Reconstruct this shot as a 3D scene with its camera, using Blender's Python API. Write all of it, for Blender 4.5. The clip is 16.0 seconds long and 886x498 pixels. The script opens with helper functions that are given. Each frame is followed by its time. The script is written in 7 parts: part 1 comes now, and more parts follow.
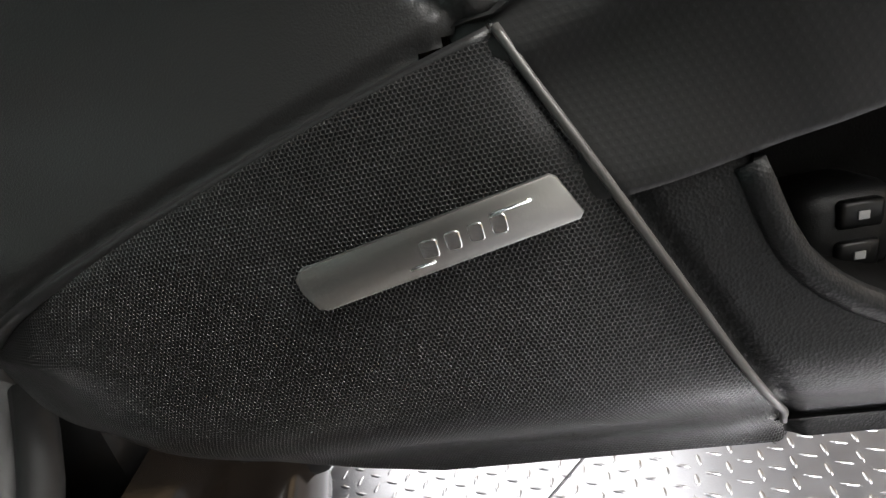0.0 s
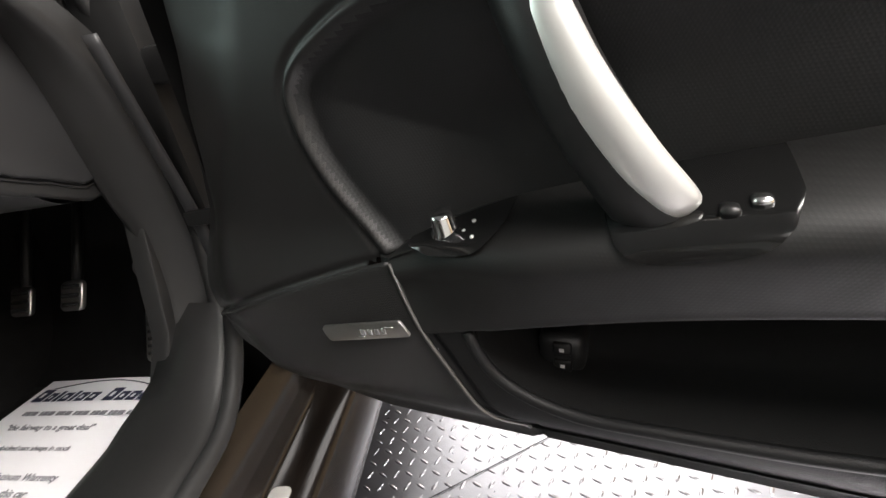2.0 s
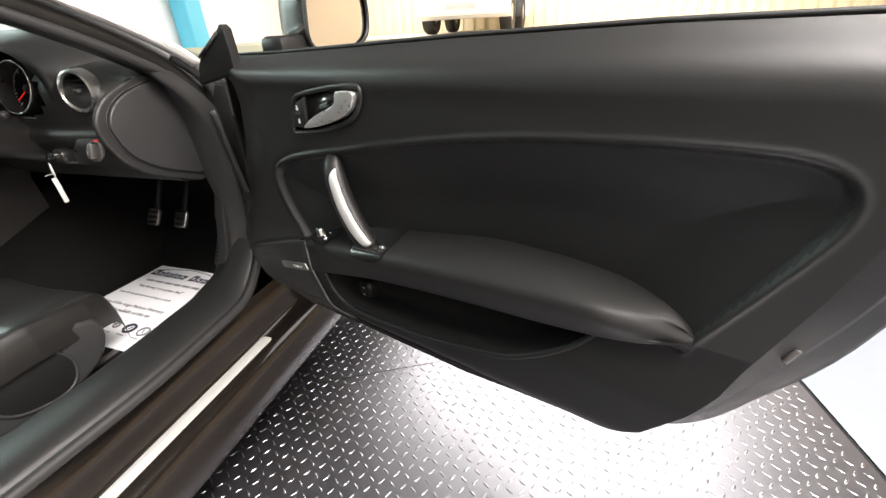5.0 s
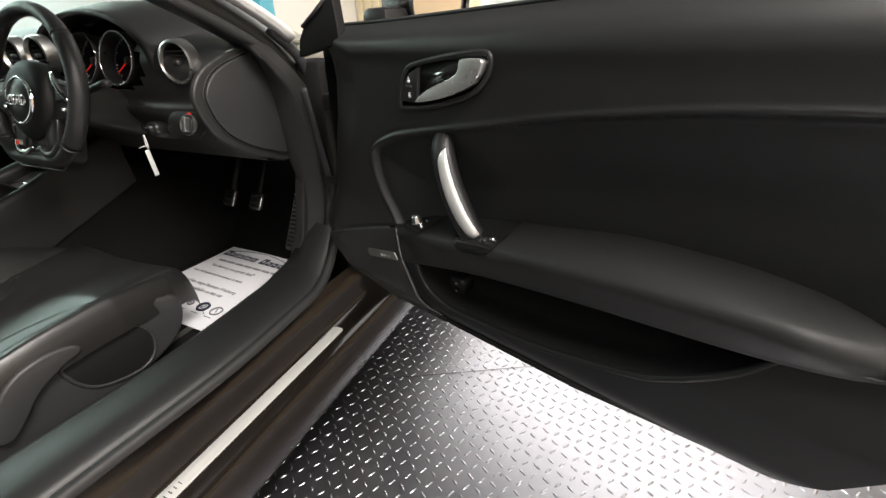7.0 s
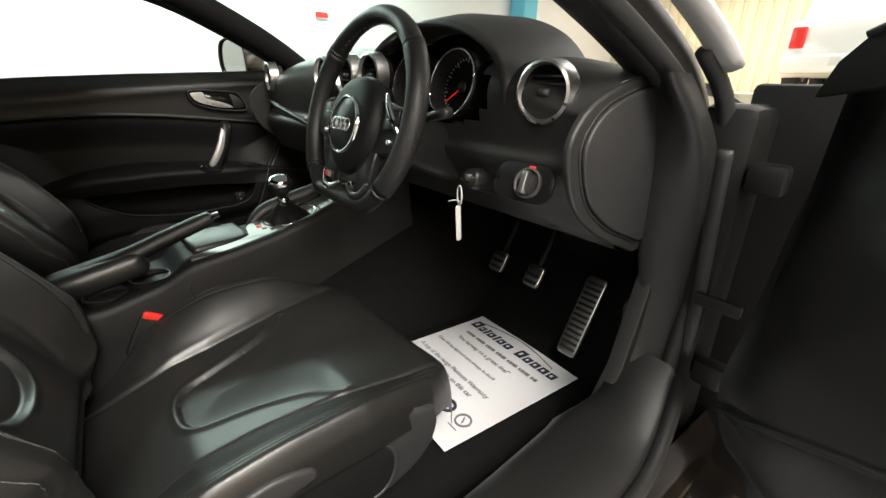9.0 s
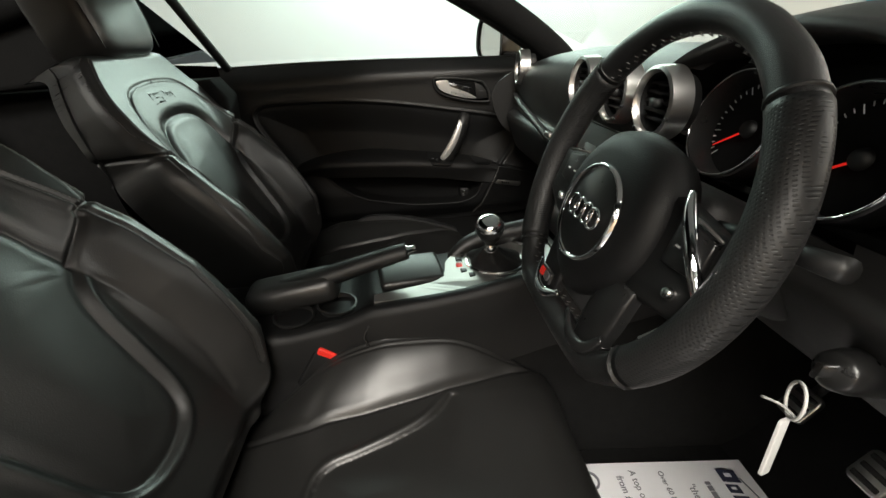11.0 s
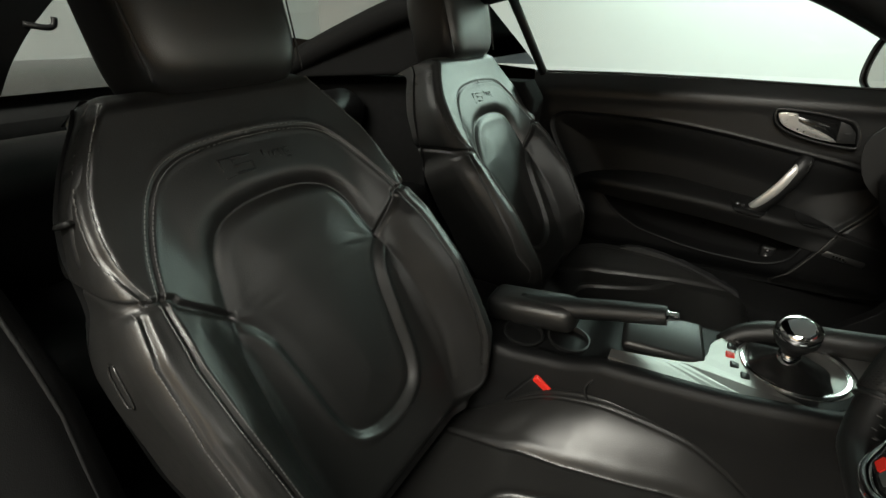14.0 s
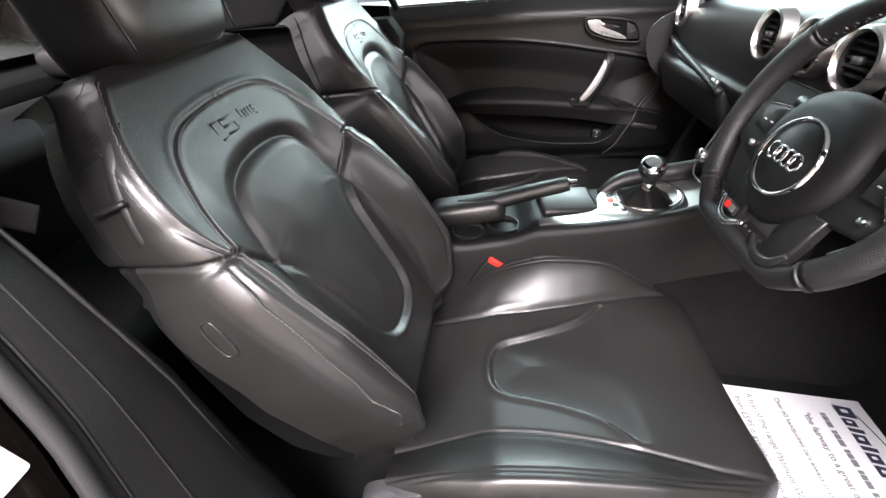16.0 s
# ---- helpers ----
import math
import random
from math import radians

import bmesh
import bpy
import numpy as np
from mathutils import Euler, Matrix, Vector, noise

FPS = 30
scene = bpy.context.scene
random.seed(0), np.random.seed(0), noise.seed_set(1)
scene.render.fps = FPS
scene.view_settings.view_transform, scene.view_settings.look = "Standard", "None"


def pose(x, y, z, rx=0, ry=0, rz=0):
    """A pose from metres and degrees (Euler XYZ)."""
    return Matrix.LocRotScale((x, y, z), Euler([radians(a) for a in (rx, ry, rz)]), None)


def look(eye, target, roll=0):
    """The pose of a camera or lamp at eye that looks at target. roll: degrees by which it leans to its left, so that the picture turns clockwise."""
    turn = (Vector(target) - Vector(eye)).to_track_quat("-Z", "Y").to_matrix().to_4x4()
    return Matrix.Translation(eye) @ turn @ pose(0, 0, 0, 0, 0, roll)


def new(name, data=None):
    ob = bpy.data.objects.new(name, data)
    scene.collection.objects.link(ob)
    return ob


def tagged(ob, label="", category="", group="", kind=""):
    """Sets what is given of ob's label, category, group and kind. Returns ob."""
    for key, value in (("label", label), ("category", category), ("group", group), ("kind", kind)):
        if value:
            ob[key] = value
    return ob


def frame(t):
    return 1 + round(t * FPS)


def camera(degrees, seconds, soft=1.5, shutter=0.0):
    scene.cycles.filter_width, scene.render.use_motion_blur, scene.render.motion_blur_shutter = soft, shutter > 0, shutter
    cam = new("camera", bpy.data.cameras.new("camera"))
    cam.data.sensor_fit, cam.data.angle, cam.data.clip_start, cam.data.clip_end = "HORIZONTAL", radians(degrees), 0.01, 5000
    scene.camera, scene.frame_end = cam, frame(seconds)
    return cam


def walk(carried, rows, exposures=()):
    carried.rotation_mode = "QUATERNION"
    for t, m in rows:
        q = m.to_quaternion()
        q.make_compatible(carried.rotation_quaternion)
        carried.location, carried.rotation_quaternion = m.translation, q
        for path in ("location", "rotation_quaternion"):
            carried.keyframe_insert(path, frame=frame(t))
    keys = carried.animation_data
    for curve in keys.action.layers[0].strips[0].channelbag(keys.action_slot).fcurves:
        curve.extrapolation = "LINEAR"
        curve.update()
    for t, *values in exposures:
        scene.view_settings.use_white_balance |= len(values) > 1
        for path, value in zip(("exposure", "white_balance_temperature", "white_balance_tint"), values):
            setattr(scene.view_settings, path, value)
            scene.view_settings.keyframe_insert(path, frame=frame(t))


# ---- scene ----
cam = camera(92.0, 16.0)
PATH = [
    (0, (1.099, 0.809, 0.646), (1.399, 2.682, 0.012), -12.9),
    (0.5, (1.109, 0.781, 0.671), (1.322, 2.661, 0.023), -13.9),
    (0.8, (1.123, 0.75, 0.691), (1.243, 2.626, 0.008), -14.1),
    (1, (1.139, 0.729, 0.704), (1.175, 2.594, -0.018), -14.3),
    (1.5, (1.177, 0.679, 0.747), (1.061, 2.527, -0.008), -12.2),
    (2, (1.249, 0.635, 0.812), (0.948, 2.435, -0.007), -10.5),
    (2.5, (1.308, 0.577, 0.864), (0.905, 2.352, 0.035), -8.9),
    (3, (1.39, 0.524, 0.918), (0.92, 2.281, 0.087), -8.6),
    (3.5, (1.46, 0.45, 0.969), (0.936, 2.178, 0.109), -6.5),
    (4, (1.566, 0.362, 1.008), (1.012, 2.076, 0.14), -4.9),
    (4.2, (1.605, 0.333, 1.027), (1.041, 2.039, 0.15), -4.5),
    (6.3, (1.72, 0.182, 1.075), (1.206, 1.848, 0.095), -1.1),
    (6.5, (1.692, 0.199, 1.057), (1.146, 1.865, 0.094), -0.4),
    (7, (1.557, 0.269, 1.017), (0.824, 1.89, 0.102), -2.2),
    (7.5, (1.393, 0.335, 0.995), (0.473, 1.878, 0.117), -2.9),
    (8, (1.242, 0.392, 0.997), (0.078, 1.799, 0.18), -3.1),
    (8.5, (1.132, 0.407, 0.987), (-0.215, 1.679, 0.235), -0.8),
    (8.7, (1.091, 0.423, 0.979), (-0.296, 1.664, 0.247), 0.2),
    (11, (0.703, 0.603, 1.063), (-1.07, 0.838, 0.169), 2.0),
    (11.5, (0.656, 0.604, 1.07), (-1.131, 0.572, 0.173), 2.7),
    (12, (0.622, 0.613, 1.075), (-1.129, 0.32, 0.156), 3.5),
    (12.5, (0.609, 0.609, 1.081), (-1.089, 0.135, 0.136), 4.0),
    (13, (0.619, 0.584, 1.09), (-1.011, -0.054, 0.122), 5.3),
    (13.5, (0.628, 0.583, 1.099), (-0.931, -0.198, 0.118), 4.9),
    (14, (0.646, 0.571, 1.109), (-0.887, -0.257, 0.128), 4.2),
    (14.5, (0.672, 0.56, 1.115), (-0.86, -0.259, 0.123), 2.3),
    (15, (0.717, 0.517, 1.121), (-0.834, -0.171, 0.063), -0.0),
    (15.5, (0.778, 0.478, 1.122), (-0.801, 0.013, -0.013), -0.1),
    (16, (0.86, 0.414, 1.114), (-0.774, 0.284, -0.031), 1.0),
]
walk(cam, [(t, look(eye, target, roll)) for t, eye, target, roll in PATH], exposures=[(0, 0.45, 6150, 9), (1, 0.5, 6200, 10), (2, 0.35, 6300, 12), (2.5, 0.3, 6300, 14), (4.2, 0.6, 6350, 14), (6.5, 0.15, 6300, 11), (7.5, -0.1, 6400, 12), (8.5, 0.2, 6450, 9), (11, 0.0, 6500, 8), (12.5, -0.2, 6500, 7), (14.5, -0.2, 6450, 3), (15, 0.0, 6400, 7), (15.5, 0.85, 6200, 13), (16, 1.45, 6050, 20)])

# ---------------------------------------------------------------- world and lights
world = bpy.data.worlds.new("world")
scene.world = world
world.use_nodes = True
wb = world.node_tree.nodes["Background"]
wb.inputs["Color"].default_value = (0.9, 0.95, 1.0, 1)
wb.inputs["Strength"].default_value = 0.02


# unseen area lamps without fixtures, added to light the hall and cabin
def area_light(x, y, z, sx, sy, watts, colour=(1, 1, 1), turn=0.0):
    d = bpy.data.lights.new("added_area_light", "AREA")
    d.shape, d.size, d.size_y, d.energy, d.color = "RECTANGLE", sx, sy, watts, colour
    ob = new("added_area_light", d)
    ob.matrix_world = pose(x, y, z, 0, 0, turn)
    return ob


# places, watts and tints of the added lamps, tuned for brightness
LIGHTS = [
    (-4.8, 1.6, 3.3, 0.8, 5.0, 330, (0.78, 1.0, 0.90)),
    (1.0, 8.6, 3.3, 9.0, 1.0, 560, (1.0, 0.92, 0.82)),
    (1.5, 4.62, 3.35, 4.4, 2.4, 120, (1.0, 0.95, 0.88), -26),
    (2.8, 0.1, 3.35, 1.3, 1.8, 255, (1.0, 0.94, 0.86)),
    (2.0, -2.7, 3.35, 2.6, 1.3, 60, (1.0, 0.94, 0.86)),
    (5.2, -0.6, 3.3, 1.6, 2.6, 270, (1.0, 0.92, 0.82)),
]
for row in LIGHTS:
    area_light(*row)

# ---------------------------------------------------------------- materials


def mat(name, colour, rough=0.5, metal=0.0, var=0.15, vscale=6.0, grain=0.0, gscale=900.0, kind="noise",
        rvar=0.08, coat=0.0, spec=0.5, emit=None):
    m = bpy.data.materials.new(name)
    m.use_nodes = True
    nt = m.node_tree
    b = nt.nodes["Principled BSDF"]
    tc = nt.nodes.new("ShaderNodeTexCoord")
    n1 = nt.nodes.new("ShaderNodeTexNoise")
    n1.inputs["Scale"].default_value, n1.inputs["Detail"].default_value = vscale, 5
    nt.links.new(tc.outputs["Object"], n1.inputs["Vector"])
    ramp = nt.nodes.new("ShaderNodeMapRange")
    ramp.inputs["To Min"].default_value, ramp.inputs["To Max"].default_value = 1 - var, 1 + var
    nt.links.new(n1.outputs["Fac"], ramp.inputs["Value"])
    mul = nt.nodes.new("ShaderNodeVectorMath")
    mul.operation = "SCALE"
    mul.inputs[0].default_value = colour
    nt.links.new(ramp.outputs["Result"], mul.inputs["Scale"])
    nt.links.new(mul.outputs["Vector"], b.inputs["Base Color"])
    b.inputs["Metallic"].default_value = metal
    b.inputs["Specular IOR Level"].default_value = spec
    n2 = nt.nodes.new("ShaderNodeTexNoise")
    n2.inputs["Scale"].default_value, n2.inputs["Detail"].default_value = vscale * 7, 4
    nt.links.new(tc.outputs["Object"], n2.inputs["Vector"])
    rr = nt.nodes.new("ShaderNodeMapRange")
    rr.inputs["To Min"].default_value, rr.inputs["To Max"].default_value = max(0.02, rough - rvar), min(1, rough + rvar)
    nt.links.new(n2.outputs["Fac"], rr.inputs["Value"])
    nt.links.new(rr.outputs["Result"], b.inputs["Roughness"])
    if coat:
        b.inputs["Coat Weight"].default_value, b.inputs["Coat Roughness"].default_value = coat, 0.08
    if grain:
        bump = nt.nodes.new("ShaderNodeBump")
        bump.inputs["Strength"].default_value, bump.inputs["Distance"].default_value = grain, 0.0006
        if kind == "noise":
            g = nt.nodes.new("ShaderNodeTexNoise")
            g.inputs["Scale"].default_value, g.inputs["Detail"].default_value = gscale, 2
            out = g.outputs["Fac"]
        else:
            g = nt.nodes.new("ShaderNodeTexVoronoi")
            g.feature = "F1"
            g.inputs["Scale"].default_value = gscale
            out = g.outputs["Distance"]
        nt.links.new(tc.outputs["Object"], g.inputs["Vector"])
        nt.links.new(out, bump.inputs["Height"])
        nt.links.new(bump.outputs["Normal"], b.inputs["Normal"])
    if emit:
        b.inputs["Emission Color"].default_value, b.inputs["Emission Strength"].default_value = (*emit[:3], 1), emit[3]
    return m


def dotted(name, colour, hole, pitch, rough, radius=0.32, depth=1.0, metal=0.0, axes=(0, 2)):
    """A sheet with holes in staggered rows, pitch in metres, in the plane of two object axes."""
    m = mat(name, colour, rough, metal, 0.1, 8, spec=0.35)
    nt = m.node_tree
    b = nt.nodes["Principled BSDF"]
    tc = nt.nodes.new("ShaderNodeTexCoord")
    sep = nt.nodes.new("ShaderNodeSeparateXYZ")
    nt.links.new(tc.outputs["Object"], sep.inputs[0])

    def math_node(op, a, bb=None):
        n = nt.nodes.new("ShaderNodeMath")
        n.operation = op
        for i, v in enumerate((a, bb)):
            if v is None:
                continue
            if isinstance(v, (int, float)):
                n.inputs[i].default_value = v
            else:
                nt.links.new(v, n.inputs[i])
        return n.outputs[0]

    px = math_node("DIVIDE", sep.outputs[axes[0]], pitch)
    pz = math_node("DIVIDE", sep.outputs[axes[1]], pitch * 0.866)
    row = math_node("FLOOR", pz)
    shift = math_node("MULTIPLY", math_node("FLOORED_MODULO", row, 2.0), 0.5)
    fx = math_node("SUBTRACT", math_node("FRACT", math_node("ADD", px, shift)), 0.5)
    fz = math_node("MULTIPLY", math_node("SUBTRACT", math_node("FRACT", pz), 0.5), 0.866)
    d = math_node("SQRT", math_node("ADD", math_node("MULTIPLY", fx, fx), math_node("MULTIPLY", fz, fz)))
    mask = nt.nodes.new("ShaderNodeMapRange")
    mask.inputs["From Min"].default_value, mask.inputs["From Max"].default_value = radius - 0.07, radius + 0.07
    nt.links.new(d, mask.inputs["Value"])
    mix = nt.nodes.new("ShaderNodeMix")
    mix.data_type = "RGBA"
    nt.links.new(mask.outputs["Result"], mix.inputs["Factor"])
    mix.inputs[6].default_value = (*hole, 1)
    link = b.inputs["Base Color"].links[0]
    nt.links.new(link.from_socket, mix.inputs[7])
    nt.links.new(mix.outputs[2], b.inputs["Base Color"])
    bump = nt.nodes.new("ShaderNodeBump")
    bump.inputs["Strength"].default_value, bump.inputs["Distance"].default_value = depth, pitch * 0.5
    nt.links.new(mask.outputs["Result"], bump.inputs["Height"])
    nt.links.new(bump.outputs["Normal"], b.inputs["Normal"])
    return m


LEATHER = mat("black_leather", (0.0155, 0.0152, 0.0146), 0.36, 0, 0.25, 11, 0.35, 560, "noise", 0.06, spec=0.68)
LEATHER_SMOOTH = mat("wheel_leather", (0.010, 0.010, 0.010), 0.42, 0, 0.2, 14, 0.3, 1100, "voronoi", 0.08)
LEATHER_PERF = dotted("perforated_leather", (0.016, 0.016, 0.016), (0.004, 0.004, 0.004), 0.003, 0.45, 0.22, 0.3)
STITCH = mat("grey_thread", (0.11, 0.108, 0.105), 0.7)
SOFT = mat("soft_touch_plastic", (0.0128, 0.0127, 0.0125), 0.42, 0, 0.12, 5, 0.3, 1300, "noise", 0.05, spec=0.46)
DASH = mat("dash_plastic", (0.0185, 0.0183, 0.018), 0.44, 0, 0.12, 5, 0.3, 1300, "noise", 0.05, spec=0.44)
SOFT_DARK = mat("black_vinyl", (0.006, 0.0061, 0.0063), 0.52, 0, 0.15, 5, 0.3, 900, "voronoi", 0.05, spec=0.3)
WEAVE = dotted("textured_vinyl", (0.0078, 0.0077, 0.0075), (0.0092, 0.009, 0.0088), 0.0028, 0.56, 0.30, 0.07)
HARD = mat("hard_black_plastic", (0.011, 0.011, 0.011), 0.45, 0, 0.12, 7, 0.25, 1500)
GREY_PLASTIC = mat("grey_plastic", (0.035, 0.035, 0.036), 0.45, 0, 0.1, 7, 0.2, 1500)
GLOSS = mat("gloss_black", (0.008, 0.008, 0.008), 0.12, 0, 0.1, 6, rvar=0.04)
CARPET = mat("black_carpet", (0.007, 0.007, 0.007), 0.95, 0, 0.4, 40, 1.0, 700, spec=0.15)
CLOTH = mat("headliner_cloth", (0.006, 0.006, 0.006), 0.9, 0, 0.2, 20, 0.5, 900, spec=0.2)
RUBBER = mat("black_rubber", (0.012, 0.012, 0.012), 0.6, 0, 0.15, 12, 0.15, 600)
PAINT = mat("dark_car_paint", (0.008, 0.0062, 0.005), 0.17, 0.0, 0.1, 5, rvar=0.03)
ALU = mat("brushed_aluminium", (0.72, 0.71, 0.69), 0.30, 1.0, 0.04, 30, rvar=0.04)
SATIN = mat("satin_aluminium", (0.62, 0.61, 0.6), 0.38, 1.0, 0.06, 30, rvar=0.05)
CHROME = mat("chrome", (0.85, 0.85, 0.86), 0.06, 1.0, 0.03, 12, rvar=0.03)
BADGE = mat("brushed_badge", (0.5, 0.49, 0.47), 0.33, 1.0, 0.08, 40, 0.1, 500)
RED = mat("red_plastic", (0.75, 0.03, 0.02), 0.35, 0, 0.08, 20)
WHITE_MARK = mat("white_print", (0.7, 0.7, 0.7), 0.6)
NEEDLE = mat("red_lit_needle", (0.6, 0.01, 0.01), 0.4, emit=(1, 0.03, 0.02, 0.35))
DISPLAY = mat("red_lit_display", (0.3, 0.01, 0.01), 0.4, emit=(1, 0.02, 0.02, 0.5))
PAPER = mat("white_paper", (0.8, 0.8, 0.82), 0.75, 0, 0.03, 10, 0.1, 200)
INK = mat("blue_black_ink", (0.02, 0.022, 0.05), 0.7)
INK_GREY = mat("grey_ink", (0.2, 0.2, 0.22), 0.7)
TAG = mat("white_tag", (0.6, 0.6, 0.58), 0.5)
WALL = mat("white_wall_paint", (0.8, 0.8, 0.79), 0.85, 0, 0.03, 1.5, 0.1, 200)
WALL_GREY = mat("grey_wall_paint", (0.5, 0.5, 0.49), 0.85, 0, 0.04, 1.5, 0.1, 200)
CEILING = mat("grey_ceiling_paint", (0.22, 0.22, 0.22), 0.9, 0, 0.04, 1.5)
WALL_WARM = mat("tan_bounce_wall", (0.60, 0.46, 0.32), 0.85, 0, 0.06, 1.2, 0.1, 200)
TAN_FLOOR = mat("tan_concrete", (0.55, 0.46, 0.34), 0.7, 0, 0.08, 1.5, 0.1, 60)
CREAM = mat("cream_panel_paint", (0.72, 0.64, 0.46), 0.7, 0, 0.06, 2)
BLUE = mat("light_blue_paint", (0.12, 0.45, 0.6), 0.6, 0, 0.05, 3)
PLATE = mat("aluminium_tread_plate", (0.40, 0.40, 0.43), 0.31, 1.0, 0.12, 5, 0.2, 260, rvar=0.08)
PALE_FLOOR = mat("pale_grey_floor", (0.22, 0.245, 0.28), 0.50, 0, 0.06, 2.5, 0.1, 150)
BLACK_LINE = mat("black_joint", (0.01, 0.01, 0.01), 0.7)
CAR_WHITE = mat("white_car_paint", (0.75, 0.75, 0.73), 0.25, 0, 0.04, 3, coat=0.5)
MIRROR = mat("mirror_glass", (0.9, 0.92, 0.9), 0.02, 1.0, 0.01, 5, rvar=0.01)


def glass_mat():
    m = bpy.data.materials.new("window_glass")
    m.use_nodes = True
    nt = m.node_tree
    nt.nodes.clear()
    out = nt.nodes.new("ShaderNodeOutputMaterial")
    mixn = nt.nodes.new("ShaderNodeMixShader")
    tr = nt.nodes.new("ShaderNodeBsdfTransparent")
    tr.inputs["Color"].default_value = (0.94, 0.955, 0.945, 1)
    gl = nt.nodes.new("ShaderNodeBsdfGlossy")
    gl.inputs["Roughness"].default_value = 0.02
    fr = nt.nodes.new("ShaderNodeFresnel")
    fr.inputs["IOR"].default_value = 1.3
    nt.links.new(fr.outputs[0], mixn.inputs[0])
    nt.links.new(tr.outputs[0], mixn.inputs[1])
    nt.links.new(gl.outputs[0], mixn.inputs[2])
    nt.links.new(mixn.outputs[0], out.inputs[0])
    return m


GLASS = glass_mat()

# ---------------------------------------------------------------- mesh helpers


def obj(name, verts, faces, material, parent=None, label="", smooth=True):
    me = bpy.data.meshes.new(name)
    me.from_pydata([tuple(map(float, v)) for v in verts], [], [tuple(map(int, f)) for f in faces])
    me.materials.append(material)
    if smooth:
        me.shade_smooth()
    me.update()
    ob = new(name, me)
    if parent is not None:
        ob.parent = parent
        top = parent
        off = Vector((0, 0, 0))
        if parent.get("built_in_world"):
            ob.matrix_parent_inverse = parent.matrix_basis.inverted()
    if label:
        ob["label"] = label
    return ob


def part(name, bm, material, parent=None, label="", smooth=True, auto=None):
    bmesh.ops.recalc_face_normals(bm, faces=bm.faces)
    me = bpy.data.meshes.new(name)
    bm.to_mesh(me)
    bm.free()
    me.materials.append(material)
    if smooth:
        me.shade_smooth()
        if auto is not None:
            me.set_sharp_from_angle(angle=radians(auto))
    ob = new(name, me)
    if parent is not None:
        ob.parent = parent
        if parent.get("built_in_world"):
            ob.matrix_parent_inverse = parent.matrix_basis.inverted()
    if label:
        ob["label"] = label
    return ob


def thing(name, x, y, z, label, category, group="", kind="", rz=0.0):
    """An empty at the base of a thing; its parts are given in world coordinates."""
    e = new(name)
    e.empty_display_size = 0.05
    e.matrix_basis = pose(x, y, z, 0, 0, rz)
    e["built_in_world"] = True
    return tagged(e, label, category, group, kind)


def sub(name, bm, material, parent, label="", **k):
    """A part under a part: the parent is a mesh given in world coordinates."""
    ob = part(name, bm, material, None, label, **k)
    ob.parent = parent
    return ob


def grid(name, P, material, parent=None, label="", keep=None, wrap=False):
    """A sheet of quads from an array of points (rows, columns, 3); keep: which quads."""
    P = np.asarray(P, float)
    r, c = P.shape[:2]
    faces = []
    for i in range(r - 1):
        for j in range(c if wrap else c - 1):
            if keep is None or keep[i, j]:
                k = (j + 1) % c
                faces.append((i * c + j, i * c + k, (i + 1) * c + k, (i + 1) * c + j))
    V = P.reshape(-1, 3)
    if keep is not None:
        used = sorted({v for f in faces for v in f})
        m = {v: i for i, v in enumerate(used)}
        V, faces = V[used], [tuple(m[v] for v in f) for f in faces]
    return obj(name, V, faces, material, parent, label)


def rbox(cx, cy, cz, sx, sy, sz, r=0.006, seg=2, m=None):
    """A box with rounded edges."""
    bm = bmesh.new()
    bmesh.ops.create_cube(bm, size=1, matrix=Matrix.Diagonal((sx, sy, sz, 1)))
    r = min(r, 0.49 * min(sx, sy, sz))
    bmesh.ops.bevel(bm, geom=bm.edges[:] + bm.verts[:], offset=r, segments=seg, profile=0.5, affect="EDGES", clamp_overlap=True)
    mm = Matrix.Translation((cx, cy, cz))
    if m is not None:
        mm = mm @ m
    bmesh.ops.transform(bm, matrix=mm, verts=bm.verts)
    return bm


def prism(outline, depth, m, r=0.0, seg=2):
    """A plate: a 2D outline in local x, y, from z=0 to depth, its front edge rounded, laid by m."""
    bm = bmesh.new()
    vs = [bm.verts.new((x, y, 0)) for x, y in outline]
    f = bm.faces.new(vs)
    res = bmesh.ops.extrude_face_region(bm, geom=[f])
    up = [v for v in res["geom"] if isinstance(v, bmesh.types.BMVert)]
    for v in up:
        v.co.z += depth
    if r:
        top = [e for e in bm.edges if all(abs(v.co.z - depth) < 1e-7 for v in e.verts)]
        bmesh.ops.bevel(bm, geom=top, offset=r, segments=seg, profile=0.5, affect="EDGES", clamp_overlap=True)
    bmesh.ops.transform(bm, matrix=m, verts=bm.verts)
    return bm


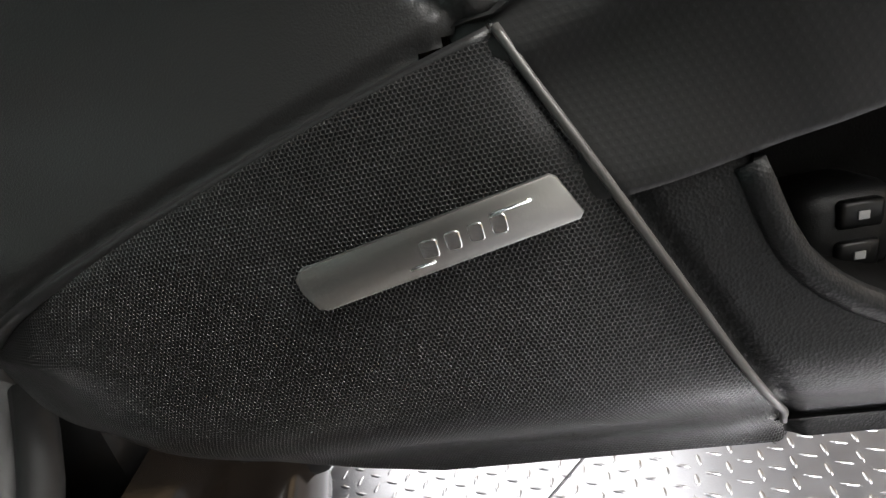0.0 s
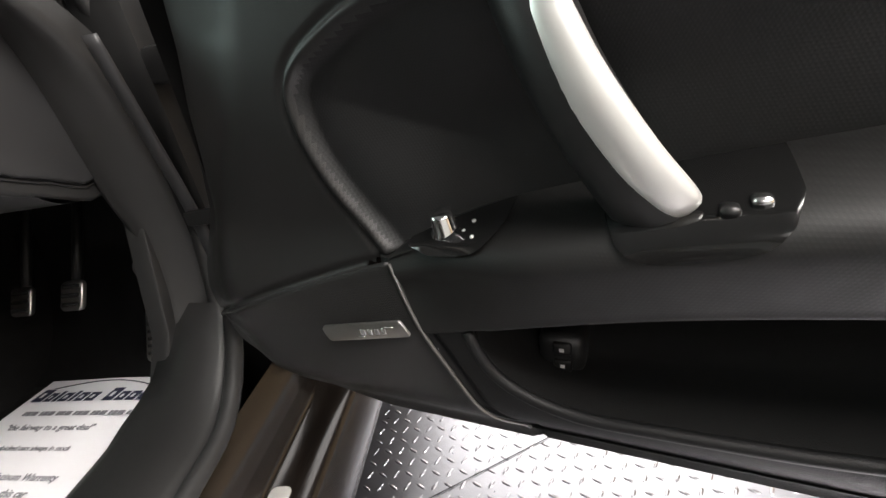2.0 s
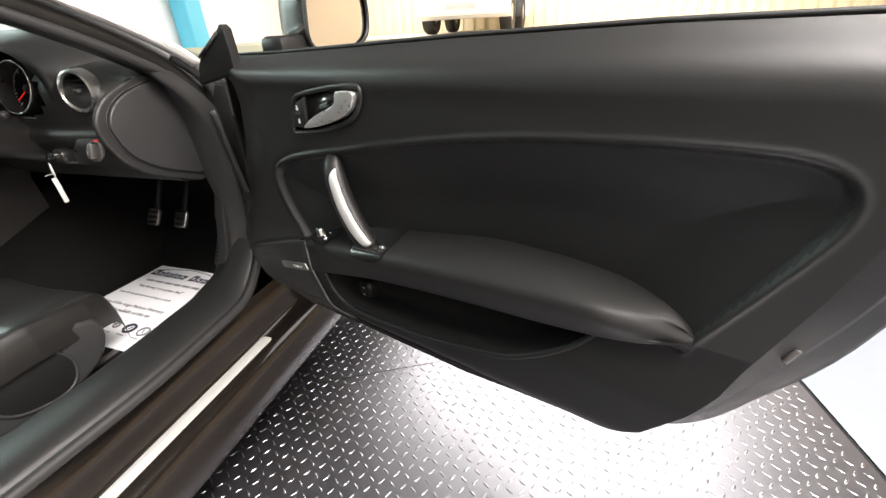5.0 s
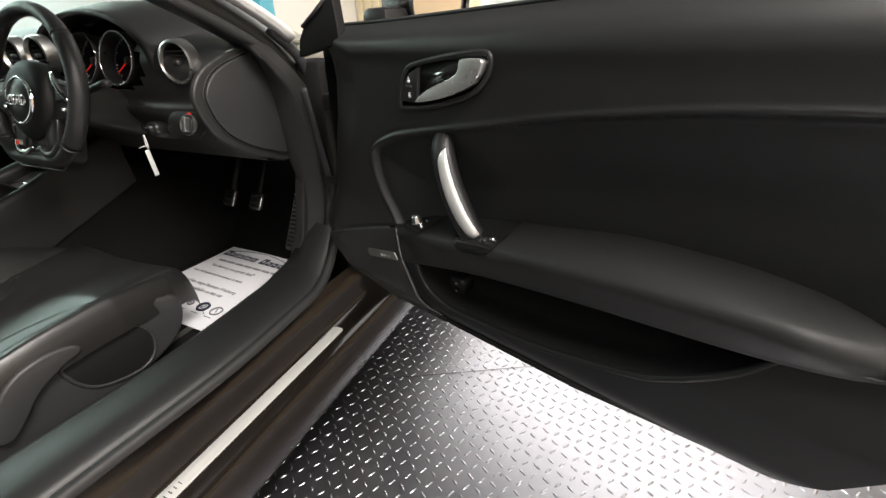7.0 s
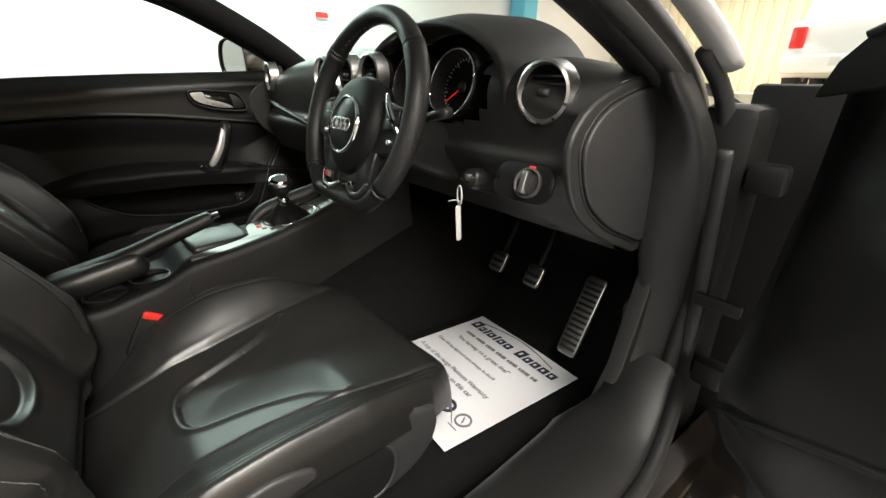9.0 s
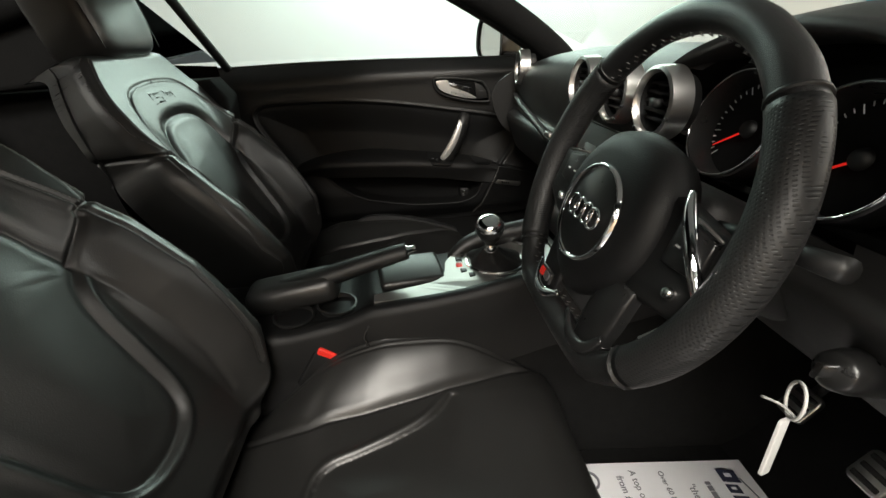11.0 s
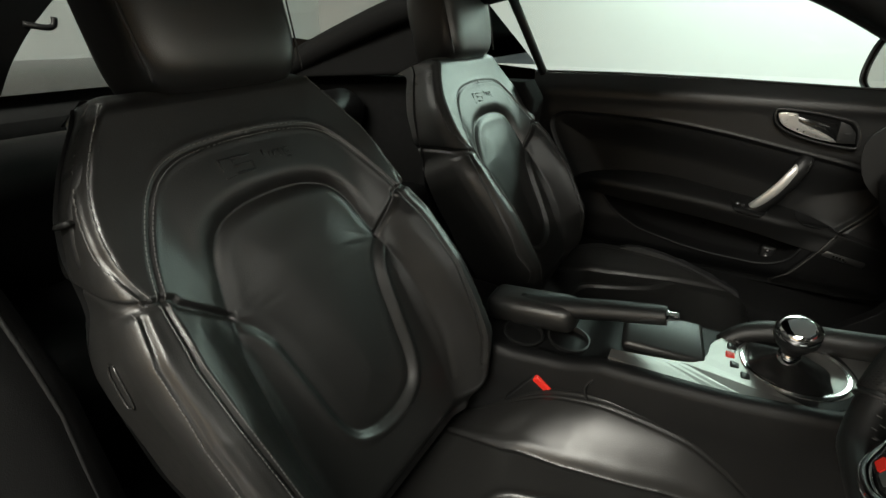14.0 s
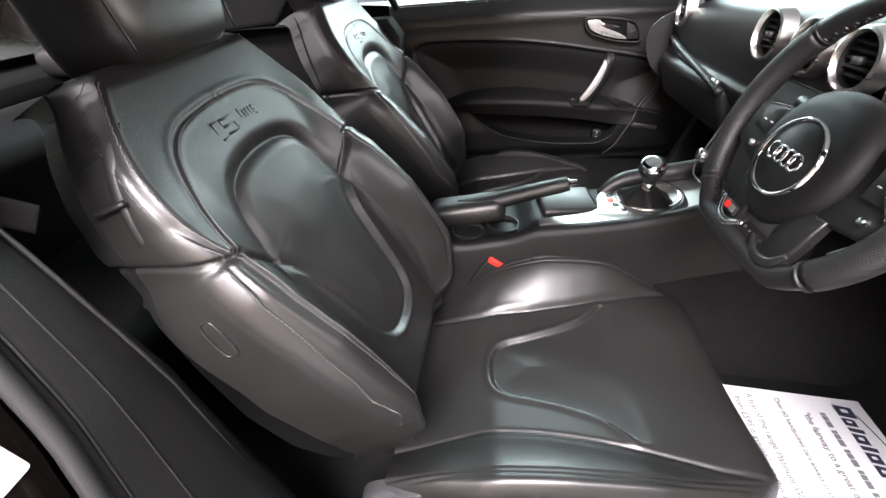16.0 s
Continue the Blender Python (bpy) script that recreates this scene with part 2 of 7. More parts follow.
def tube(path, radii, seg=12, closed=False, flat=None):
    """A round bar along a path; radii: one or one a point; flat: (normal, factor) squashes the section."""
    pts = [Vector(p) for p in path]
    n = len(pts)
    rad = [radii] * n if isinstance(radii, (int, float)) else list(radii)
    bm = bmesh.new()
    rings = []
    up = None
    for i, p in enumerate(pts):
        a = pts[(i - 1) % n] if (closed or i) else p
        b = pts[(i + 1) % n] if (closed or i < n - 1) else p
        t = (b - a).normalized()
        if up is None:
            up = t.orthogonal().normalized() if flat is None else (Vector(flat[0]) - Vector(flat[0]).dot(t) * t).normalized()
        else:
            up = (up - up.dot(t) * t).normalized()
        if flat is not None:
            up = (Vector(flat[0]) - Vector(flat[0]).dot(t) * t).normalized()
        s = t.cross(up)
        fl = flat[1] if flat else 1.0
        rings.append([bm.verts.new(p + rad[i] * (math.cos(2 * math.pi * k / seg) * up * fl + math.sin(2 * math.pi * k / seg) * s)) for k in range(seg)])
    for i in range(n if closed else n - 1):
        A, B = rings[i], rings[(i + 1) % n]
        for k in range(seg):
            bm.faces.new((A[k], A[(k + 1) % seg], B[(k + 1) % seg], B[k]))
    if not closed:
        bm.faces.new(rings[0])
        bm.faces.new(rings[-1])
    return bm


def lathe(profile, m, seg=32, cap=False):
    """A turned shape: (radius, height) rows about local z, laid by m."""
    bm = bmesh.new()
    rings = [[bm.verts.new((r * math.cos(2 * math.pi * k / seg), r * math.sin(2 * math.pi * k / seg), z)) for k in range(seg)] for r, z in profile]
    for A, B in zip(rings, rings[1:]):
        for k in range(seg):
            bm.faces.new((A[k], A[(k + 1) % seg], B[(k + 1) % seg], B[k]))
    if cap:
        bm.faces.new(rings[0])
        bm.faces.new(rings[-1])
    bmesh.ops.transform(bm, matrix=m, verts=bm.verts)
    return bm


def spline(pts, n, closed=False):
    """n points along a smooth curve through the given ones."""
    P = [Vector((*p, 0)) if len(p) == 2 else Vector(p) for p in pts]
    k = len(P)
    out = []
    segs = k if closed else k - 1
    for i in range(n):
        t = i / (n if closed else n - 1) * segs
        j = min(int(t), segs - 1)
        f = t - j
        g = lambda q: P[q % k] if closed else P[min(max(q, 0), k - 1)]
        p0, p1, p2, p3 = g(j - 1), g(j), g(j + 1), g(j + 2)
        out.append(0.5 * ((2 * p1) + (p2 - p0) * f + (2 * p0 - 5 * p1 + 4 * p2 - p3) * f * f + (3 * p1 - p0 - 3 * p2 + p3) * f ** 3))
    return [(p.x, p.y) for p in out] if len(pts[0]) == 2 else [tuple(p) for p in out]


def seg_dist(X, Y, line):
    """Distance of an array of points to a polyline."""
    best = np.full(X.shape, 9.0)
    for (ax, ay), (bx, by) in zip(line, line[1:]):
        dx, dy = bx - ax, by - ay
        L = dx * dx + dy * dy + 1e-12
        t = np.clip(((X - ax) * dx + (Y - ay) * dy) / L, 0, 1)
        best = np.minimum(best, np.hypot(X - ax - t * dx, Y - ay - t * dy))
    return best


def inside(X, Y, poly):
    """Signed distance to a closed outline, positive within."""
    c = np.zeros(X.shape, bool)
    p = list(poly)
    for (ax, ay), (bx, by) in zip(p, p[1:] + p[:1]):
        cond = (ay > Y) != (by > Y)
        xs = (bx - ax) * (Y - ay) / ((by - ay) if abs(by - ay) > 1e-12 else 1e-12) + ax
        c ^= cond & (X < xs)
    d = seg_dist(X, Y, p + p[:1])
    return np.where(c, d, -d)


def smooth(x, a, b):
    t = np.clip((x - a) / (b - a), 0, 1)
    return t * t * (3 - 2 * t)


def arc_outline(w, h, r, seg=5):
    """A rounded rectangle about the origin."""
    pts = []
    for cx, cy, a0 in ((w / 2 - r, h / 2 - r, 0), (-w / 2 + r, h / 2 - r, 90), (-w / 2 + r, -h / 2 + r, 180), (w / 2 - r, -h / 2 + r, 270)):
        for k in range(seg + 1):
            a = radians(a0 + 90 * k / seg)
            pts.append((cx + r * math.cos(a), cy + r * math.sin(a)))
    return pts


def axes(origin, ex, ey):
    """A pose whose local x and y lie along the given directions."""
    ex, ey = Vector(ex).normalized(), Vector(ey).normalized()
    ez = ex.cross(ey).normalized()
    ey = ez.cross(ex)
    m = Matrix.Identity(4)
    for i, v in enumerate((ex, ey, ez)):
        m[0][i], m[1][i], m[2][i] = v
    m.translation = Vector(origin)
    return m


def text_mesh(body, size, m, material, name, parent=None, label="", depth=0.0004, bold=0.0, squeeze=1.0):
    cu = bpy.data.curves.new(name, "FONT")
    cu.body, cu.size, cu.extrude, cu.offset = body, size, depth, bold
    cu.align_x = "LEFT"
    tmp = new(name, cu)
    me = bpy.data.meshes.new_from_object(tmp.evaluated_get(bpy.context.evaluated_depsgraph_get()))
    bpy.data.objects.remove(tmp)
    me.transform(m @ Matrix.Diagonal((squeeze, 1, 1, 1)))
    me.materials.clear()
    me.materials.append(material)
    ob = new(name, me)
    if parent is not None:
        ob.parent = parent
        if parent.get("built_in_world"):
            ob.matrix_parent_inverse = parent.matrix_basis.inverted()
    if label:
        ob["label"] = label
    return ob

# ---------------------------------------------------------------- the doors
def door_fields(step=0.0032):
    """The inner face of a door: outline and relief. u runs rearwards from the hinge, z up, c into the cabin."""
    zs = np.arange(0.467, 1.0581, step)
    ts = np.linspace(0, 1, int(1.2 / step))
    zf = [0.467, 0.474, 0.486, 0.498, 0.520, 0.548, 0.58, 0.70, 0.82, 0.95, 1.03, 1.06]
    uf = [0.260, 0.200, 0.150, 0.106, 0.075, 0.057, 0.045, 0.020, 0.018, 0.028, 0.040, 0.050]
    zr = [0.467, 0.476, 0.484, 0.507, 0.549, 0.610, 0.649, 0.735, 0.80, 0.867, 0.910, 1.06]
    ur = [0.70, 0.80, 0.872, 0.950, 1.015, 1.062, 1.087, 1.120, 1.144, 1.166, 1.180, 1.230]
    Z = np.repeat(zs[:, None], len(ts), 1)
    a, b = np.interp(zs, zf, uf), np.interp(zs, zr, ur)
    U = a[:, None] + (b - a)[:, None] * ts[None, :]
    return U, Z


BELT = lambda u: np.interp(u, [0.03, 0.15, 0.24, 0.40, 0.52, 0.69, 0.95, 1.25], [1.026, 1.030, 1.031, 1.037, 1.042, 1.049, 1.056, 1.056])
INSERT = spline([(0.314, 0.670), (0.273, 0.725), (0.253, 0.775), (0.257, 0.812), (0.305, 0.838), (0.365, 0.853), (0.464, 0.872), (0.625, 0.903), (0.772, 0.924),
                 (0.879, 0.933), (1.000, 0.938), (1.092, 0.936), (1.130, 0.918), (1.134, 0.885), (1.108, 0.828), (1.044, 0.713)], 80)
ARM_TOP = spline([(0.305, 0.669), (0.336, 0.685), (0.398, 0.702), (0.515, 0.724), (0.610, 0.738), (0.731, 0.757), (0.810, 0.760), (0.901, 0.756), (1.007, 0.737), (1.044, 0.713)], 44)
ARM_RIDGE = spline([(0.306, 0.664), (0.379, 0.682), (0.520, 0.703), (0.642, 0.718), (0.800, 0.730), (0.940, 0.735), (1.043, 0.712)], 36)
ARM_LOW = spline([(0.337, 0.608), (0.374, 0.614), (0.505, 0.640), (0.616, 0.655), (0.722, 0.666), (0.866, 0.678), (0.940, 0.687), (1.000, 0.697), (1.044, 0.710)], 44)
POCKET_LOW = spline([(0.375, 0.612), (0.390, 0.578), (0.418, 0.556), (0.460, 0.544), (0.510, 0.544), (0.600, 0.548), (0.680, 0.559), (0.765, 0.577), (0.820, 0.594), (0.900, 0.643), (0.940, 0.685)], 44)
GRILLE_LINE = spline([(0.313, 0.667), (0.322, 0.648), (0.342, 0.609), (0.360, 0.575), (0.380, 0.538), (0.406, 0.498), (0.417, 0.468), (0.419, 0.440)], 28)
GRILLE_TOP = spline([(0.040, 0.580), (0.094, 0.604), (0.152, 0.625), (0.222, 0.646), (0.278, 0.661), (0.313, 0.669)], 24)


def relief(U, Z, plain=False):
    # broad shape: fuller below the armrest, tucked in at the top and at the bottom
    C = 0.022 + 0.022 * smooth(-Z, -0.70, -0.60)
    C -= 0.045 * smooth(Z, 1.004, 1.066) ** 1.3
    C += 0.004 * np.exp(-((Z - 0.992) / 0.018) ** 2)
    C -= 0.040 * smooth(-Z, -0.550, -0.474) ** 1.5
    front = U - np.interp(Z, [0.47, 0.6, 0.8, 1.06], [0.10, 0.045, 0.018, 0.05])
    C -= 0.024 * smooth(-front, -0.10, 0.0) ** 2
    if plain:
        return C
    insert = INSERT + [(u, z - 0.030) for u, z in ARM_TOP[::-1][2:-2]]
    arm = ARM_TOP + ARM_LOW[::-1][1:]
    pocket = [(u, z + 0.022) for u, z in ARM_LOW if 0.376 < u < 0.945] + POCKET_LOW[::-1]
    di, da, dp = inside(U, Z, insert), inside(U, Z, arm), inside(U, Z, pocket)
    # ahead of a soft fold the panel lies deeper
    fold = U - np.interp(Z, [0.60, 0.70, 0.77, 0.86, 0.93, 0.99, 1.06], [0.06, 0.118, 0.160, 0.207, 0.224, 0.203, 0.12])
    gz = np.interp(U, [p[0] for p in GRILLE_TOP], [p[1] for p in GRILLE_TOP])
    t = -fold
    slope = np.where(t < -0.02, 0, np.where(t < 0.02, (t + 0.02) ** 2 / 0.08, t))
    C -= 0.34 * slope * smooth(Z - gz, 0.0, 0.12)
    # padded insert: a small step with a piped edge, then it dishes away towards the armrest
    reach = seg_dist(U, Z, INSERT)
    C -= 0.010 * smooth(di, -0.001, 0.006)
    C -= np.where(di > 0, 0.029 * smooth(reach, 0.0, 0.11), 0)
    C += 0.0030 * np.exp(-((di + 0.0055) / 0.0035) ** 2) * (da < 0)
    C -= 0.0030 * np.exp(-((di + 0.0125) / 0.0025) ** 2) * (da < 0) * smooth(-U, -0.45, -0.30)
    C -= 0.003 * np.exp(-(di / 0.0025) ** 2) * (da < 0)
    # seams
    for line in (GRILLE_LINE, GRILLE_TOP):
        C -= 0.004 * np.exp(-(seg_dist(U, Z, line) / 0.0026) ** 2)
    return C, di, da, dp


def build_door(thing_ob, s):
    """All parts of a door. s = -1: the cabin lies towards local -y; +1: towards +y."""
    U, Z = door_fields()
    C, di, da, dp = relief(U, Z)
    ZB = np.where(Z > 0.975, 0.975 + (Z - 0.975) * (BELT(U) - 0.975) / 0.083, Z)
    P = np.stack([U, s * C, ZB], -1)
    mid = lambda A: 0.25 * (A[:-1, :-1] + A[1:, :-1] + A[:-1, 1:] + A[1:, 1:])
    mi, mp = mid(di) > 0, mid(dp) > 0.0
    um, zm = mid(U), mid(Z)
    g_line = np.interp(zm, [p[1] for p in GRILLE_LINE[::-1]], [p[0] for p in GRILLE_LINE[::-1]])
    g_top = np.interp(um, [p[0] for p in GRILLE_TOP], [p[1] for p in GRILLE_TOP])
    under = ((um < g_line - 0.006) & (zm < g_top - 0.005) & (um > 0.10)) | (mid(da) > 0.005) | ((um > 0.285) & (um < g_line + 0.003) & (zm < g_top - 0.001) & (zm > 0.656))
    rest = ~(mi | mp | under)
    low = rest & (zm < np.interp(um, [0.3, 1.05], [0.64, 0.705])) & (um > 0.30)
    grid("upper_panel", P, SOFT, thing_ob, "dark grey soft-touch upper panel", keep=rest & ~low)
    grid("lower_panel", P, SOFT_DARK, thing_ob, "black moulded lower panel", keep=low)
    grid("insert", P, WEAVE_FLAT, thing_ob, "black padded vinyl insert", keep=mi & ~mp & ~under)

    def level(u, z):
        i = np.clip(np.searchsorted(Z[:, 0], z), 1, len(Z) - 1)
        f = (z - Z[i - 1, 0]) / (Z[i, 0] - Z[i - 1, 0])
        return float((1 - f) * np.interp(u, U[i - 1], C[i - 1]) + f * np.interp(u, U[i], C[i]))

    # map pocket: its walls run back from the outline to a flat bottom, a rounded lip in front
    outline = [(u, z + 0.020) for u, z in ARM_LOW if 0.384 < u < 0.938] + POCKET_LOW[::-1]
    lev0 = lambda u, z: float(relief(np.array([[u]]), np.array([[z]]), True)[0, 0])
    cu0, cz0 = 0.62, 0.612
    rings = []
    for sc, dep in ((1.0, -0.002), (0.992, 0.010), (0.975, 0.050), (0.95, 0.066), (0.88, 0.072), (0.45, 0.074), (0.02, 0.074)):
        rings.append([(cu0 + (u - cu0) * sc, s * (lev0(u, z) * (1 if dep < 0.02 else 0) + (0.040 if dep >= 0.02 else 0) - dep), cz0 + (z - cz0) * sc) for u, z in outline])
    grid("map_pocket", np.array(rings), CLOTH, thing_ob, "deep black map pocket", wrap=True)
    part("pocket_lip", tube([(u, s * (lev0(u, z) - 0.0015), z - 0.001) for u, z in POCKET_LOW], 0.0052, 8), SOFT_DARK, thing_ob, "rounded black pocket lip")

    # armrest: from the insert it slopes out to a rounded ridge, turns down and tucks under
    def curve(line, u):
        return float(np.interp(u, [p[0] for p in line], [p[1] for p in line]))

    def sect(u, k=30):
        """Section of the armrest (into the cabin, up) at a place along it; 0.306 is its slanting front end."""
        f = (u - 0.306) / 0.737
        tz, rz, lz = curve(ARM_TOP, u), curve(ARM_RIDGE, u), curve(ARM_LOW, 0.337 + 0.706 * f)
        e0, e1 = float(smooth(u, 0.300, 0.43)), float(smooth(-u, -1.046, -0.93))
        e0 = max(e0, 0.0)
        c0 = -0.016 + 0.040 * (1 - e0) + 0.030 * (1 - e1)
        cr = 0.036 + 0.024 * e0 * e1 - 0.008 * (1 - e1)
        cl = 0.046 - 0.008 * (1 - e1)
        cl = cl + (min(cl, cr - 0.002) - cl) * float(smooth(e0 * e1, 0.0, 0.8))
        return spline([(c0 - 0.02, tz + 0.001), (c0, tz), (c0 + (cr - c0) * 0.55, tz - (tz - rz) * 0.38), (cr - 0.008, rz + 0.0035), (cr, rz - 0.008), (cr - 0.001, rz - 0.020), (cl + 0.001, lz + 0.006), (cl - 0.003, lz), (cl - 0.030, lz + 0.003), (-0.03, lz + 0.008)], k)

    def slant(u, z):
        f = (u - 0.306) / 0.737
        g = (curve(ARM_TOP, u) - z) / max(0.004, curve(ARM_TOP, u) - curve(ARM_LOW, 0.337 + 0.706 * f))
        return u + 0.031 * (1 - f) * min(1.0, max(0.0, g)) + 0.003

    us = np.concatenate([np.linspace(0.306, 0.36, 24), np.linspace(0.365, 0.98, 130), np.linspace(0.983, 1.043, 26)])
    A = np.array([[(slant(u, z), s * c, z) for c, z in sect(u)] for u in us])
    # the front end runs on a little under the edge of the grille
    A = np.concatenate([A[:1] + np.array([-0.016, -s * 0.008, 0.0]), A[:1] + np.array([-0.008, -s * 0.002, 0.0]), A])
    grid("armrest", A, WEAVE, thing_ob, "dark textured armrest")

    # speaker grille, a sheet just proud of the panel
    rows = []
    for z in np.concatenate([np.linspace(0.469, 0.51, 15), np.linspace(0.513, 0.6665, 52)]):
        u1 = np.interp(z, [p[1] for p in GRILLE_LINE[::-1]], [p[0] for p in GRILLE_LINE[::-1]]) - 0.0035
        u0 = np.interp(z, Z[:, 0], U[:, 0]) + 0.001
        if z > 0.58:
            u0 = np.interp(z + 0.004, [p[1] for p in GRILLE_TOP], [p[0] for p in GRILLE_TOP])
        u0 = min(u0, u1 - 0.002)
        row = []
        for f in np.linspace(0, 1, 60):
            u = u0 + (u1 - u0) * f
            lift = 0.0038 * min(1.0, min((u - u0), (u1 - u)) / 0.005 + 0.15)
            row.append((u, s * (lev0(u, z) + lift), z))
        rows.append(row)
    G = np.array(rows)
    for _ in range(12):
        G[1:-1, 1:-1, 1] = 0.25 * (G[:-2, 1:-1, 1] + G[2:, 1:-1, 1] + G[1:-1, :-2, 1] + G[1:-1, 2:, 1])
    grid("speaker_grille", G, GRILLE, thing_ob, "perforated black speaker grille")

    def at(u, z, out=0.0):
        c = level(u, z)
        if 0.306 < u < 1.043:
            q = sect(u, 60)
            zt, zl = np.interp(u, [p[0] for p in ARM_TOP], [p[1] for p in ARM_TOP]), np.interp(u, [p[0] for p in ARM_LOW], [p[1] for p in ARM_LOW])
            if zl < z < zt:
                c = min((abs(zz - z) - 0.2 * cc, cc) for cc, zz in q)[1]
        return Vector((u, s * (c + out), z))

    def plate(u, z, out=0.0, tilt=0.0, lean=0.0):
        """A pose on the panel: local x rearwards, y up, z towards the cabin."""
        m = axes(at(u, z, out), (1, 0, 0), (0, 0.0001, 1))
        if s > 0:
            m = m @ Matrix.Diagonal((1, 1, -1, 1))
        return m @ pose(0, 0, 0, lean, 0, tilt)

    # bright edge of the grille
    line = [Vector((u - 0.0045, s * (lev0(u, z) + 0.0038), z)) for u, z in GRILLE_LINE[1:] if z > 0.477]
    part("grille_edge", tube(line, 0.0016, 6), SATIN_DARK, thing_ob, "grey satin edge strip")
    line = [Vector((u, s * (lev0(u, z) + 0.002), z - 0.006)) for u, z in GRILLE_TOP[1:-1]]
    part("grille_edge", tube(line, 0.0030, 6), HARD, thing_ob)

    # speaker badge with embossed marks
    B = [(-0.0455, 0.0042), (-0.0450, -0.001), (-0.0415, -0.0082), (-0.0380, -0.0092), (0.0485, 0.0010), (0.0500, 0.0030), (0.0445, 0.0150), (0.0425, 0.0165), (-0.0425, 0.0073)]
    bm_pose = plate(0.277, 0.6005, 0.0045, 4.5, 0)
    badge = part("speaker_badge", prism(B, 0.0025, bm_pose, 0.0008), BADGE, thing_ob, "brushed metal badge with embossed marks", auto=40)
    for k, (x, w) in enumerate([(0.002, 0.006), (0.010, 0.005), (0.0175, 0.005), (0.025, 0.005)]):
        o = prism(arc_outline(w, 0.0062, 0.0012, 2), 0.0009, bm_pose @ Matrix.Translation((x, 0.0035 + x * 0.10, 0.0024)), 0.0003, 1)
        sub("embossed_mark", o, CHROME_SOFT, badge, auto=40)
    for x0, x1, y in ((-0.006, 0.003, -0.0012), (0.0225, 0.036, 0.0102)):
        o = prism(arc_outline(x1 - x0, 0.0009, 0.0004, 1), 0.0009, bm_pose @ Matrix.Translation(((x0 + x1) / 2, y, 0.0024)) @ pose(0, 0, 0, 0, 0, 6), 0)
        sub("embossed_mark", o, CHROME_SOFT, badge)

    # handle recess with lock keys and lever
    H = spline([(0.346, 0.904), (0.347, 0.918), (0.354, 0.942), (0.366, 0.960), (0.382, 0.968), (0.440, 0.979), (0.500, 0.986), (0.526, 0.986), (0.533, 0.979), (0.531, 0.963), (0.520, 0.946), (0.494, 0.929), (0.440, 0.912), (0.390, 0.903), (0.356, 0.900)], 60, True)
    cu, cz = 0.44, 0.945
    loc = [(u - cu, z - cz) for u, z in H]
    proud = 0.015 if s > 0 else 0.0
    ring = [at(cu, cz, 0) + Vector((x, s * (0.004 + proud), y)) for x, y in loc]
    part("handle_surround", tube(ring, 0.0042, 8, True), HARD, thing_ob, "black handle surround")
    part("handle_recess", prism(loc, 0.004, plate(cu, cz, -0.002 + proud)), GLOSS, thing_ob, "deep black recess")
    lever = spline([(0.392, 0.914), (0.420, 0.917), (0.455, 0.925), (0.494, 0.938), (0.514, 0.950), (0.524, 0.964), (0.526, 0.977), (0.506, 0.979), (0.487, 0.977), (0.483, 0.966), (0.474, 0.955), (0.436, 0.940), (0.410, 0.928)], 50, True)
    part("door_lever", prism([(u - cu, z - cz) for u, z in lever], 0.012, plate(cu, cz, 0.004 + proud), 0.005, 3), LEVER, thing_ob, "satin aluminium door lever", auto=60)
    keys = [(0.352, 0.912), (0.359, 0.938), (0.374, 0.955), (0.396, 0.965), (0.390, 0.911)]
    kb = part("lock_keys", prism([(u - cu, z - cz) for u, z in keys], 0.006, plate(cu, cz, 0.003 + proud), 0.0015), HARD, thing_ob, "black lock keys with white symbols", auto=40)
    for z in (0.921, 0.944) if s < 0 else ():
        sub("lock_symbol", prism(arc_outline(0.006, 0.005, 0.001, 1), 0.0004, plate(0.374, z, 0.0095 + proud)), WHITE_MARK, kb)
        sub("lock_symbol", prism(arc_outline(0.004, 0.0035, 0.001, 1), 0.0004, plate(0.374, z + 0.0045, 0.0094 + proud)), WHITE_MARK, kb)
    sub("lock_lamp", prism(arc_outline(0.014, 0.003, 0.001, 1), 0.0006, plate(0.3735, 0.936, 0.0092 + proud)), GREY_PLASTIC, kb)

    # grab handle: black bow with a silver inlay
    gpth = spline([(0.424, -0.012, 0.862), (0.430, 0.014, 0.852), (0.440, 0.026, 0.830), (0.458, 0.032, 0.788), (0.484, 0.034, 0.742), (0.506, 0.032, 0.708), (0.517, 0.022, 0.692), (0.522, 0.004, 0.684)], 30)
    path = [(u, s * c, z) for u, c, z in gpth]
    rad = [0.0180 + 0.0045 * math.sin(math.pi * i / 29) for i in range(30)]
    part("grab_handle", tube(path, rad, 16, flat=((0, 1, 0), 0.85)), HARD, thing_ob, "black grab handle")
    inl = spline([(0.444, 0.032, 0.843), (0.450, 0.041, 0.828), (0.469, 0.048, 0.788), (0.494, 0.050, 0.748), (0.514, 0.047, 0.722), (0.520, 0.042, 0.714)], 24)
    path = [(u, s * c, z) for u, c, z in inl]
    rad = [0.0055 + 0.0078 * math.sin(math.pi * min(1, max(0, (i + 2.5) / 28))) ** 0.6 for i in range(24)]
    part("grab_handle_inlay", tube(path, rad, 12, flat=((0, 1, 0), 0.45)), SATIN_BRIGHT, thing_ob, "bright silver inlay")

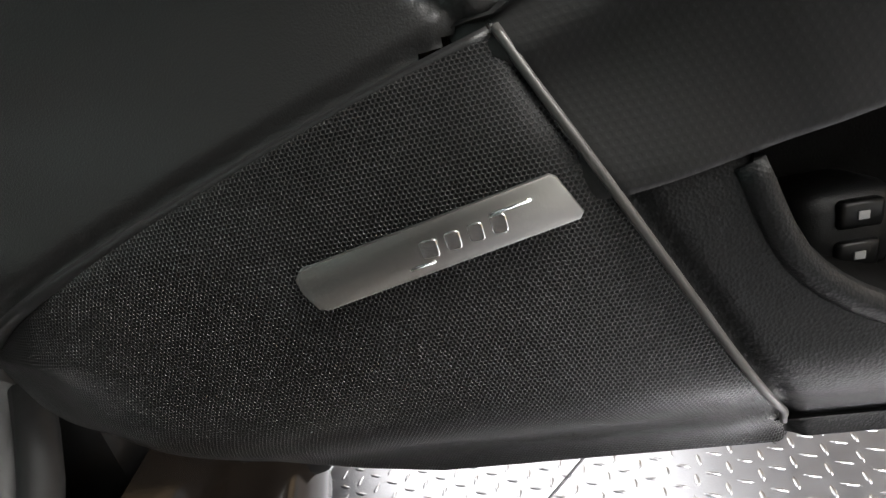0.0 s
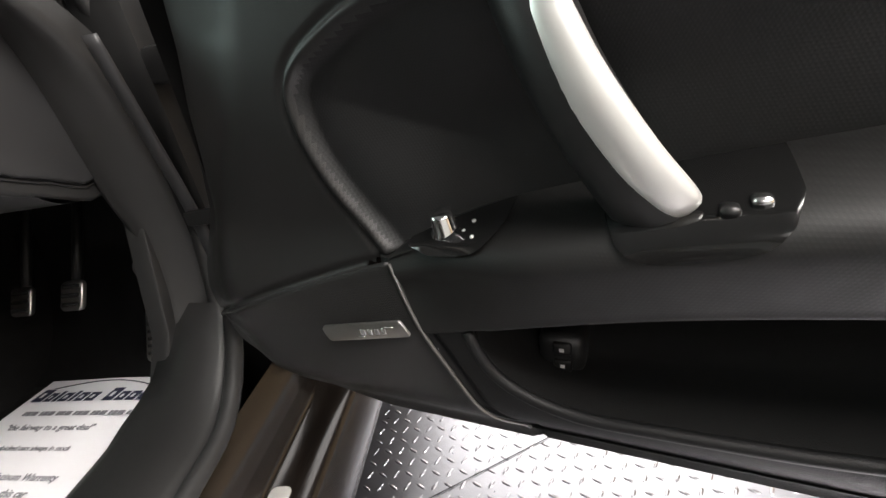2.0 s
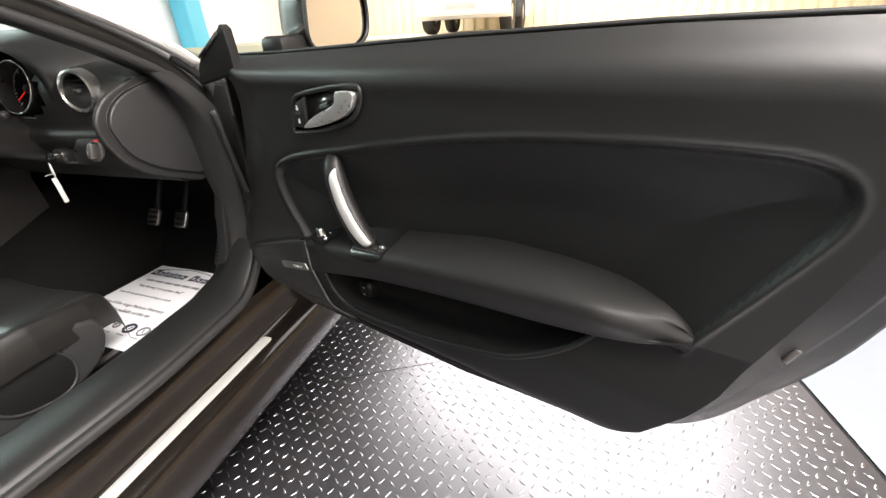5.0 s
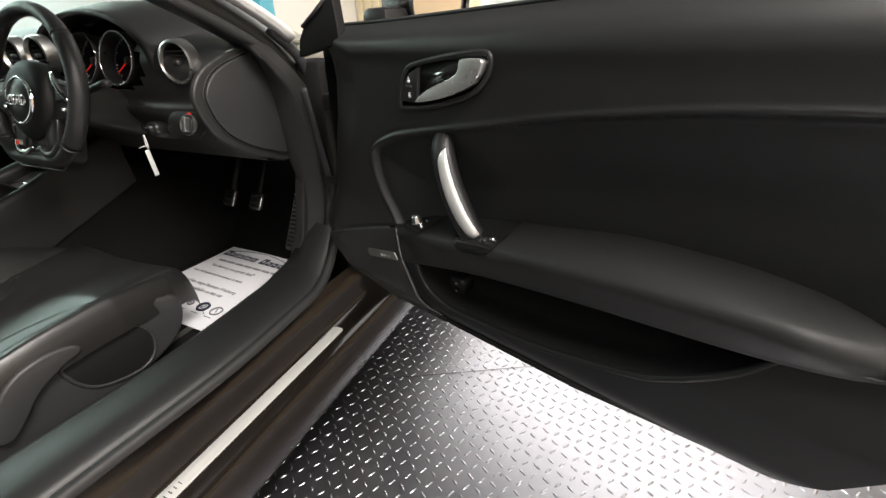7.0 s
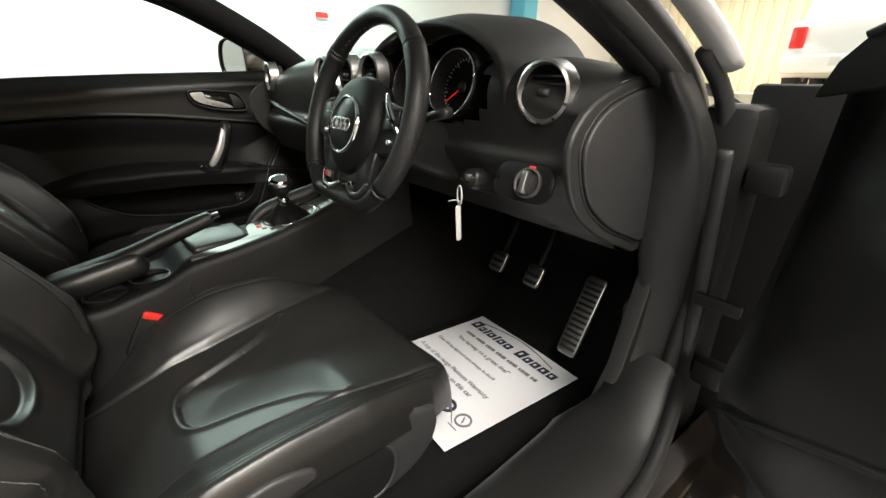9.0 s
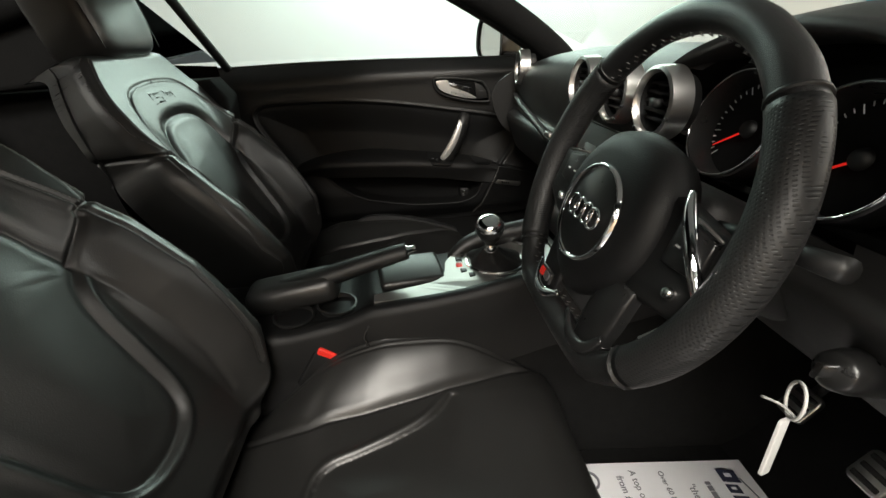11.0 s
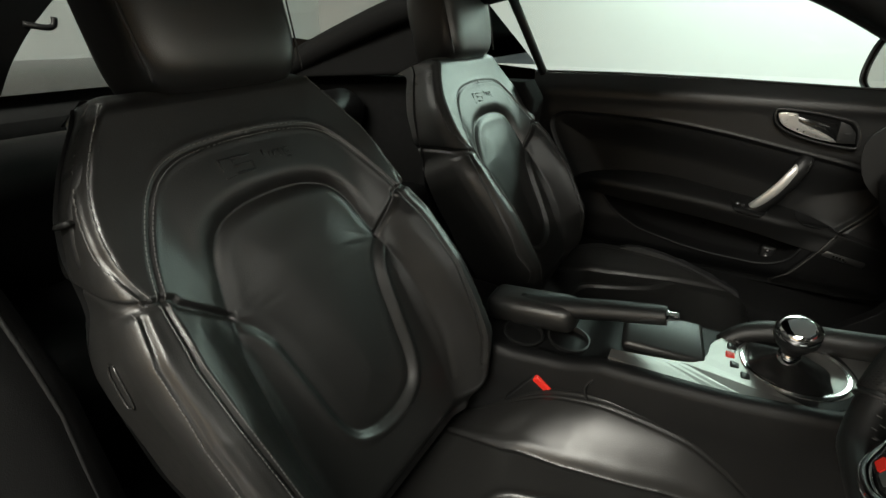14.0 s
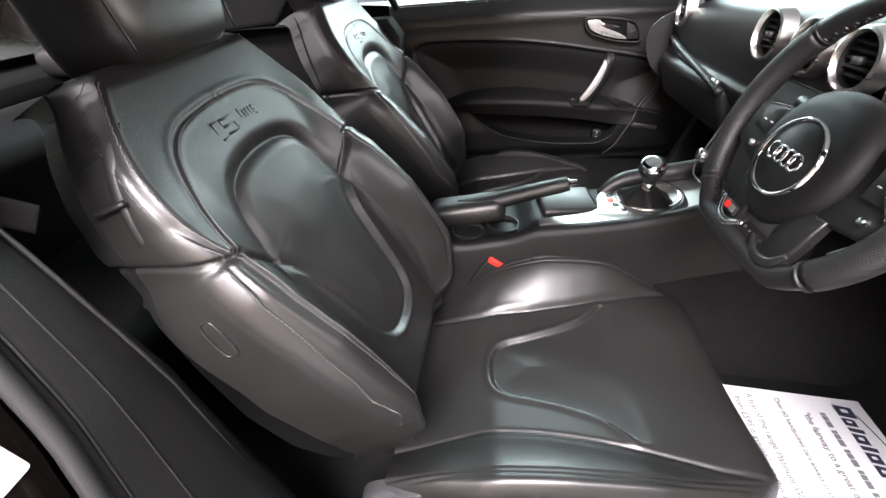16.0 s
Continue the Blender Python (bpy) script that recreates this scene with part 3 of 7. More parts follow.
    # switch panels: gloss patches laid on the top of the armrest
    def patch(name, u0, u1, d0, d1, label=""):
        rows = []
        for f in np.linspace(0, 1, 16):
            u = u0 + (u1 - u0) * f
            q = sect(u, 60)
            r = 1 - abs(2 * f - 1) ** 4
            row = []
            for g in np.linspace(d0, d0 + (d1 - d0) * (0.35 + 0.65 * r), 8):
                x = 6 + g * 22
                i = int(x)
                c, z = [q[i][n] + (q[i + 1][n] - q[i][n]) * (x - i) for n in (0, 1)]
                row.append((u, s * (c + 0.0007), z + 0.0014))
            rows.append(row)
        grid(name, np.array(rows), GLOSS, thing_ob, label)

    patch("switch_panel", 0.330, 0.412, 0.05, 0.75, "gloss black switch panel")
    patch("switch_panel", 0.478, 0.572, 0.05, 1.12)
    kn = at(0.362, 0.690, 0.0)
    up = Vector((0, s * 0.25, 1)).normalized()
    m = Matrix.Translation(kn) @ up.to_track_quat("Z", "Y").to_matrix().to_4x4()
    if s < 0:
        part("mirror_knob", lathe([(0.0001, 0.017), (0.0075, 0.017), (0.009, 0.015), (0.0098, 0.003), (0.012, 0.001), (0.012, -0.004)], m, 24), CHROME, thing_ob, "chrome mirror adjusting knob")
        for k in range(3):
            part("mirror_symbol", rbox(*at(0.380 + 0.005 * k, 0.692 + 0.004 * (k % 2), 0.001), 0.003, 0.003, 0.004, 0.0008, 1), WHITE_MARK, thing_ob)
    for k in range(2):
        part("window_key", rbox(*at(0.540 + 0.014 * k, 0.714 + 0.004 * k, 0.001), 0.010, 0.012, 0.007, 0.003), CHROME_SOFT if k else GLOSS_SOFT, thing_ob)

    # fuel-flap and boot keys inside the pocket
    o = rbox(0.437, s * -0.022, 0.562, 0.040, 0.04, 0.040, 0.010, 3)
    kh = part("pocket_key_housing", o, HARD, thing_ob, "black key housing in the pocket")
    for k, z in enumerate((0.582, 0.565)):
        c0 = Vector((0.439, s * -0.0025, z - 0.011))
        kk = sub("pocket_key", rbox(*c0, 0.016, 0.006, 0.012, 0.002), GLOSS_SOFT, kh)
        sub("key_symbol", rbox(c0.x, c0.y + s * 0.0032, c0.z, 0.004, 0.0006, 0.0035, 0.0002), WHITE_MARK, kh)

    # wedge closing the mirror corner, and the belt seal
    belt = [at(u, 1.055, 0.0) for u in np.linspace(0.06, 1.25, 20)]
    belt = [Vector((v.x, s * -0.025, float(BELT(v.x)) + 0.001)) for v in belt]
    part("belt_seal", tube(belt, 0.0035, 6), RUBBER, thing_ob, "black rubber window seal")
    tri = [(0.045, 0.975), (0.170, 1.000), (0.170, 1.034), (0.166, 1.078), (0.156, 1.086), (0.142, 1.074), (0.074, 1.030), (0.056, 1.008)]
    if s < 0:
        o = prism([(u - 0.1, z - 1.1) for u, z in tri], 0.02, axes((0.1, -0.002, 1.1), (1, 0.12, 0), (0, 0, 1)), 0.004)
        mt = part("mirror_triangle", o, SOFT_DARK, thing_ob, "black mirror corner trim", auto=40)
        sub("corner_strip", tube([(0.076, -0.026, 1.030), (0.116, -0.022, 1.052), (0.150, -0.018, 1.072)], 0.0035, 6), GREY_PLASTIC, mt)
    # door body: the painted edge behind the panel, and the outer skin
    inn = spline([(0.30, 0.482), (0.60, 0.482), (0.800, 0.486), (0.872, 0.491), (0.950, 0.513), (1.015, 0.555), (1.062, 0.616), (1.120, 0.740), (1.166, 0.872), (1.220, 1.045)], 60)
    out = spline([(0.30, 0.492), (0.60, 0.488), (0.80, 0.476), (0.900, 0.456), (0.975, 0.440), (1.030, 0.440), (1.085, 0.480), (1.135, 0.553), (1.218, 0.705), (1.310, 1.030)], 60)
    rows = []
    for (u0, z0), (u1, z1) in zip(inn, out):
        L = lambda f, c: (u0 + (u1 - u0) * f, s * c, z0 + (z1 - z0) * f)
        rows.append([L(-0.03, 0.008), L(0.05, -0.004), L(0.10, -0.035), L(0.55, -0.046), L(0.62, -0.056), L(0.70, -0.075), L(0.93, -0.088), L(1.0, -0.096), L(0.99, -0.106)])
    grid("door_shell", np.array(rows), SHELL, thing_ob, "satin black painted door edge")
    rows = []
    for u1, z1 in out:
        rows.append([(u1, s * -(0.106 + 0.045 * math.sin(math.pi * f) - 0.03 * f), z1 + (1.035 - z1) * f) for f in np.linspace(0, 1, 10)])
    front = [(0.05, s * -(0.106 + 0.045 * math.sin(math.pi * f) - 0.03 * f), 0.485 + (1.02 - 0.485) * f) for f in np.linspace(0, 1, 10)]
    grid("outer_skin", np.array([front] + rows), PAINT, thing_ob, "gloss dark painted outer skin")
    front = [[(np.interp(z, [0.48, 0.60, 1.05], [0.055, 0.030, 0.045]), s * c, z) for c in (-0.035, -0.05, -0.08, -0.106)] for z in np.linspace(0.48, 1.01, 10)]
    grid("hinge_edge", np.array(front), SHELL, thing_ob, "dark painted hinge edge")
    lat = [(np.interp(z, [0.46, 0.60, 0.9], [1.020, 1.092, 1.206]), s * -0.058, z) for z in np.linspace(0.58, 0.98, 16)]
    part("edge_seal", tube(lat, 0.009, 6), RUBBER, thing_ob)
    o = rbox(1.142, s * -0.060, 0.690, 0.034, 0.022, 0.060, 0.006, 2, pose(0, 0, 0, 0, 22, 0))
    lk = part("door_latch", o, SHELL, thing_ob, "black latch with steel claw", auto=40)
    sub("latch_claw", rbox(1.148, s * -0.050, 0.684, 0.010, 0.014, 0.026, 0.003, 2, pose(0, 0, 0, 0, 22, 0)), SATIN_DARK, lk)
    return at


GREY_SOFT = mat("grey_soft_plastic", (0.022, 0.022, 0.0225), 0.5, 0, 0.1, 5, 0.25, 1300)
SATIN_DARK = mat("grey_satin_trim", (0.10, 0.095, 0.09), 0.4, 0.3, 0.1, 20)
# silver of inlays and sill strip; on the driver's pillar it paints a reflection
SATIN_BRIGHT = mat("silver_inlay_and_gleam", (0.85, 0.84, 0.81), 0.34, 0.6, 0.04, 20)
SHELL = mat("satin_black_paint", (0.008, 0.008, 0.008), 0.5, 0, 0.1, 6, spec=0.25)
CHROME_SOFT = mat("polished_relief", (0.8, 0.8, 0.79), 0.2, 1.0, 0.04, 20)
LEVER = mat("satin_lever_metal", (0.74, 0.73, 0.71), 0.30, 0.85, 0.05, 20)
GLOSS_SOFT = mat("satin_black", (0.012, 0.012, 0.012), 0.3, 0, 0.1, 8)
GRILLE = dotted("perforated_grille", (0.022, 0.0215, 0.021), (0.0006, 0.0006, 0.0006), 0.00165, 0.34, 0.36, 1.0)
WEAVE_FLAT = dotted("fine_textured_vinyl", (0.008, 0.0082, 0.0084), (0.0095, 0.0097, 0.010), 0.0026, 0.55, 0.3, 0.12)

DOOR_POSE = pose(0.868, 1.0744, 0, 0, 0, -18.9)
driver_door = new("driver_door")
driver_door.matrix_basis = DOOR_POSE
tagged(driver_door, "black car door, wide open, with silver grab handle and speaker grille", "car door", "car doors")
build_door(driver_door, -1)
passenger_door = new("passenger_door")
passenger_door.matrix_basis = pose(-0.850, 1.372, 0.0, 0, 0, -90) @ pose(0, 0, 0, 0, 5.2, 0)
tagged(passenger_door, "black car door, shut, with silver grab handle and lever", "car door", "car doors")
build_door(passenger_door, 1)
# ---------------------------------------------------------------- the seats
TILT_BACK = radians(29)
SB, CB = math.sin(TILT_BACK), math.cos(TILT_BACK)


def back_point(cx, a, b, c):
    """a: across, b: up along the backrest, c: out of it; the passenger's seat stands a little further forward."""
    c = c + (0.008 if cx < 0 else 0.0)
    return np.stack([cx + a, 0.306 - SB * b + CB * c, 0.50 + CB * b + SB * c], -1)


def both(line):
    return [line, [(-x, y) for x, y in line]]


INS = spline([(0.0, 0.428), (0.050, 0.424), (0.092, 0.408), (0.116, 0.378), (0.128, 0.340), (0.137, 0.300), (0.116, 0.272), (0.100, 0.235), (0.088, 0.160), (0.078, 0.095), (0.062, 0.060), (0.032, 0.044), (0.0, 0.040)], 60)
INS_POLY = INS + [(-x, y) for x, y in INS[::-1][1:-1]]
ARC = spline([(0.203, 0.358), (0.190, 0.396), (0.170, 0.437), (0.146, 0.474), (0.120, 0.496), (0.084, 0.508), (0.030, 0.513), (0.0, 0.513)], 34)
SHOULDER = spline([(0.137, 0.300), (0.168, 0.326), (0.190, 0.345), (0.204, 0.357), (0.300, 0.362)], 24)
SEAM_IN = [(0.204, 0.354), (0.214, 0.28), (0.214, 0.20), (0.206, 0.10), (0.192, 0.0)]
SEAM_OUT = [(0.226, 0.356), (0.240, 0.30), (0.244, 0.20), (0.240, 0.10), (0.226, 0.02)]
EDGE_SEAM = spline([(0.216, 0.362), (0.223, 0.395), (0.222, 0.435), (0.209, 0.484), (0.182, 0.535), (0.150, 0.580)], 24)


def build_seat(name, cx, label, driver):
    t = thing(name, cx, 0.5, 0.26, label, "car seat", "front seats")
    # backrest front
    nb, na = 230, 320
    h = np.linspace(0, 1, nb)
    roll = np.clip((h - 0.90) / 0.10, 0, 1) * math.pi / 2
    b = np.where(h < 0.90, -0.09 + (0.565 + 0.09) * h / 0.90, 0.565 + 0.034 * np.sin(roll))
    drop = 0.055 * (1 - np.cos(roll))
    W = np.interp(b, [-0.09, -0.03, 0.05, 0.15, 0.26, 0.31, 0.345, 0.37, 0.40, 0.44, 0.485, 0.535, 0.575, 0.60], [0.185, 0.215, 0.242, 0.254, 0.258, 0.256, 0.248, 0.236, 0.234, 0.231, 0.218, 0.190, 0.160, 0.144])
    k = np.array([0.25, 0.5, 0.25])
    for _ in range(14):
        W[1:-1] = np.convolve(W, k, "valid")
    s = np.linspace(-1, 1, na)
    S, B = np.meshgrid(s, b)
    Wm = np.repeat(W[:, None], na, 1)
    au = np.abs(S)
    FR = 0.74
    v = np.clip((au - FR) / (1 - FR), 0, 1)
    turn = np.clip(v * 1.6, 0, 1) * math.pi / 2
    round_r = np.interp(B, [0.30, 0.40], [0.030, 0.020])
    A = np.where(au <= FR, au / FR * (Wm - round_r), Wm - round_r + round_r * np.sin(turn) + np.interp(B, [0.30, 0.40], [0.014, -0.006]) * np.clip(v - 0.55, 0, 1))
    bol = np.interp(B, [-0.05, 0.05, 0.2, 0.33, 0.42, 0.50, 0.58], [0.050, 0.068, 0.062, 0.034, 0.012, 0.003, 0.0])
    C = bol * smooth(A, 0.135, 0.214) - 0.30 * bol * smooth(A, 0.228, 0.285)
    C += -0.010 * smooth(B, 0.40, 0.56) + 0.010 * np.cos(np.clip(B / 0.4, 0, 1) * math.pi)
    Csides = np.where(au > FR, 0.045 * (1 - np.cos(turn)) + 0.105 * np.interp(B, [0.15, 0.42, 0.58], [1.0, 0.68, 0.50]) * np.clip(v - 0.62, 0, 1) / 0.38, 0)
    # the shoulder piece stands over the bolster below it
    level = B - 0.362 - 0.42 * Csides
    A = A - np.where(au > FR, 0.0060 * np.exp(-(level / 0.0035) ** 2) - 0.004 * smooth(level, 0.001, 0.008) * smooth(-level, -0.06, -0.012), 0)
    C = C - Csides - drop[:, None]
    X = np.sign(S) * A
    # the padded insert: the ring round it rolls over into a crease, and the pad swells up again within
    di = inside(X, B, INS_POLY)
    near = au <= FR + 0.12
    deep = np.interp(B, [0.05, 0.20, 0.29, 0.34, 0.42], [0.0075, 0.008, 0.006, 0.010, 0.0135])
    wide = np.interp(B, [0.10, 0.30, 0.42], [0.016, 0.018, 0.030])
    outer = np.clip(1 + di / wide, 0, 1)
    inner = np.clip(di / 0.022, 0, 1)
    C = C + np.where(near, np.where(di < 0, -deep * outer ** 2, -deep * (1 - 0.62 * (1 - (1 - inner) ** 2))), 0)
    C = C + np.where(near, 0.006 * smooth(di, 0.020, 0.095), 0)
    C = C + np.where(near, 0.0045 * np.exp(-((di + 0.013) / 0.008) ** 2) * smooth(-B, -0.30, -0.24), 0)
    # a soft valley from the pinch down beside the bolster
    for line in both([(0.137, 0.300), (0.152, 0.240), (0.160, 0.16), (0.160, 0.08), (0.150, 0.0)]):
        C = C - 0.0022 * np.exp(-(seg_dist(X, B, line) / 0.005) ** 2)
    for line in both(SHOULDER):
        d = seg_dist(X, B, line)
        C = C - 0.0055 * np.exp(-(d / 0.0055) ** 2) * smooth(A, 0.13, 0.15)
    for line in both(ARC) + both(SHOULDER) + both(EDGE_SEAM):
        d = seg_dist(X, B, line)
        C = C - 0.0024 * np.exp(-(d / 0.0022) ** 2) + 0.0007 * np.exp(-((d - 0.007) / 0.004) ** 2)
    # the lower end rolls under
    C = C - 0.030 * smooth(-B, 0.03, 0.08) ** 2
    # plump side panels below the shoulder seam
    panel = smooth(A, 0.155, 0.19) * smooth(-B, -0.345, -0.30) * smooth(B, -0.02, 0.05)
    C = C + 0.006 * panel
    for line in (SEAM_IN, SEAM_OUT):
        for sg in (1, -1):
            d = seg_dist(X, B, [(sg * p, q) for p, q in line])
            C = C - (0.0042 * np.exp(-(d / 0.0028) ** 2) - 0.0008 * np.exp(-((d - 0.006) / 0.004) ** 2)) * smooth(-B, -0.356, -0.349)
    C = C - (0.05 * X if driver else 0.0)
    # wrinkles of worn leather, most of them on the pad and beside the pinch
    rng = np.random.RandomState(5 if driver else 6)
    for _ in range(40 if driver else 12):
        x0, y0, ang, ln = rng.uniform(-0.12, 0.12), rng.uniform(0.06, 0.40), rng.uniform(-0.9, 0.3), rng.uniform(0.010, 0.05)
        xr, yr = (X - x0) * math.cos(ang) + (B - y0) * math.sin(ang), -(X - x0) * math.sin(ang) + (B - y0) * math.cos(ang)
        C = C - rng.uniform(0.00004, 0.0002) * np.exp(-(xr / ln) ** 2 - (yr / rng.uniform(0.0022, 0.005)) ** 2)
    for x0, y0, ang in ((-0.10, 0.318, 0.5), (-0.085, 0.305, 0.3), (0.110, 0.318, -0.4), (0.098, 0.305, -0.2), (0.085, 0.292, -0.1)) if driver else ():
        xr, yr = (X - x0) * math.cos(ang) + (B - y0) * math.sin(ang), -(X - x0) * math.sin(ang) + (B - y0) * math.cos(ang)
        C = C - 0.0005 * np.exp(-(xr / 0.020) ** 2 - (yr / 0.003) ** 2)
    P = back_point(cx, X, B, C)
    grid("backrest_cover", P, LEATHER, t, "creased black leather backrest with stitched insert")

    def surf(x, bb, out=0.0012):
        i = int(np.argmin(np.abs(b[: int(nb * 0.92)] - bb)))
        j = int(np.argmin(np.abs(X[i] - x)))
        return Vector(back_point(cx, x, bb, C[i, j] + out))

    # stitches along the seams, short raised threads in one part a seam
    def stitch(line, off, n):
        bm = bmesh.new()
        pts = [Vector((x, y)) for x, y in line]
        for q in range(n):
            f = (q + 0.5) / n * (len(pts) - 1)
            i = min(int(f), len(pts) - 2)
            p = pts[i].lerp(pts[i + 1], f - i)
            d = (pts[i + 1] - pts[i]).normalized()
            nn = Vector((-d.y, d.x))
            p = p + nn * off
            a0, a1 = surf(p.x - d.x * 0.0022, p.y - d.y * 0.0022, 0.0011), surf(p.x + d.x * 0.0022, p.y + d.y * 0.0022, 0.0011)
            w = Vector((nn.x, 0, nn.y)) * 0.0008
            u = Vector((0, CB, SB)) * 0.0009
            v4 = [bm.verts.new(a0 + w), bm.verts.new(a0 - w), bm.verts.new(a1 - w), bm.verts.new(a1 + w)]
            t4 = [bm.verts.new(a0 + u), bm.verts.new(a1 + u)]
            bm.faces.new((v4[0], v4[3], t4[1], t4[0]))
            bm.faces.new((v4[1], t4[0], t4[1], v4[2]))
        part("seam_stitching", bm, STITCH, t, "grey seam stitching")["kind"] = "stuff"

    for line in both(ARC) + both(EDGE_SEAM):
        for off in (0.0042, -0.0042):
            stitch(line, off, 52)
    for sg in (1, -1):
        for line, off in ((SEAM_IN, 0.0042), (SEAM_IN, -0.0042), (SEAM_OUT, 0.0045)):
            stitch([(sg * p, q) for p, q in line], off, 64)
    # embossed marks on the chest panel
    for x0, z0, w, hh in ((0.049, 0.4865, 0.020, 0.0028), (0.0575, 0.4740, 0.0028, 0.028), (0.049, 0.4615, 0.020, 0.0028), (0.026, 0.4850, 0.030, 0.0040), (0.0390, 0.4795, 0.0040, 0.010), (0.026, 0.4745, 0.030, 0.0040),
                          (0.0130, 0.4695, 0.0040, 0.010), (0.026, 0.4640, 0.030, 0.0040), (-0.008, 0.476, 0.0032, 0.021), (-0.017, 0.474, 0.0032, 0.016), (-0.024, 0.474, 0.0030, 0.016), (-0.028, 0.481, 0.008, 0.0030),
                          (-0.033, 0.474, 0.0030, 0.016), (-0.041, 0.474, 0.0030, 0.016), (-0.046, 0.4810, 0.009, 0.0028), (-0.046, 0.4745, 0.009, 0.0028), (-0.046, 0.4675, 0.009, 0.0028)):
        p = surf(x0, z0, 0.0002)
        m = axes(p, (1, -0.05 * CB if driver else 0, 0), (0, -SB, CB))
        bm = prism(arc_outline(w, hh, min(w, hh) * 0.3, 1), 0.0020, m, 0.0006, 1)
        part("embossed_mark", bm, LEATHER_SMOOTH, t)
    # back shell and sides
    rows = []
    for i in range(0, nb, 5):
        w = W[i]
        rows.append([back_point(cx, x, b[i], -0.045 - 0.09 * float(np.interp(b[i], [0.15, 0.42, 0.58], [1.0, 0.55, 0.45])) - 0.02 * math.cos(x / (w + 0.03) * 1.5) - drop[i] * 0.2) for x in np.linspace(-w - 0.004, w + 0.004, 17)])
    grid("back_shell", np.array(rows), HARD, t, "black plastic seat back shell")
    top = [[back_point(cx, x, b[-1], C[-1, na // 2] - (0.002 + 0.09 * f)) for x in np.linspace(-W[-1], W[-1], 13)] for f in np.linspace(0, 1, 4)]
    grid("shoulder_cap", np.array(top), LEATHER, t)
    # belt guide pad on the outer shoulder, with a slot and a ledge, and the debossed tag below
    if driver:
        half = range(int(na * (0.5 + FR / 2)) + 2, na)

        def side(cc, bb, out=0.0):
            i = int(np.clip(np.searchsorted(b[: int(nb * 0.88)], bb), 1, nb - 2))
            row = sorted((C[i, j], X[i, j]) for j in half)
            return Vector(back_point(cx, float(np.interp(cc, [r[0] for r in row], [r[1] for r in row])) + out, bb, cc))

        def on_side(name, u0, u1, v0, v1, height, material, label=""):
            """A padded patch: u0..u1 front to rear, v0..v1 up; height(f, g) over the leather."""
            rows = []
            for g in np.linspace(0, 1, 26):
                row = []
                for f in np.linspace(0, 1, 20):
                    edge = min(f * 0.045, (1 - f) * 0.045, g * 0.12, (1 - g) * 0.12)
                    row.append(side(u0 + (u1 - u0) * f - 0.028 * (1 - g) * (1 if u1 < u0 else 0) + 0.02, v0 + (v1 - v0) * g, -0.004 + 0.0065 * min(1.0, edge / 0.006) ** 0.5 + height(f, g)))
                rows.append(row)
            G = np.array([[tuple(p) for p in r] for r in rows])
            for _ in range(4):
                G[1:-1] = 0.25 * G[:-2] + 0.5 * G[1:-1] + 0.25 * G[2:]
            grid(name, G, material, t, label)

        slot = lambda f, g: -0.006 * float(smooth(np.array(min(f - 0.22, 0.98 - f, g - 0.10, 0.40 - g)), 0.0, 0.05)) - 0.003 * float(smooth(np.array(min(f - 0.25, g - 0.46, 0.86 - g)), 0.0, 0.05))
        on_side("belt_guide", -0.045, -0.108, 0.412, 0.535, slot, HARD, "black belt guide pad on the seat shoulder")
        ledge = [side(-0.040 - 0.046 * f, 0.467 + 0.004 * f, 0.006) for f in np.linspace(0, 1, 8)]
        part("belt_guide_ledge", tube(ledge, [0.0035] * 7 + [0.002], 8, flat=((1, 0, 0), 1.4)), HARD, t, "black ledge of the belt guide")
        tag = [side(-0.055 + 0.011 * math.copysign(abs(math.cos(a)) ** 0.5, math.cos(a)), 0.287 + 0.027 * math.copysign(abs(math.sin(a)) ** 0.6, math.sin(a)), 0.0012) for a in np.linspace(0, 2 * math.pi, 40, endpoint=False)]
        part("airbag_tag", tube(tag, 0.0016, 6, True), LEATHER, t, "debossed leather tag")
    # headrest
    nb2, na2 = 40, 64
    th = np.linspace(-math.pi / 2, math.pi / 2, nb2)
    ph = np.linspace(0, 2 * math.pi, na2, endpoint=False)
    TH, PH = np.meshgrid(th, ph, indexing="ij")
    pw = lambda x, e: np.sign(x) * np.abs(x) ** e
    ct = pw(np.cos(TH), 0.30)
    a = 0.125 * ct * pw(np.cos(PH), 0.30) * (1 + 0.05 * np.sin(TH))
    cc = 0.066 * ct * pw(np.sin(PH), 0.40)
    bb = 0.100 * pw(np.sin(TH), 0.55)
    cc = cc + 0.006 * np.cos(a / 0.125 * 1.4) * (np.sin(PH) > 0) + 0.22 * bb
    H = back_point(cx - 0.022, a, 0.676 + bb, -0.045 + cc)
    grid("headrest", H, LEATHER, t, "black leather headrest", wrap=True)
    for sg in (1, -1):
        line = [back_point(cx - 0.022, sg * 0.1205 * (1 + 0.05 * math.sin(q)), 0.676 + 0.094 * math.sin(q), 0.013 + 0.0207 * math.sin(q)) for q in np.linspace(-1.25, 1.25, 14)]
        part("headrest_seam", tube([tuple(p) for p in line], 0.0016, 6), LEATHER_SMOOTH, t)
    for sg in (1, -1):
        p0, p1 = Vector(back_point(cx, sg * 0.06, 0.55, -0.06)), Vector(back_point(cx, sg * 0.06, 0.66, -0.06))
        part("headrest_post", tube([p0, p1], 0.006, 10), CHROME, t)
    # cushion
    ny, nx = 170, 260
    hy = np.linspace(0, 1, ny)
    roll = np.clip((hy - 0.84) / 0.16, 0, 1)
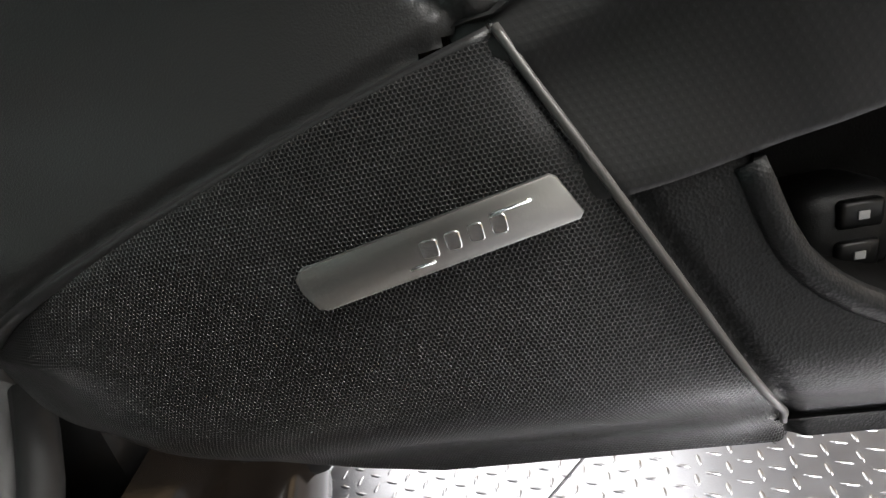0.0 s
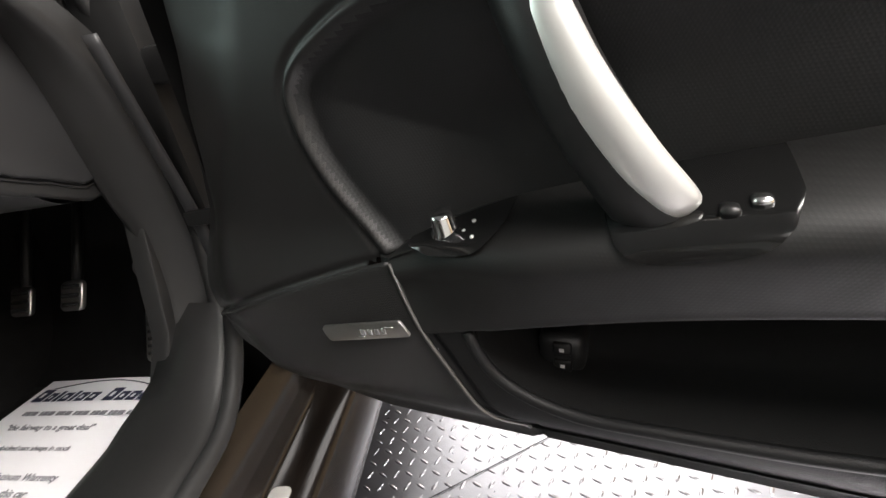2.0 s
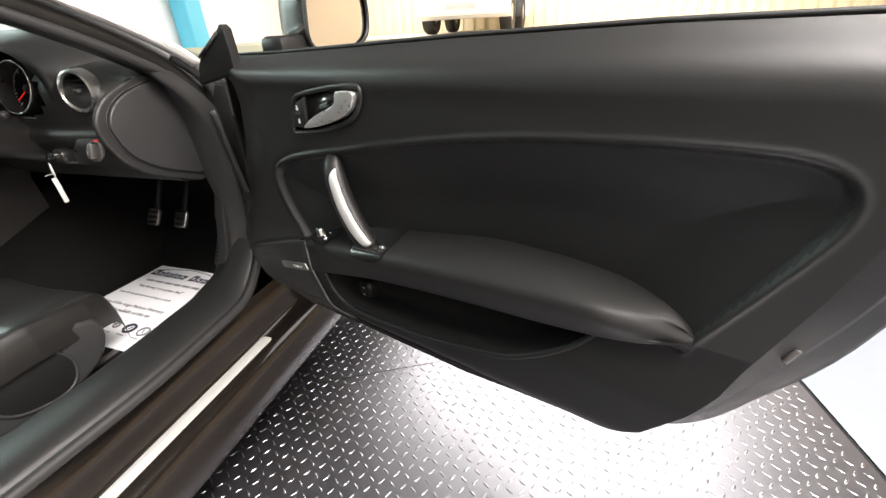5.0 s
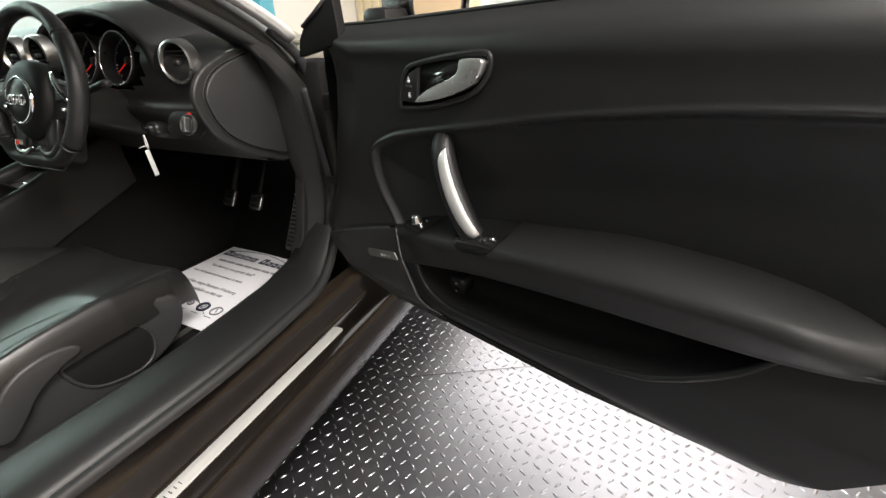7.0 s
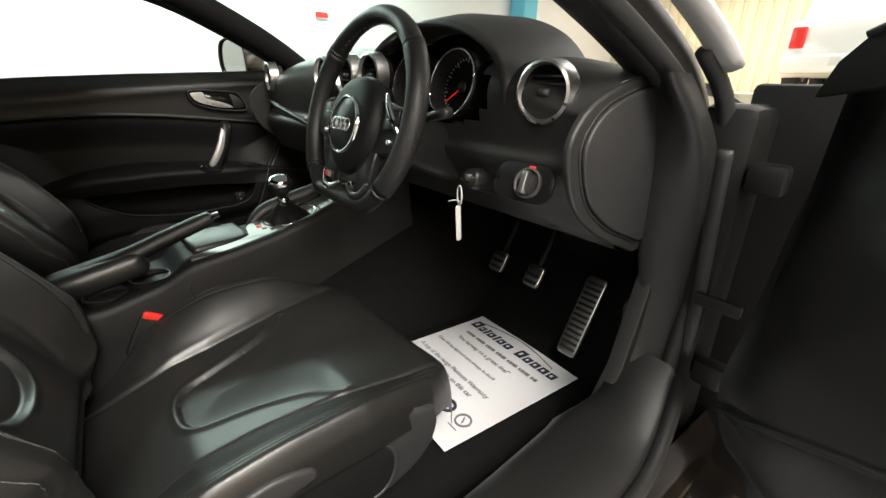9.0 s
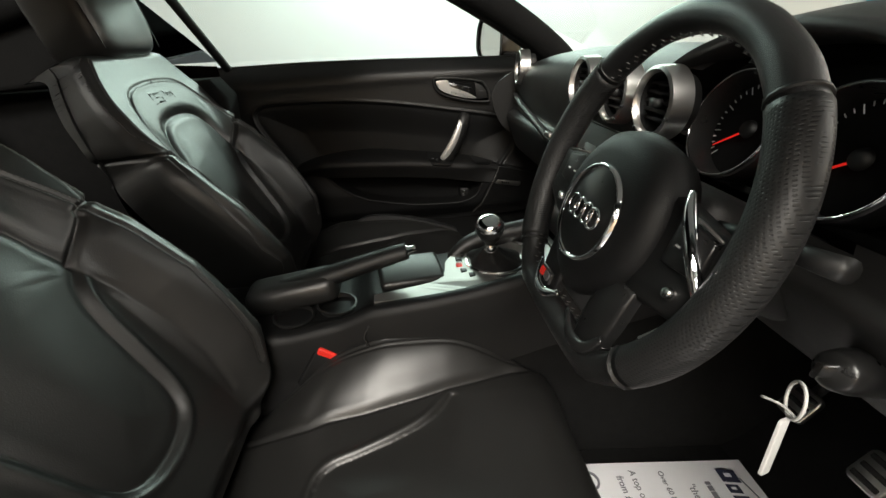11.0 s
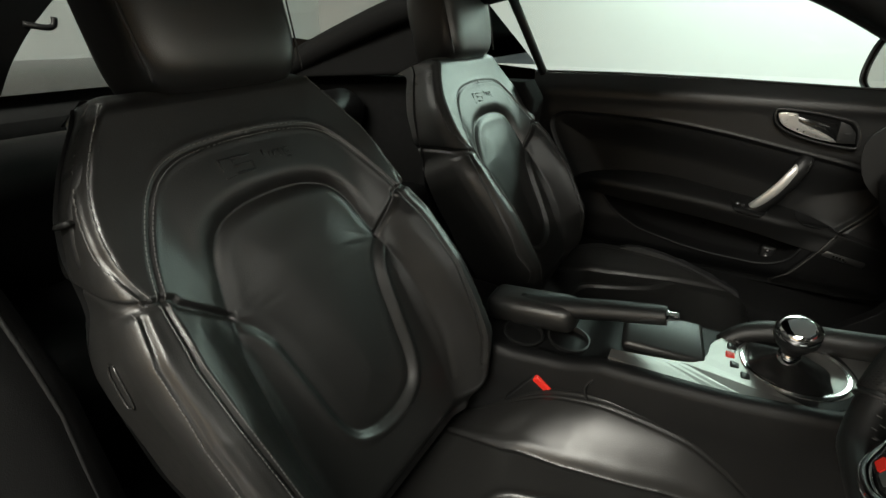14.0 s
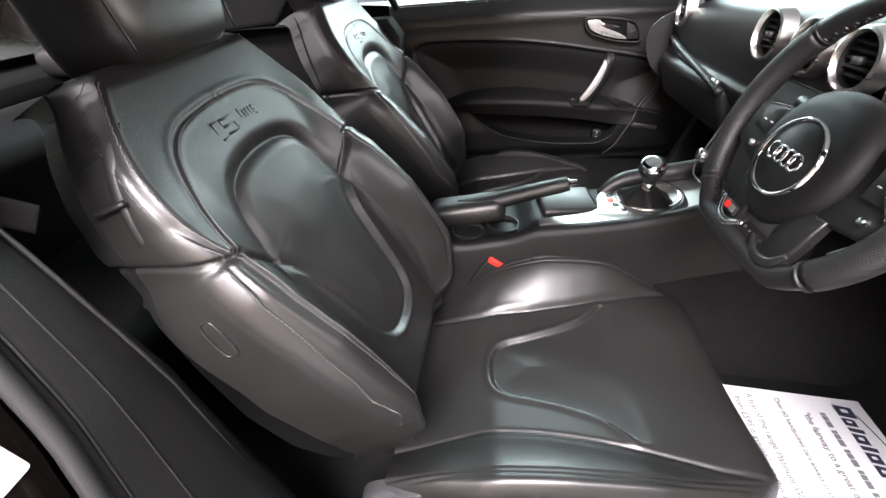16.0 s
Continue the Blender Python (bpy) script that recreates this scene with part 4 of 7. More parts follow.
    y = np.where(hy < 0.84, 0.30 + (0.872 - 0.30) * hy / 0.84, 0.872 + 0.048 * np.sin(roll * math.pi * 0.62))
    drop = np.where(hy < 0.84, 0, 0.075 * (1 - np.cos(roll * math.pi * 0.62)) * 0.8)
    base = np.interp(y, [0.28, 0.34, 0.475, 0.58, 0.70, 0.84, 0.86, 0.92], [0.365, 0.387, 0.446, 0.463, 0.477, 0.483, 0.482, 0.470])
    for _ in range(10):
        base[1:-1] = np.convolve(base, k, "valid")
    Wc = np.interp(y, [0.28, 0.45, 0.70, 0.84, 0.92], [0.245, 0.272, 0.270, 0.245, 0.205])
    s = np.linspace(-1, 1, nx)
    S, Y = np.meshgrid(s, y)
    au = np.abs(S)
    Wm = np.repeat(Wc[:, None], nx, 1)
    v = np.clip((au - 0.80) / 0.20, 0, 1)
    turn = v * math.pi / 2
    A = np.where(au <= 0.80, au / 0.80 * (Wm - 0.028), Wm - 0.028 + 0.028 * np.sin(turn))
    inner_side = (S < 0) if driver else (S > 0)
    lift_in = np.interp(y, [0.28, 0.36, 0.44, 0.51, 0.585, 0.66, 0.72, 0.78, 0.83, 0.90], [-0.030, -0.010, 0.034, 0.066, 0.080, 0.074, 0.066, 0.046, 0.016, -0.025])
    lift_out = np.interp(y, [0.28, 0.36, 0.45, 0.55, 0.68, 0.80, 0.90], [0.050, 0.058, 0.050, 0.048, 0.036, 0.014, -0.020])
    for _ in range(40):
        lift_in[1:-1] = np.convolve(lift_in, k, "valid")
        lift_out[1:-1] = np.convolve(lift_out, k, "valid")
    lift = np.where(inner_side, lift_in[:, None], lift_out[:, None])
    foot_a = np.interp(Y, [0.30, 0.45, 0.55, 0.64, 0.73, 0.81, 0.86], [0.160, 0.143, 0.148, 0.162, 0.182, 0.200, 0.205])
    raised, aside = (0.0, 0.025) if driver else (-0.030, -0.010)
    rise = np.clip((A - foot_a) / np.maximum(0.03, 0.240 - foot_a), 0, 1.15)
    Zc = raised + base[:, None] - drop[:, None] + lift * (0.55 * rise + 0.45 * np.sin(np.clip(rise, 0, 1) * math.pi / 2)) - 0.010 * np.cos(np.clip(A / 0.16, 0, 1) * math.pi / 2)
    Zc = Zc - 0.07 * (1 - np.cos(turn)) - 0.06 * np.clip(v - 0.7, 0, 1)
    Zc = Zc - 0.004 * np.exp(-((A - foot_a) / 0.0045) ** 2) + 0.0012 * np.exp(-((A - foot_a - 0.011) / 0.006) ** 2)
    X = np.sign(S) * A
    UL = spline([(0.160, 0.703), (0.140, 0.684), (0.113, 0.652), (0.090, 0.600), (0.074, 0.550), (0.060, 0.498), (0.038, 0.476), (0.0, 0.470)], 34)
    upoly = UL + [(-x, yy) for x, yy in UL[::-1][1:]]
    du = inside(X, Y, upoly + [(-0.16, 1.0), (0.16, 1.0)])
    fade = smooth(-Y, -0.725, -0.685)
    Zc = Zc + fade * np.where(du < 0, 0.0030 * np.exp(-((du + 0.008) / 0.007) ** 2) - 0.004 * np.clip(1 + du / 0.010, 0, 1) ** 2, -0.0075 + 0.0075 * smooth(du, 0.0, 0.09))
    for sg in (1, -1):
        for off in (0.232, 0.240):
            d = np.abs(X - sg * (off - 0.02 * smooth(Y, 0.7, 0.9)))
            Zc = Zc - 0.0024 * np.exp(-(d / 0.0020) ** 2)
    for _ in range(18):
        x0, y0, ang, ln = rng.uniform(-0.15, 0.15), rng.uniform(0.34, 0.8), rng.uniform(-0.4, 0.4), rng.uniform(0.02, 0.05)
        xr, yr = (X - x0) * math.cos(ang) + (Y - y0) * math.sin(ang), -(X - x0) * math.sin(ang) + (Y - y0) * math.cos(ang)
        Zc = Zc - 0.0002 * np.exp(-(xr / ln) ** 2 - (yr / 0.004) ** 2)
    grid("cushion_cover", np.stack([cx + aside + X, Y - (0.0 if driver else 0.05), Zc], -1), LEATHER, t, "black leather cushion with U-shaped seam")
    # plinth under the cushion
    part("seat_base", rbox(cx, 0.58, 0.315, 0.42, 0.50, 0.10, 0.02), HARD, t, auto=40)
    for x in (-0.2, 0.2):
        part("seat_rail", rbox(cx + x, 0.62, 0.262, 0.03, 0.62, 0.02, 0.004), SATIN_DARK, t, "dull steel seat rail", auto=40)
    # outer side cover with lever
    sg = 1 if driver else -1
    xs = cx + sg * 0.268
    side = spline([(0.27, 0.395), (0.36, 0.430), (0.45, 0.452), (0.52, 0.488), (0.61, 0.492), (0.70, 0.474), (0.79, 0.452), (0.838, 0.430), (0.842, 0.375), (0.800, 0.320), (0.70, 0.290), (0.50, 0.283), (0.33, 0.288), (0.27, 0.32)], 60, True)
    m = axes((xs - sg * 0.018, 0.58, 0.35), (0, 1, 0), (0, 0, 1))
    if sg < 0:
        m = m @ Matrix.Diagonal((1, 1, -1, 1))
    part("side_cover", prism([(p - 0.58, q - 0.35) for p, q in side], 0.030, m, 0.013, 4), GREY_PLASTIC, t, "dark grey plastic seat side cover", auto=50)
    if driver:
        # no hollow is cut: a flat black plate gives the recess its shade
        rec = spline([(0.565, 0.462), (0.64, 0.464), (0.715, 0.426), (0.748, 0.375), (0.735, 0.322), (0.69, 0.306), (0.61, 0.330), (0.57, 0.385)], 40, True)
        part("recess_shade_plate", prism([(p - 0.58, q - 0.35) for p, q in rec], 0.002, m @ Matrix.Translation((0, 0, 0.0305)), 0.001), HARD, t, "flat black plate for the shaded recess in the side cover", auto=40)
        ringp = [m @ Vector((p - 0.58, q - 0.35, 0.031)) for p, q in rec]
        part("recess_edge", tube(ringp, 0.0045, 8, True), GREY_PLASTIC, t)
        lev = spline([(0.425, 0.362), (0.450, 0.425), (0.490, 0.462), (0.545, 0.474), (0.598, 0.462), (0.604, 0.440), (0.570, 0.432), (0.515, 0.405), (0.470, 0.360), (0.445, 0.345)], 40, True)
        part("height_lever", prism([(p - 0.58, q - 0.35) for p, q in lev], 0.020, m @ Matrix.Translation((0, 0, 0.031)), 0.007, 3), GREY_PLASTIC, t, "grey plastic height lever", auto=50)
    kn = Matrix.Translation((xs + sg * 0.012, 0.335, 0.375)) @ Vector((sg, 0, 0)).to_track_quat("Z", "Y").to_matrix().to_4x4()
    part("recliner_wheel", lathe([(0.0001, 0.022), (0.030, 0.022), (0.036, 0.018), (0.037, 0.0)], kn, 36), HARD, t, "black recliner wheel", auto=40)
    part("recliner_ring", lathe([(0.0385, 0.004), (0.0415, 0.006), (0.0415, 0.0)], kn, 36), CHROME, t)
    return t


build_seat("sports_seat", 0.265, "black leather sports seat with stitched insert, creased, beside the open door", True)
build_seat("sports_seat", -0.446, "black leather sports seat with stitched insert, beside the shut door", False)
# ---------------------------------------------------------------- the showroom


def slab(name, x0, x1, y0, y1, z0, z1, material, label, category, r=0.0):
    bm = bmesh.new()
    bmesh.ops.create_cube(bm, size=1, matrix=Matrix.Translation(((x0 + x1) / 2, (y0 + y1) / 2, (z0 + z1) / 2)) @ Matrix.Diagonal((x1 - x0, y1 - y0, z1 - z0, 1)))
    return tagged(part(name, bm, material, smooth=False), label, category, kind="structure")


X0, X1, Y0, Y1, TOP = -5.5, 7.0, -5.5, 11.0, 3.4
slab("wall_west", X0 - 0.2, X0, Y0, Y1, -0.1, TOP, WALL, "plain white painted showroom wall", "wall")
# the east wall is out of view; its tan colour warms the car's reflections
slab("wall_east", X1, X1 + 0.2, Y0, Y1, -0.1, TOP, WALL_WARM, "unseen closing wall, tan to add warm reflections", "wall")
slab("wall_south", X0 - 0.2, X1 + 0.2, Y0 - 0.2, Y0, -0.1, TOP, WALL_GREY, "plain grey painted showroom wall", "wall")
slab("wall_north", X0 - 0.2, X1 + 0.2, Y1, Y1 + 0.2, -0.1, TOP, WALL, "pale painted showroom wall", "wall")
slab("ceiling", X0 - 0.2, X1 + 0.2, Y0 - 0.2, Y1 + 0.2, TOP, TOP + 0.2, CEILING, "plain grey showroom ceiling", "ceiling")
# ribbed cladding and a column on the far wall
cl = thing("wall_cladding", 0.7, Y1, 0, "cream ribbed metal wall cladding", "wall cladding", kind="structure")
for i in range(50):
    x = -5.35 + 0.25 * i
    part("clad_rib", rbox(x, Y1 - 0.03, 1.7, 0.17, 0.06, 3.4, 0.012, 1), CREAM, cl, smooth=False)
part("clad_sheet", rbox(0.75, Y1 - 0.005, 1.7, 12.4, 0.01, 3.4, 0.002, 1), CREAM, cl, smooth=False)
col = thing("column", -5.30, 7.45, 0, "square light blue painted steel column", "column", kind="structure")
part("column_shaft", rbox(-5.30, 7.45, 1.7, 0.36, 0.36, 3.4, 0.01), BLUE, col, auto=40)
part("column_foot", rbox(-5.25, 7.45, 0.02, 0.48, 0.48, 0.04, 0.008), BLUE, col, auto=40)
# raised deck at the back of the hall
deck = thing("deck", 0.0, 9.2, 0, "raised deck with pale tan floor along the back wall", "deck", kind="structure")
part("deck_slab", rbox(0.6, 9.1, 0.46, 12.1, 3.7, 0.92, 0.015), TAN_FLOOR, deck, auto=40)
# notice on the white wall
sign = thing("wall_notice", -5.49, 3.4, 1.9, "small white wall notice with a red band", "notice")
part("notice_board", rbox(-5.492, 3.40, 2.02, 0.014, 0.20, 0.46, 0.003, 1), PAPER, sign, auto=40)
part("notice_band", rbox(-5.483, 3.40, 1.84, 0.006, 0.19, 0.07, 0.001, 1), RED, sign, auto=40)


def parked_car():
    """A white hatchback standing on the deck, its tail towards the coupe."""
    t = thing("hatchback", -0.3, 8.4, 0.92, "white parked hatchback standing on the deck", "car")
    prof = [(0.0, 0.32), (-0.02, 0.52), (0.02, 0.82), (0.10, 0.98), (0.30, 1.36), (0.50, 1.46), (1.5, 1.44), (2.0, 1.0), (2.4, 0.9), (2.45, 0.5), (2.4, 0.24), (0.10, 0.22)]
    rows = []
    for f in np.linspace(-1, 1, 13):
        k = 1 - 0.05 * abs(f) ** 4
        rows.append([(-0.3 + 0.80 * f * (1.0 if z < 0.95 else 0.86), 8.0 + y * k + 0.12 * abs(f) ** 4, 0.92 + z * (1 - 0.03 * f * f)) for y, z in prof])
    grid("car_shell", np.array(rows), CAR_WHITE, t, "white painted body", wrap=True)
    part("rear_bumper", rbox(-0.3, 8.02, 1.30, 1.58, 0.14, 0.24, 0.05, 3), CAR_WHITE, t, "white rear bumper", auto=50)
    part("number_plate", rbox(-0.3, 7.945, 1.33, 0.50, 0.012, 0.11, 0.004, 1), TAG, t, "pale plate", auto=50)
    for sx in (-1, 1):
        part("tail_lamp", rbox(-0.3 + sx * 0.66, 8.03, 1.62, 0.16, 0.06, 0.26, 0.02, 2), RED, t, "red tail lamp", auto=50)
        for y in (8.5, 9.9):
            w = part("wheel", lathe([(0.13, 0.09), (0.27, 0.10), (0.29, 0.07), (0.29, -0.07), (0.27, -0.10), (0.13, -0.09)], Matrix.Translation((-0.3 + sx * 0.68, y, 1.21)) @ pose(0, 0, 0, 0, 90, 0), 28), RUBBER, t, "black tyre", auto=50)
            sub("rim", lathe([(0.0001, 0.06), (0.13, 0.085), (0.14, -0.085), (0.0001, -0.06)], Matrix.Translation((-0.3 + sx * 0.68, y, 1.21)) @ pose(0, 0, 0, 0, 90, 0), 20), SATIN, w)


parked_car()

# tread plate floor, plain floor beyond its edge, black joint between
EDGE = lambda y: 2.427 + (1.599 - y) * 0.2015
bm = bmesh.new()
bm.faces.new([bm.verts.new(p) for p in ((X0, Y0, 0), (EDGE(Y0), Y0, 0), (EDGE(Y1), Y1, 0), (X0, Y1, 0))])
floor = tagged(part("floor", bm, PLATE, smooth=False), "shiny aluminium tread plate floor with raised lugs", "floor", kind="structure")
bm = bmesh.new()
bm.faces.new([bm.verts.new(p) for p in ((EDGE(Y0) + 0.014, Y0, 0.0), (X1, Y0, 0.0), (X1, Y1, 0.0), (EDGE(Y1) + 0.014, Y1, 0.0))])
tagged(part("floor_pale", bm, PALE_FLOOR, smooth=False), "smooth pale grey painted floor", "floor", kind="structure")
bm = bmesh.new()
bm.faces.new([bm.verts.new(p) for p in ((EDGE(Y0) - 0.001, Y0, -0.006), (EDGE(Y0) + 0.015, Y0, -0.006), (EDGE(Y1) + 0.015, Y1, -0.006), (EDGE(Y1) - 0.001, Y1, -0.006))])
tagged(part("trim_joint", bm, BLACK_LINE, smooth=False), "black joint between the two floors", "floor joint", kind="structure")
sd = Vector((0.263, 0.140)).normalized()
for p0, ln in (((0.72, 1.035), 0.9),):
    a = Vector((p0[0], p0[1]))
    bq = a + sd * ln
    nrm = Vector((-sd.y, sd.x)) * 0.0012
    bm = bmesh.new()
    bm.faces.new([bm.verts.new((v.x, v.y, 0.0022)) for v in (a - nrm, bq - nrm, bq + nrm, a + nrm)])
    tagged(part("trim_plate_seam", bm, BLACK_LINE, smooth=False), "fine dark seam between tread plates", "floor joint", kind="structure")


def lugs(x0, x1, y0, y1, pitch=0.030):
    V, F = [], []
    shape = [(-0.0125, 0), (-0.006, 0.0032), (0.006, 0.0032), (0.0125, 0), (0.006, -0.0032), (-0.006, -0.0032)]
    top = [(-0.0095, 0), (-0.0048, 0.0020), (0.0048, 0.0020), (0.0095, 0), (0.0048, -0.0020), (-0.0048, -0.0020)]
    base = radians(12)
    ny, nx = int((y1 - y0) / pitch), int((x1 - x0) / pitch)
    for i in range(ny):
        for j in range(nx):
            x, y = x0 + j * pitch, y0 + i * pitch
            if x > EDGE(y) - 0.02:
                continue
            ang = base + (radians(45) if (i + j) % 2 else radians(-45))
            c, s = math.cos(ang), math.sin(ang)
            k = len(V)
            V += [(x + c * a - s * b, y + s * a + c * b, 0.0002) for a, b in shape]
            V += [(x + c * a - s * b, y + s * a + c * b, 0.0015) for a, b in top]
            F += [(k + q, k + (q + 1) % 6, k + 6 + (q + 1) % 6, k + 6 + q) for q in range(6)]
            F.append(tuple(k + 6 + q for q in range(6)))
    return tagged(obj("tread_lugs", V, F, PLATE), "raised lugs of the tread plate", "tread plate", kind="stuff")


lugs(0.80, 3.1, -1.2, 2.9)

# ---------------------------------------------------------------- the car's body
body = thing("car_body", 0.0, 0.5, 0.0, "dark painted coupe body shell with black trim, door open", "car")

SILL = [(0.60, 0.262), (0.640, 0.300), (0.665, 0.385), (0.685, 0.412), (0.710, 0.425), (0.780, 0.428), (0.825, 0.424), (0.838, 0.412), (0.840, 0.395)]
STEP = [(0.838, 0.395), (0.850, 0.376), (0.861, 0.360), (0.866, 0.330), (0.867, 0.300), (0.874, 0.2875), (0.905, 0.2855), (0.926, 0.281), (0.938, 0.268), (0.944, 0.240), (0.950, 0.215), (0.945, 0.16), (0.90, 0.10), (0.80, 0.09)]


def along(profile, ys, shift=lambda y: (0, 0)):
    return np.array([[(x + shift(y)[0], y, z + shift(y)[1]) for x, z in profile] for y in ys])


def bend(y):
    f = max(0.0, y - 0.98)
    return (-0.9 * f * f + 0.022 * math.exp(-((y - 0.72) / 0.25) ** 2), 3.2 * f * f)


ys = np.linspace(-0.55, 1.16, 64)
S = along(SILL, ys, bend)
S[..., 0] = np.maximum(S[..., 0], 0.58 + 0.135 * smooth(S[..., 1], 0.96, 1.08))
grid("sill_trim", S, SOFT, body, "dark grey plastic sill trim")
grid("sill", along(STEP, np.linspace(-0.55, 1.35, 40)), PAINT, body, "gloss dark painted door sill")
part("sill_seal", tube([(0.846 + bend(y)[0], y, 0.408 + bend(y)[1]) for y in ys], 0.0125, 10), RUBBER, body, "black rubber door seal")
# tread strip on the sill, with the badge shapes
sp = arc_outline(0.62, 0.032, 0.009, 4)
strip = part("sill_strip", prism(sp, 0.003, axes((0.889, 0.715, 0.2862), (0, 1, 0), (-1, 0, 0)), 0.001), SATIN_BRIGHT, body, "brushed aluminium sill strip", auto=40)
sub("badge_red", prism(arc_outline(0.022, 0.013, 0.001, 1), 0.0006, axes((0.889, 0.455, 0.2892), (0.95, 0.3, 0), (-0.3, 0.95, 0)), 0), RED, strip)
sub("badge_grey", prism(arc_outline(0.018, 0.010, 0.003, 2), 0.0006, axes((0.888, 0.478, 0.2892), (0.95, 0.3, 0), (-0.3, 0.95, 0)), 0), SATIN, strip)
for k in range(4):
    sub("badge_bar", prism(arc_outline(0.010, 0.002, 0.0006, 1), 0.0006, axes((0.889, 0.500 + 0.010 * k, 0.2892), (1, 0, 0), (0, 1, 0)), 0), SATIN_DARK, strip)
# floor pan, front bulkhead, tunnel
part("passenger_sill", rbox(-0.80, 0.60, 0.25, 0.28, 2.20, 0.34, 0.03, 3), CARPET, body, "black passenger door sill", auto=40)
part("side_closing", rbox(-0.93, 1.20, 0.40, 0.04, 0.95, 0.60, 0.01), SHELL, body, "dark body side below the passenger door", auto=40)
part("floor_pan", rbox(0.0, 0.45, 0.235, 1.30, 2.2, 0.05, 0.01), CARPET, body, "black carpeted floor", auto=40)
bulk = spline([(1.28, 0.26), (1.36, 0.30), (1.45, 0.42), (1.52, 0.60), (1.54, 0.80)], 20)
grid("bulkhead", np.array([[(x, yy, zz) for x in np.linspace(-0.68, 0.70, 8)] for yy, zz in bulk]), CARPET, body, "black carpeted bulkhead")
kick = [(0.70, 0.95, 0.26), (0.70, 1.5, 0.26), (0.70, 1.5, 0.85), (0.70, 1.22, 0.85), (0.685, 1.12, 0.50)]
part("kick_panel", prism([(p[1] - 1.2, p[2] - 0.5) for p in kick], 0.03, axes((0.705, 1.2, 0.5), (0, 1, 0), (0, 0, 1)), 0.006), HARD, body, "black kick panel", auto=40)
part("kick_panel", prism([(p[1] - 1.2, p[2] - 0.5) for p in kick], 0.03, axes((-0.71, 1.2, 0.5), (0, 1, 0), (0, 0, 1)), 0.006), HARD, body, auto=40)
# bonnet release on the kick panel
part("bonnet_lever", prism([(p - 1.185, q - 0.572) for p, q in spline([(1.152, 0.602), (1.165, 0.612), (1.200, 0.606), (1.212, 0.580), (1.204, 0.550), (1.180, 0.538), (1.164, 0.556), (1.156, 0.582)], 30, True)], 0.020, axes((0.698, 1.185, 0.572), (0, 1, 0), (0, 0, 1)), 0.006, 3), HARD, body, "black bonnet release lever", auto=40)


def side_rail(sx, cx):
    """The rail over a door from the foot of the front pillar to the rear pillar: points from front to rear."""
    return [(cx + sx * x, y, z) for x, y, z in ((0.735, 1.22, 0.78), (0.735, 1.215, 0.90), (0.728, 1.155, 0.99), (0.705, 1.05, 1.065), (0.665, 0.88, 1.150), (0.62, 0.68, 1.225), (0.590, 0.45, 1.250),
                                                 (0.575, 0.2, 1.215), (0.57, 0.0, 1.165), (0.57, -0.25, 1.10), (0.58, -0.55, 0.985), (0.60, -0.85, 0.86), (0.62, -1.0, 0.80))]


for sx in (1, -1):
    rail = spline(side_rail(sx, 0.0), 70)
    part("pillar_trim", tube([(x - sx * 0.03, y, z) for x, y, z in rail], [0.045] * 70, 12, flat=((0, 0, 1), 0.9)), SOFT if sx > 0 else CLOTH, body, "dark grey front pillar and roof rail trim")
    part("roof_rail", tube([(x + sx * 0.045, y + 0.02, z + 0.012) for x, y, z in rail[(32 if sx > 0 else 14):]], [0.036] * (38 if sx > 0 else 56), 12, flat=((0, 0, 1), 0.8)), PAINT, body, "gloss dark painted roof rail")
    part("rail_seal", tube([(x + sx * 0.012, y - 0.012, z - 0.03) for x, y, z in rail], [0.013] * 70, 8), RUBBER, body)
    # driver side: the strip's bright colour stands in for reflections on glossy paint
    part("pillar_gleam_strip", tube([(x + sx * 0.045, y + 0.020, z + 0.014) for x, y, z in rail[12:33]], [0.022] * 21, 10, flat=((0, 0, 1), 0.6)), SATIN_BRIGHT if sx > 0 else RUBBER, body, "front pillar strip, bright on the driver side for reflected light")
# door pillar below the mirror, hinge area
part("inner_wing", rbox(0.87, 1.31, 0.61, 0.20, 0.05, 0.76, 0.01), SHELL, body, "black inner wing panel", auto=40)
part("hinge_pillar", rbox(0.775, 1.245, 0.60, 0.09, 0.10, 0.72, 0.02), SHELL, body, "black hinge pillar", auto=40)
rows = []
PZ_, PI_, PO_, PX_ = [0.40, 0.43, 0.464, 0.51, 0.58, 0.65, 0.73, 0.80, 0.87, 0.95, 1.00], [1.06, 1.090, 1.116, 1.140, 1.158, 1.164, 1.158, 1.153, 1.148, 1.128, 1.100], [1.07, 1.110, 1.150, 1.170, 1.190, 1.195, 1.192, 1.180, 1.165, 1.115, 1.062], [0.780, 0.780, 0.780, 0.780, 0.780, 0.780, 0.780, 0.780, 0.778, 0.764, 0.748]
for z in np.linspace(0.40, 1.00, 44):
    yi, yo, xo = np.interp(z, PZ_, PI_), np.interp(z, PZ_, PO_), np.interp(z, PZ_, PX_)
    o = 0.022 * float(smooth(np.array(-z), -0.72, -0.62))
    rows.append([(0.690 + o, yi + 0.06, z), (0.692 + o, yi + 0.012, z), (0.697 + o, yi + 0.003, z), (0.706 + o, yi, z), (0.730 + 0.5 * o, yi * 0.62 + yo * 0.38 - 0.006, z), (xo - 0.026, yi * 0.30 + yo * 0.70 - 0.006, z),
                 (xo - 0.010, yo - 0.005, z), (xo - 0.002, yo + 0.003, z), (xo, yo + 0.014, z), (xo, yo + 0.05, z)])
P = np.array(rows)
for _ in range(10):
    P[1:-1] = 0.25 * P[:-2] + 0.5 * P[1:-1] + 0.25 * P[2:]
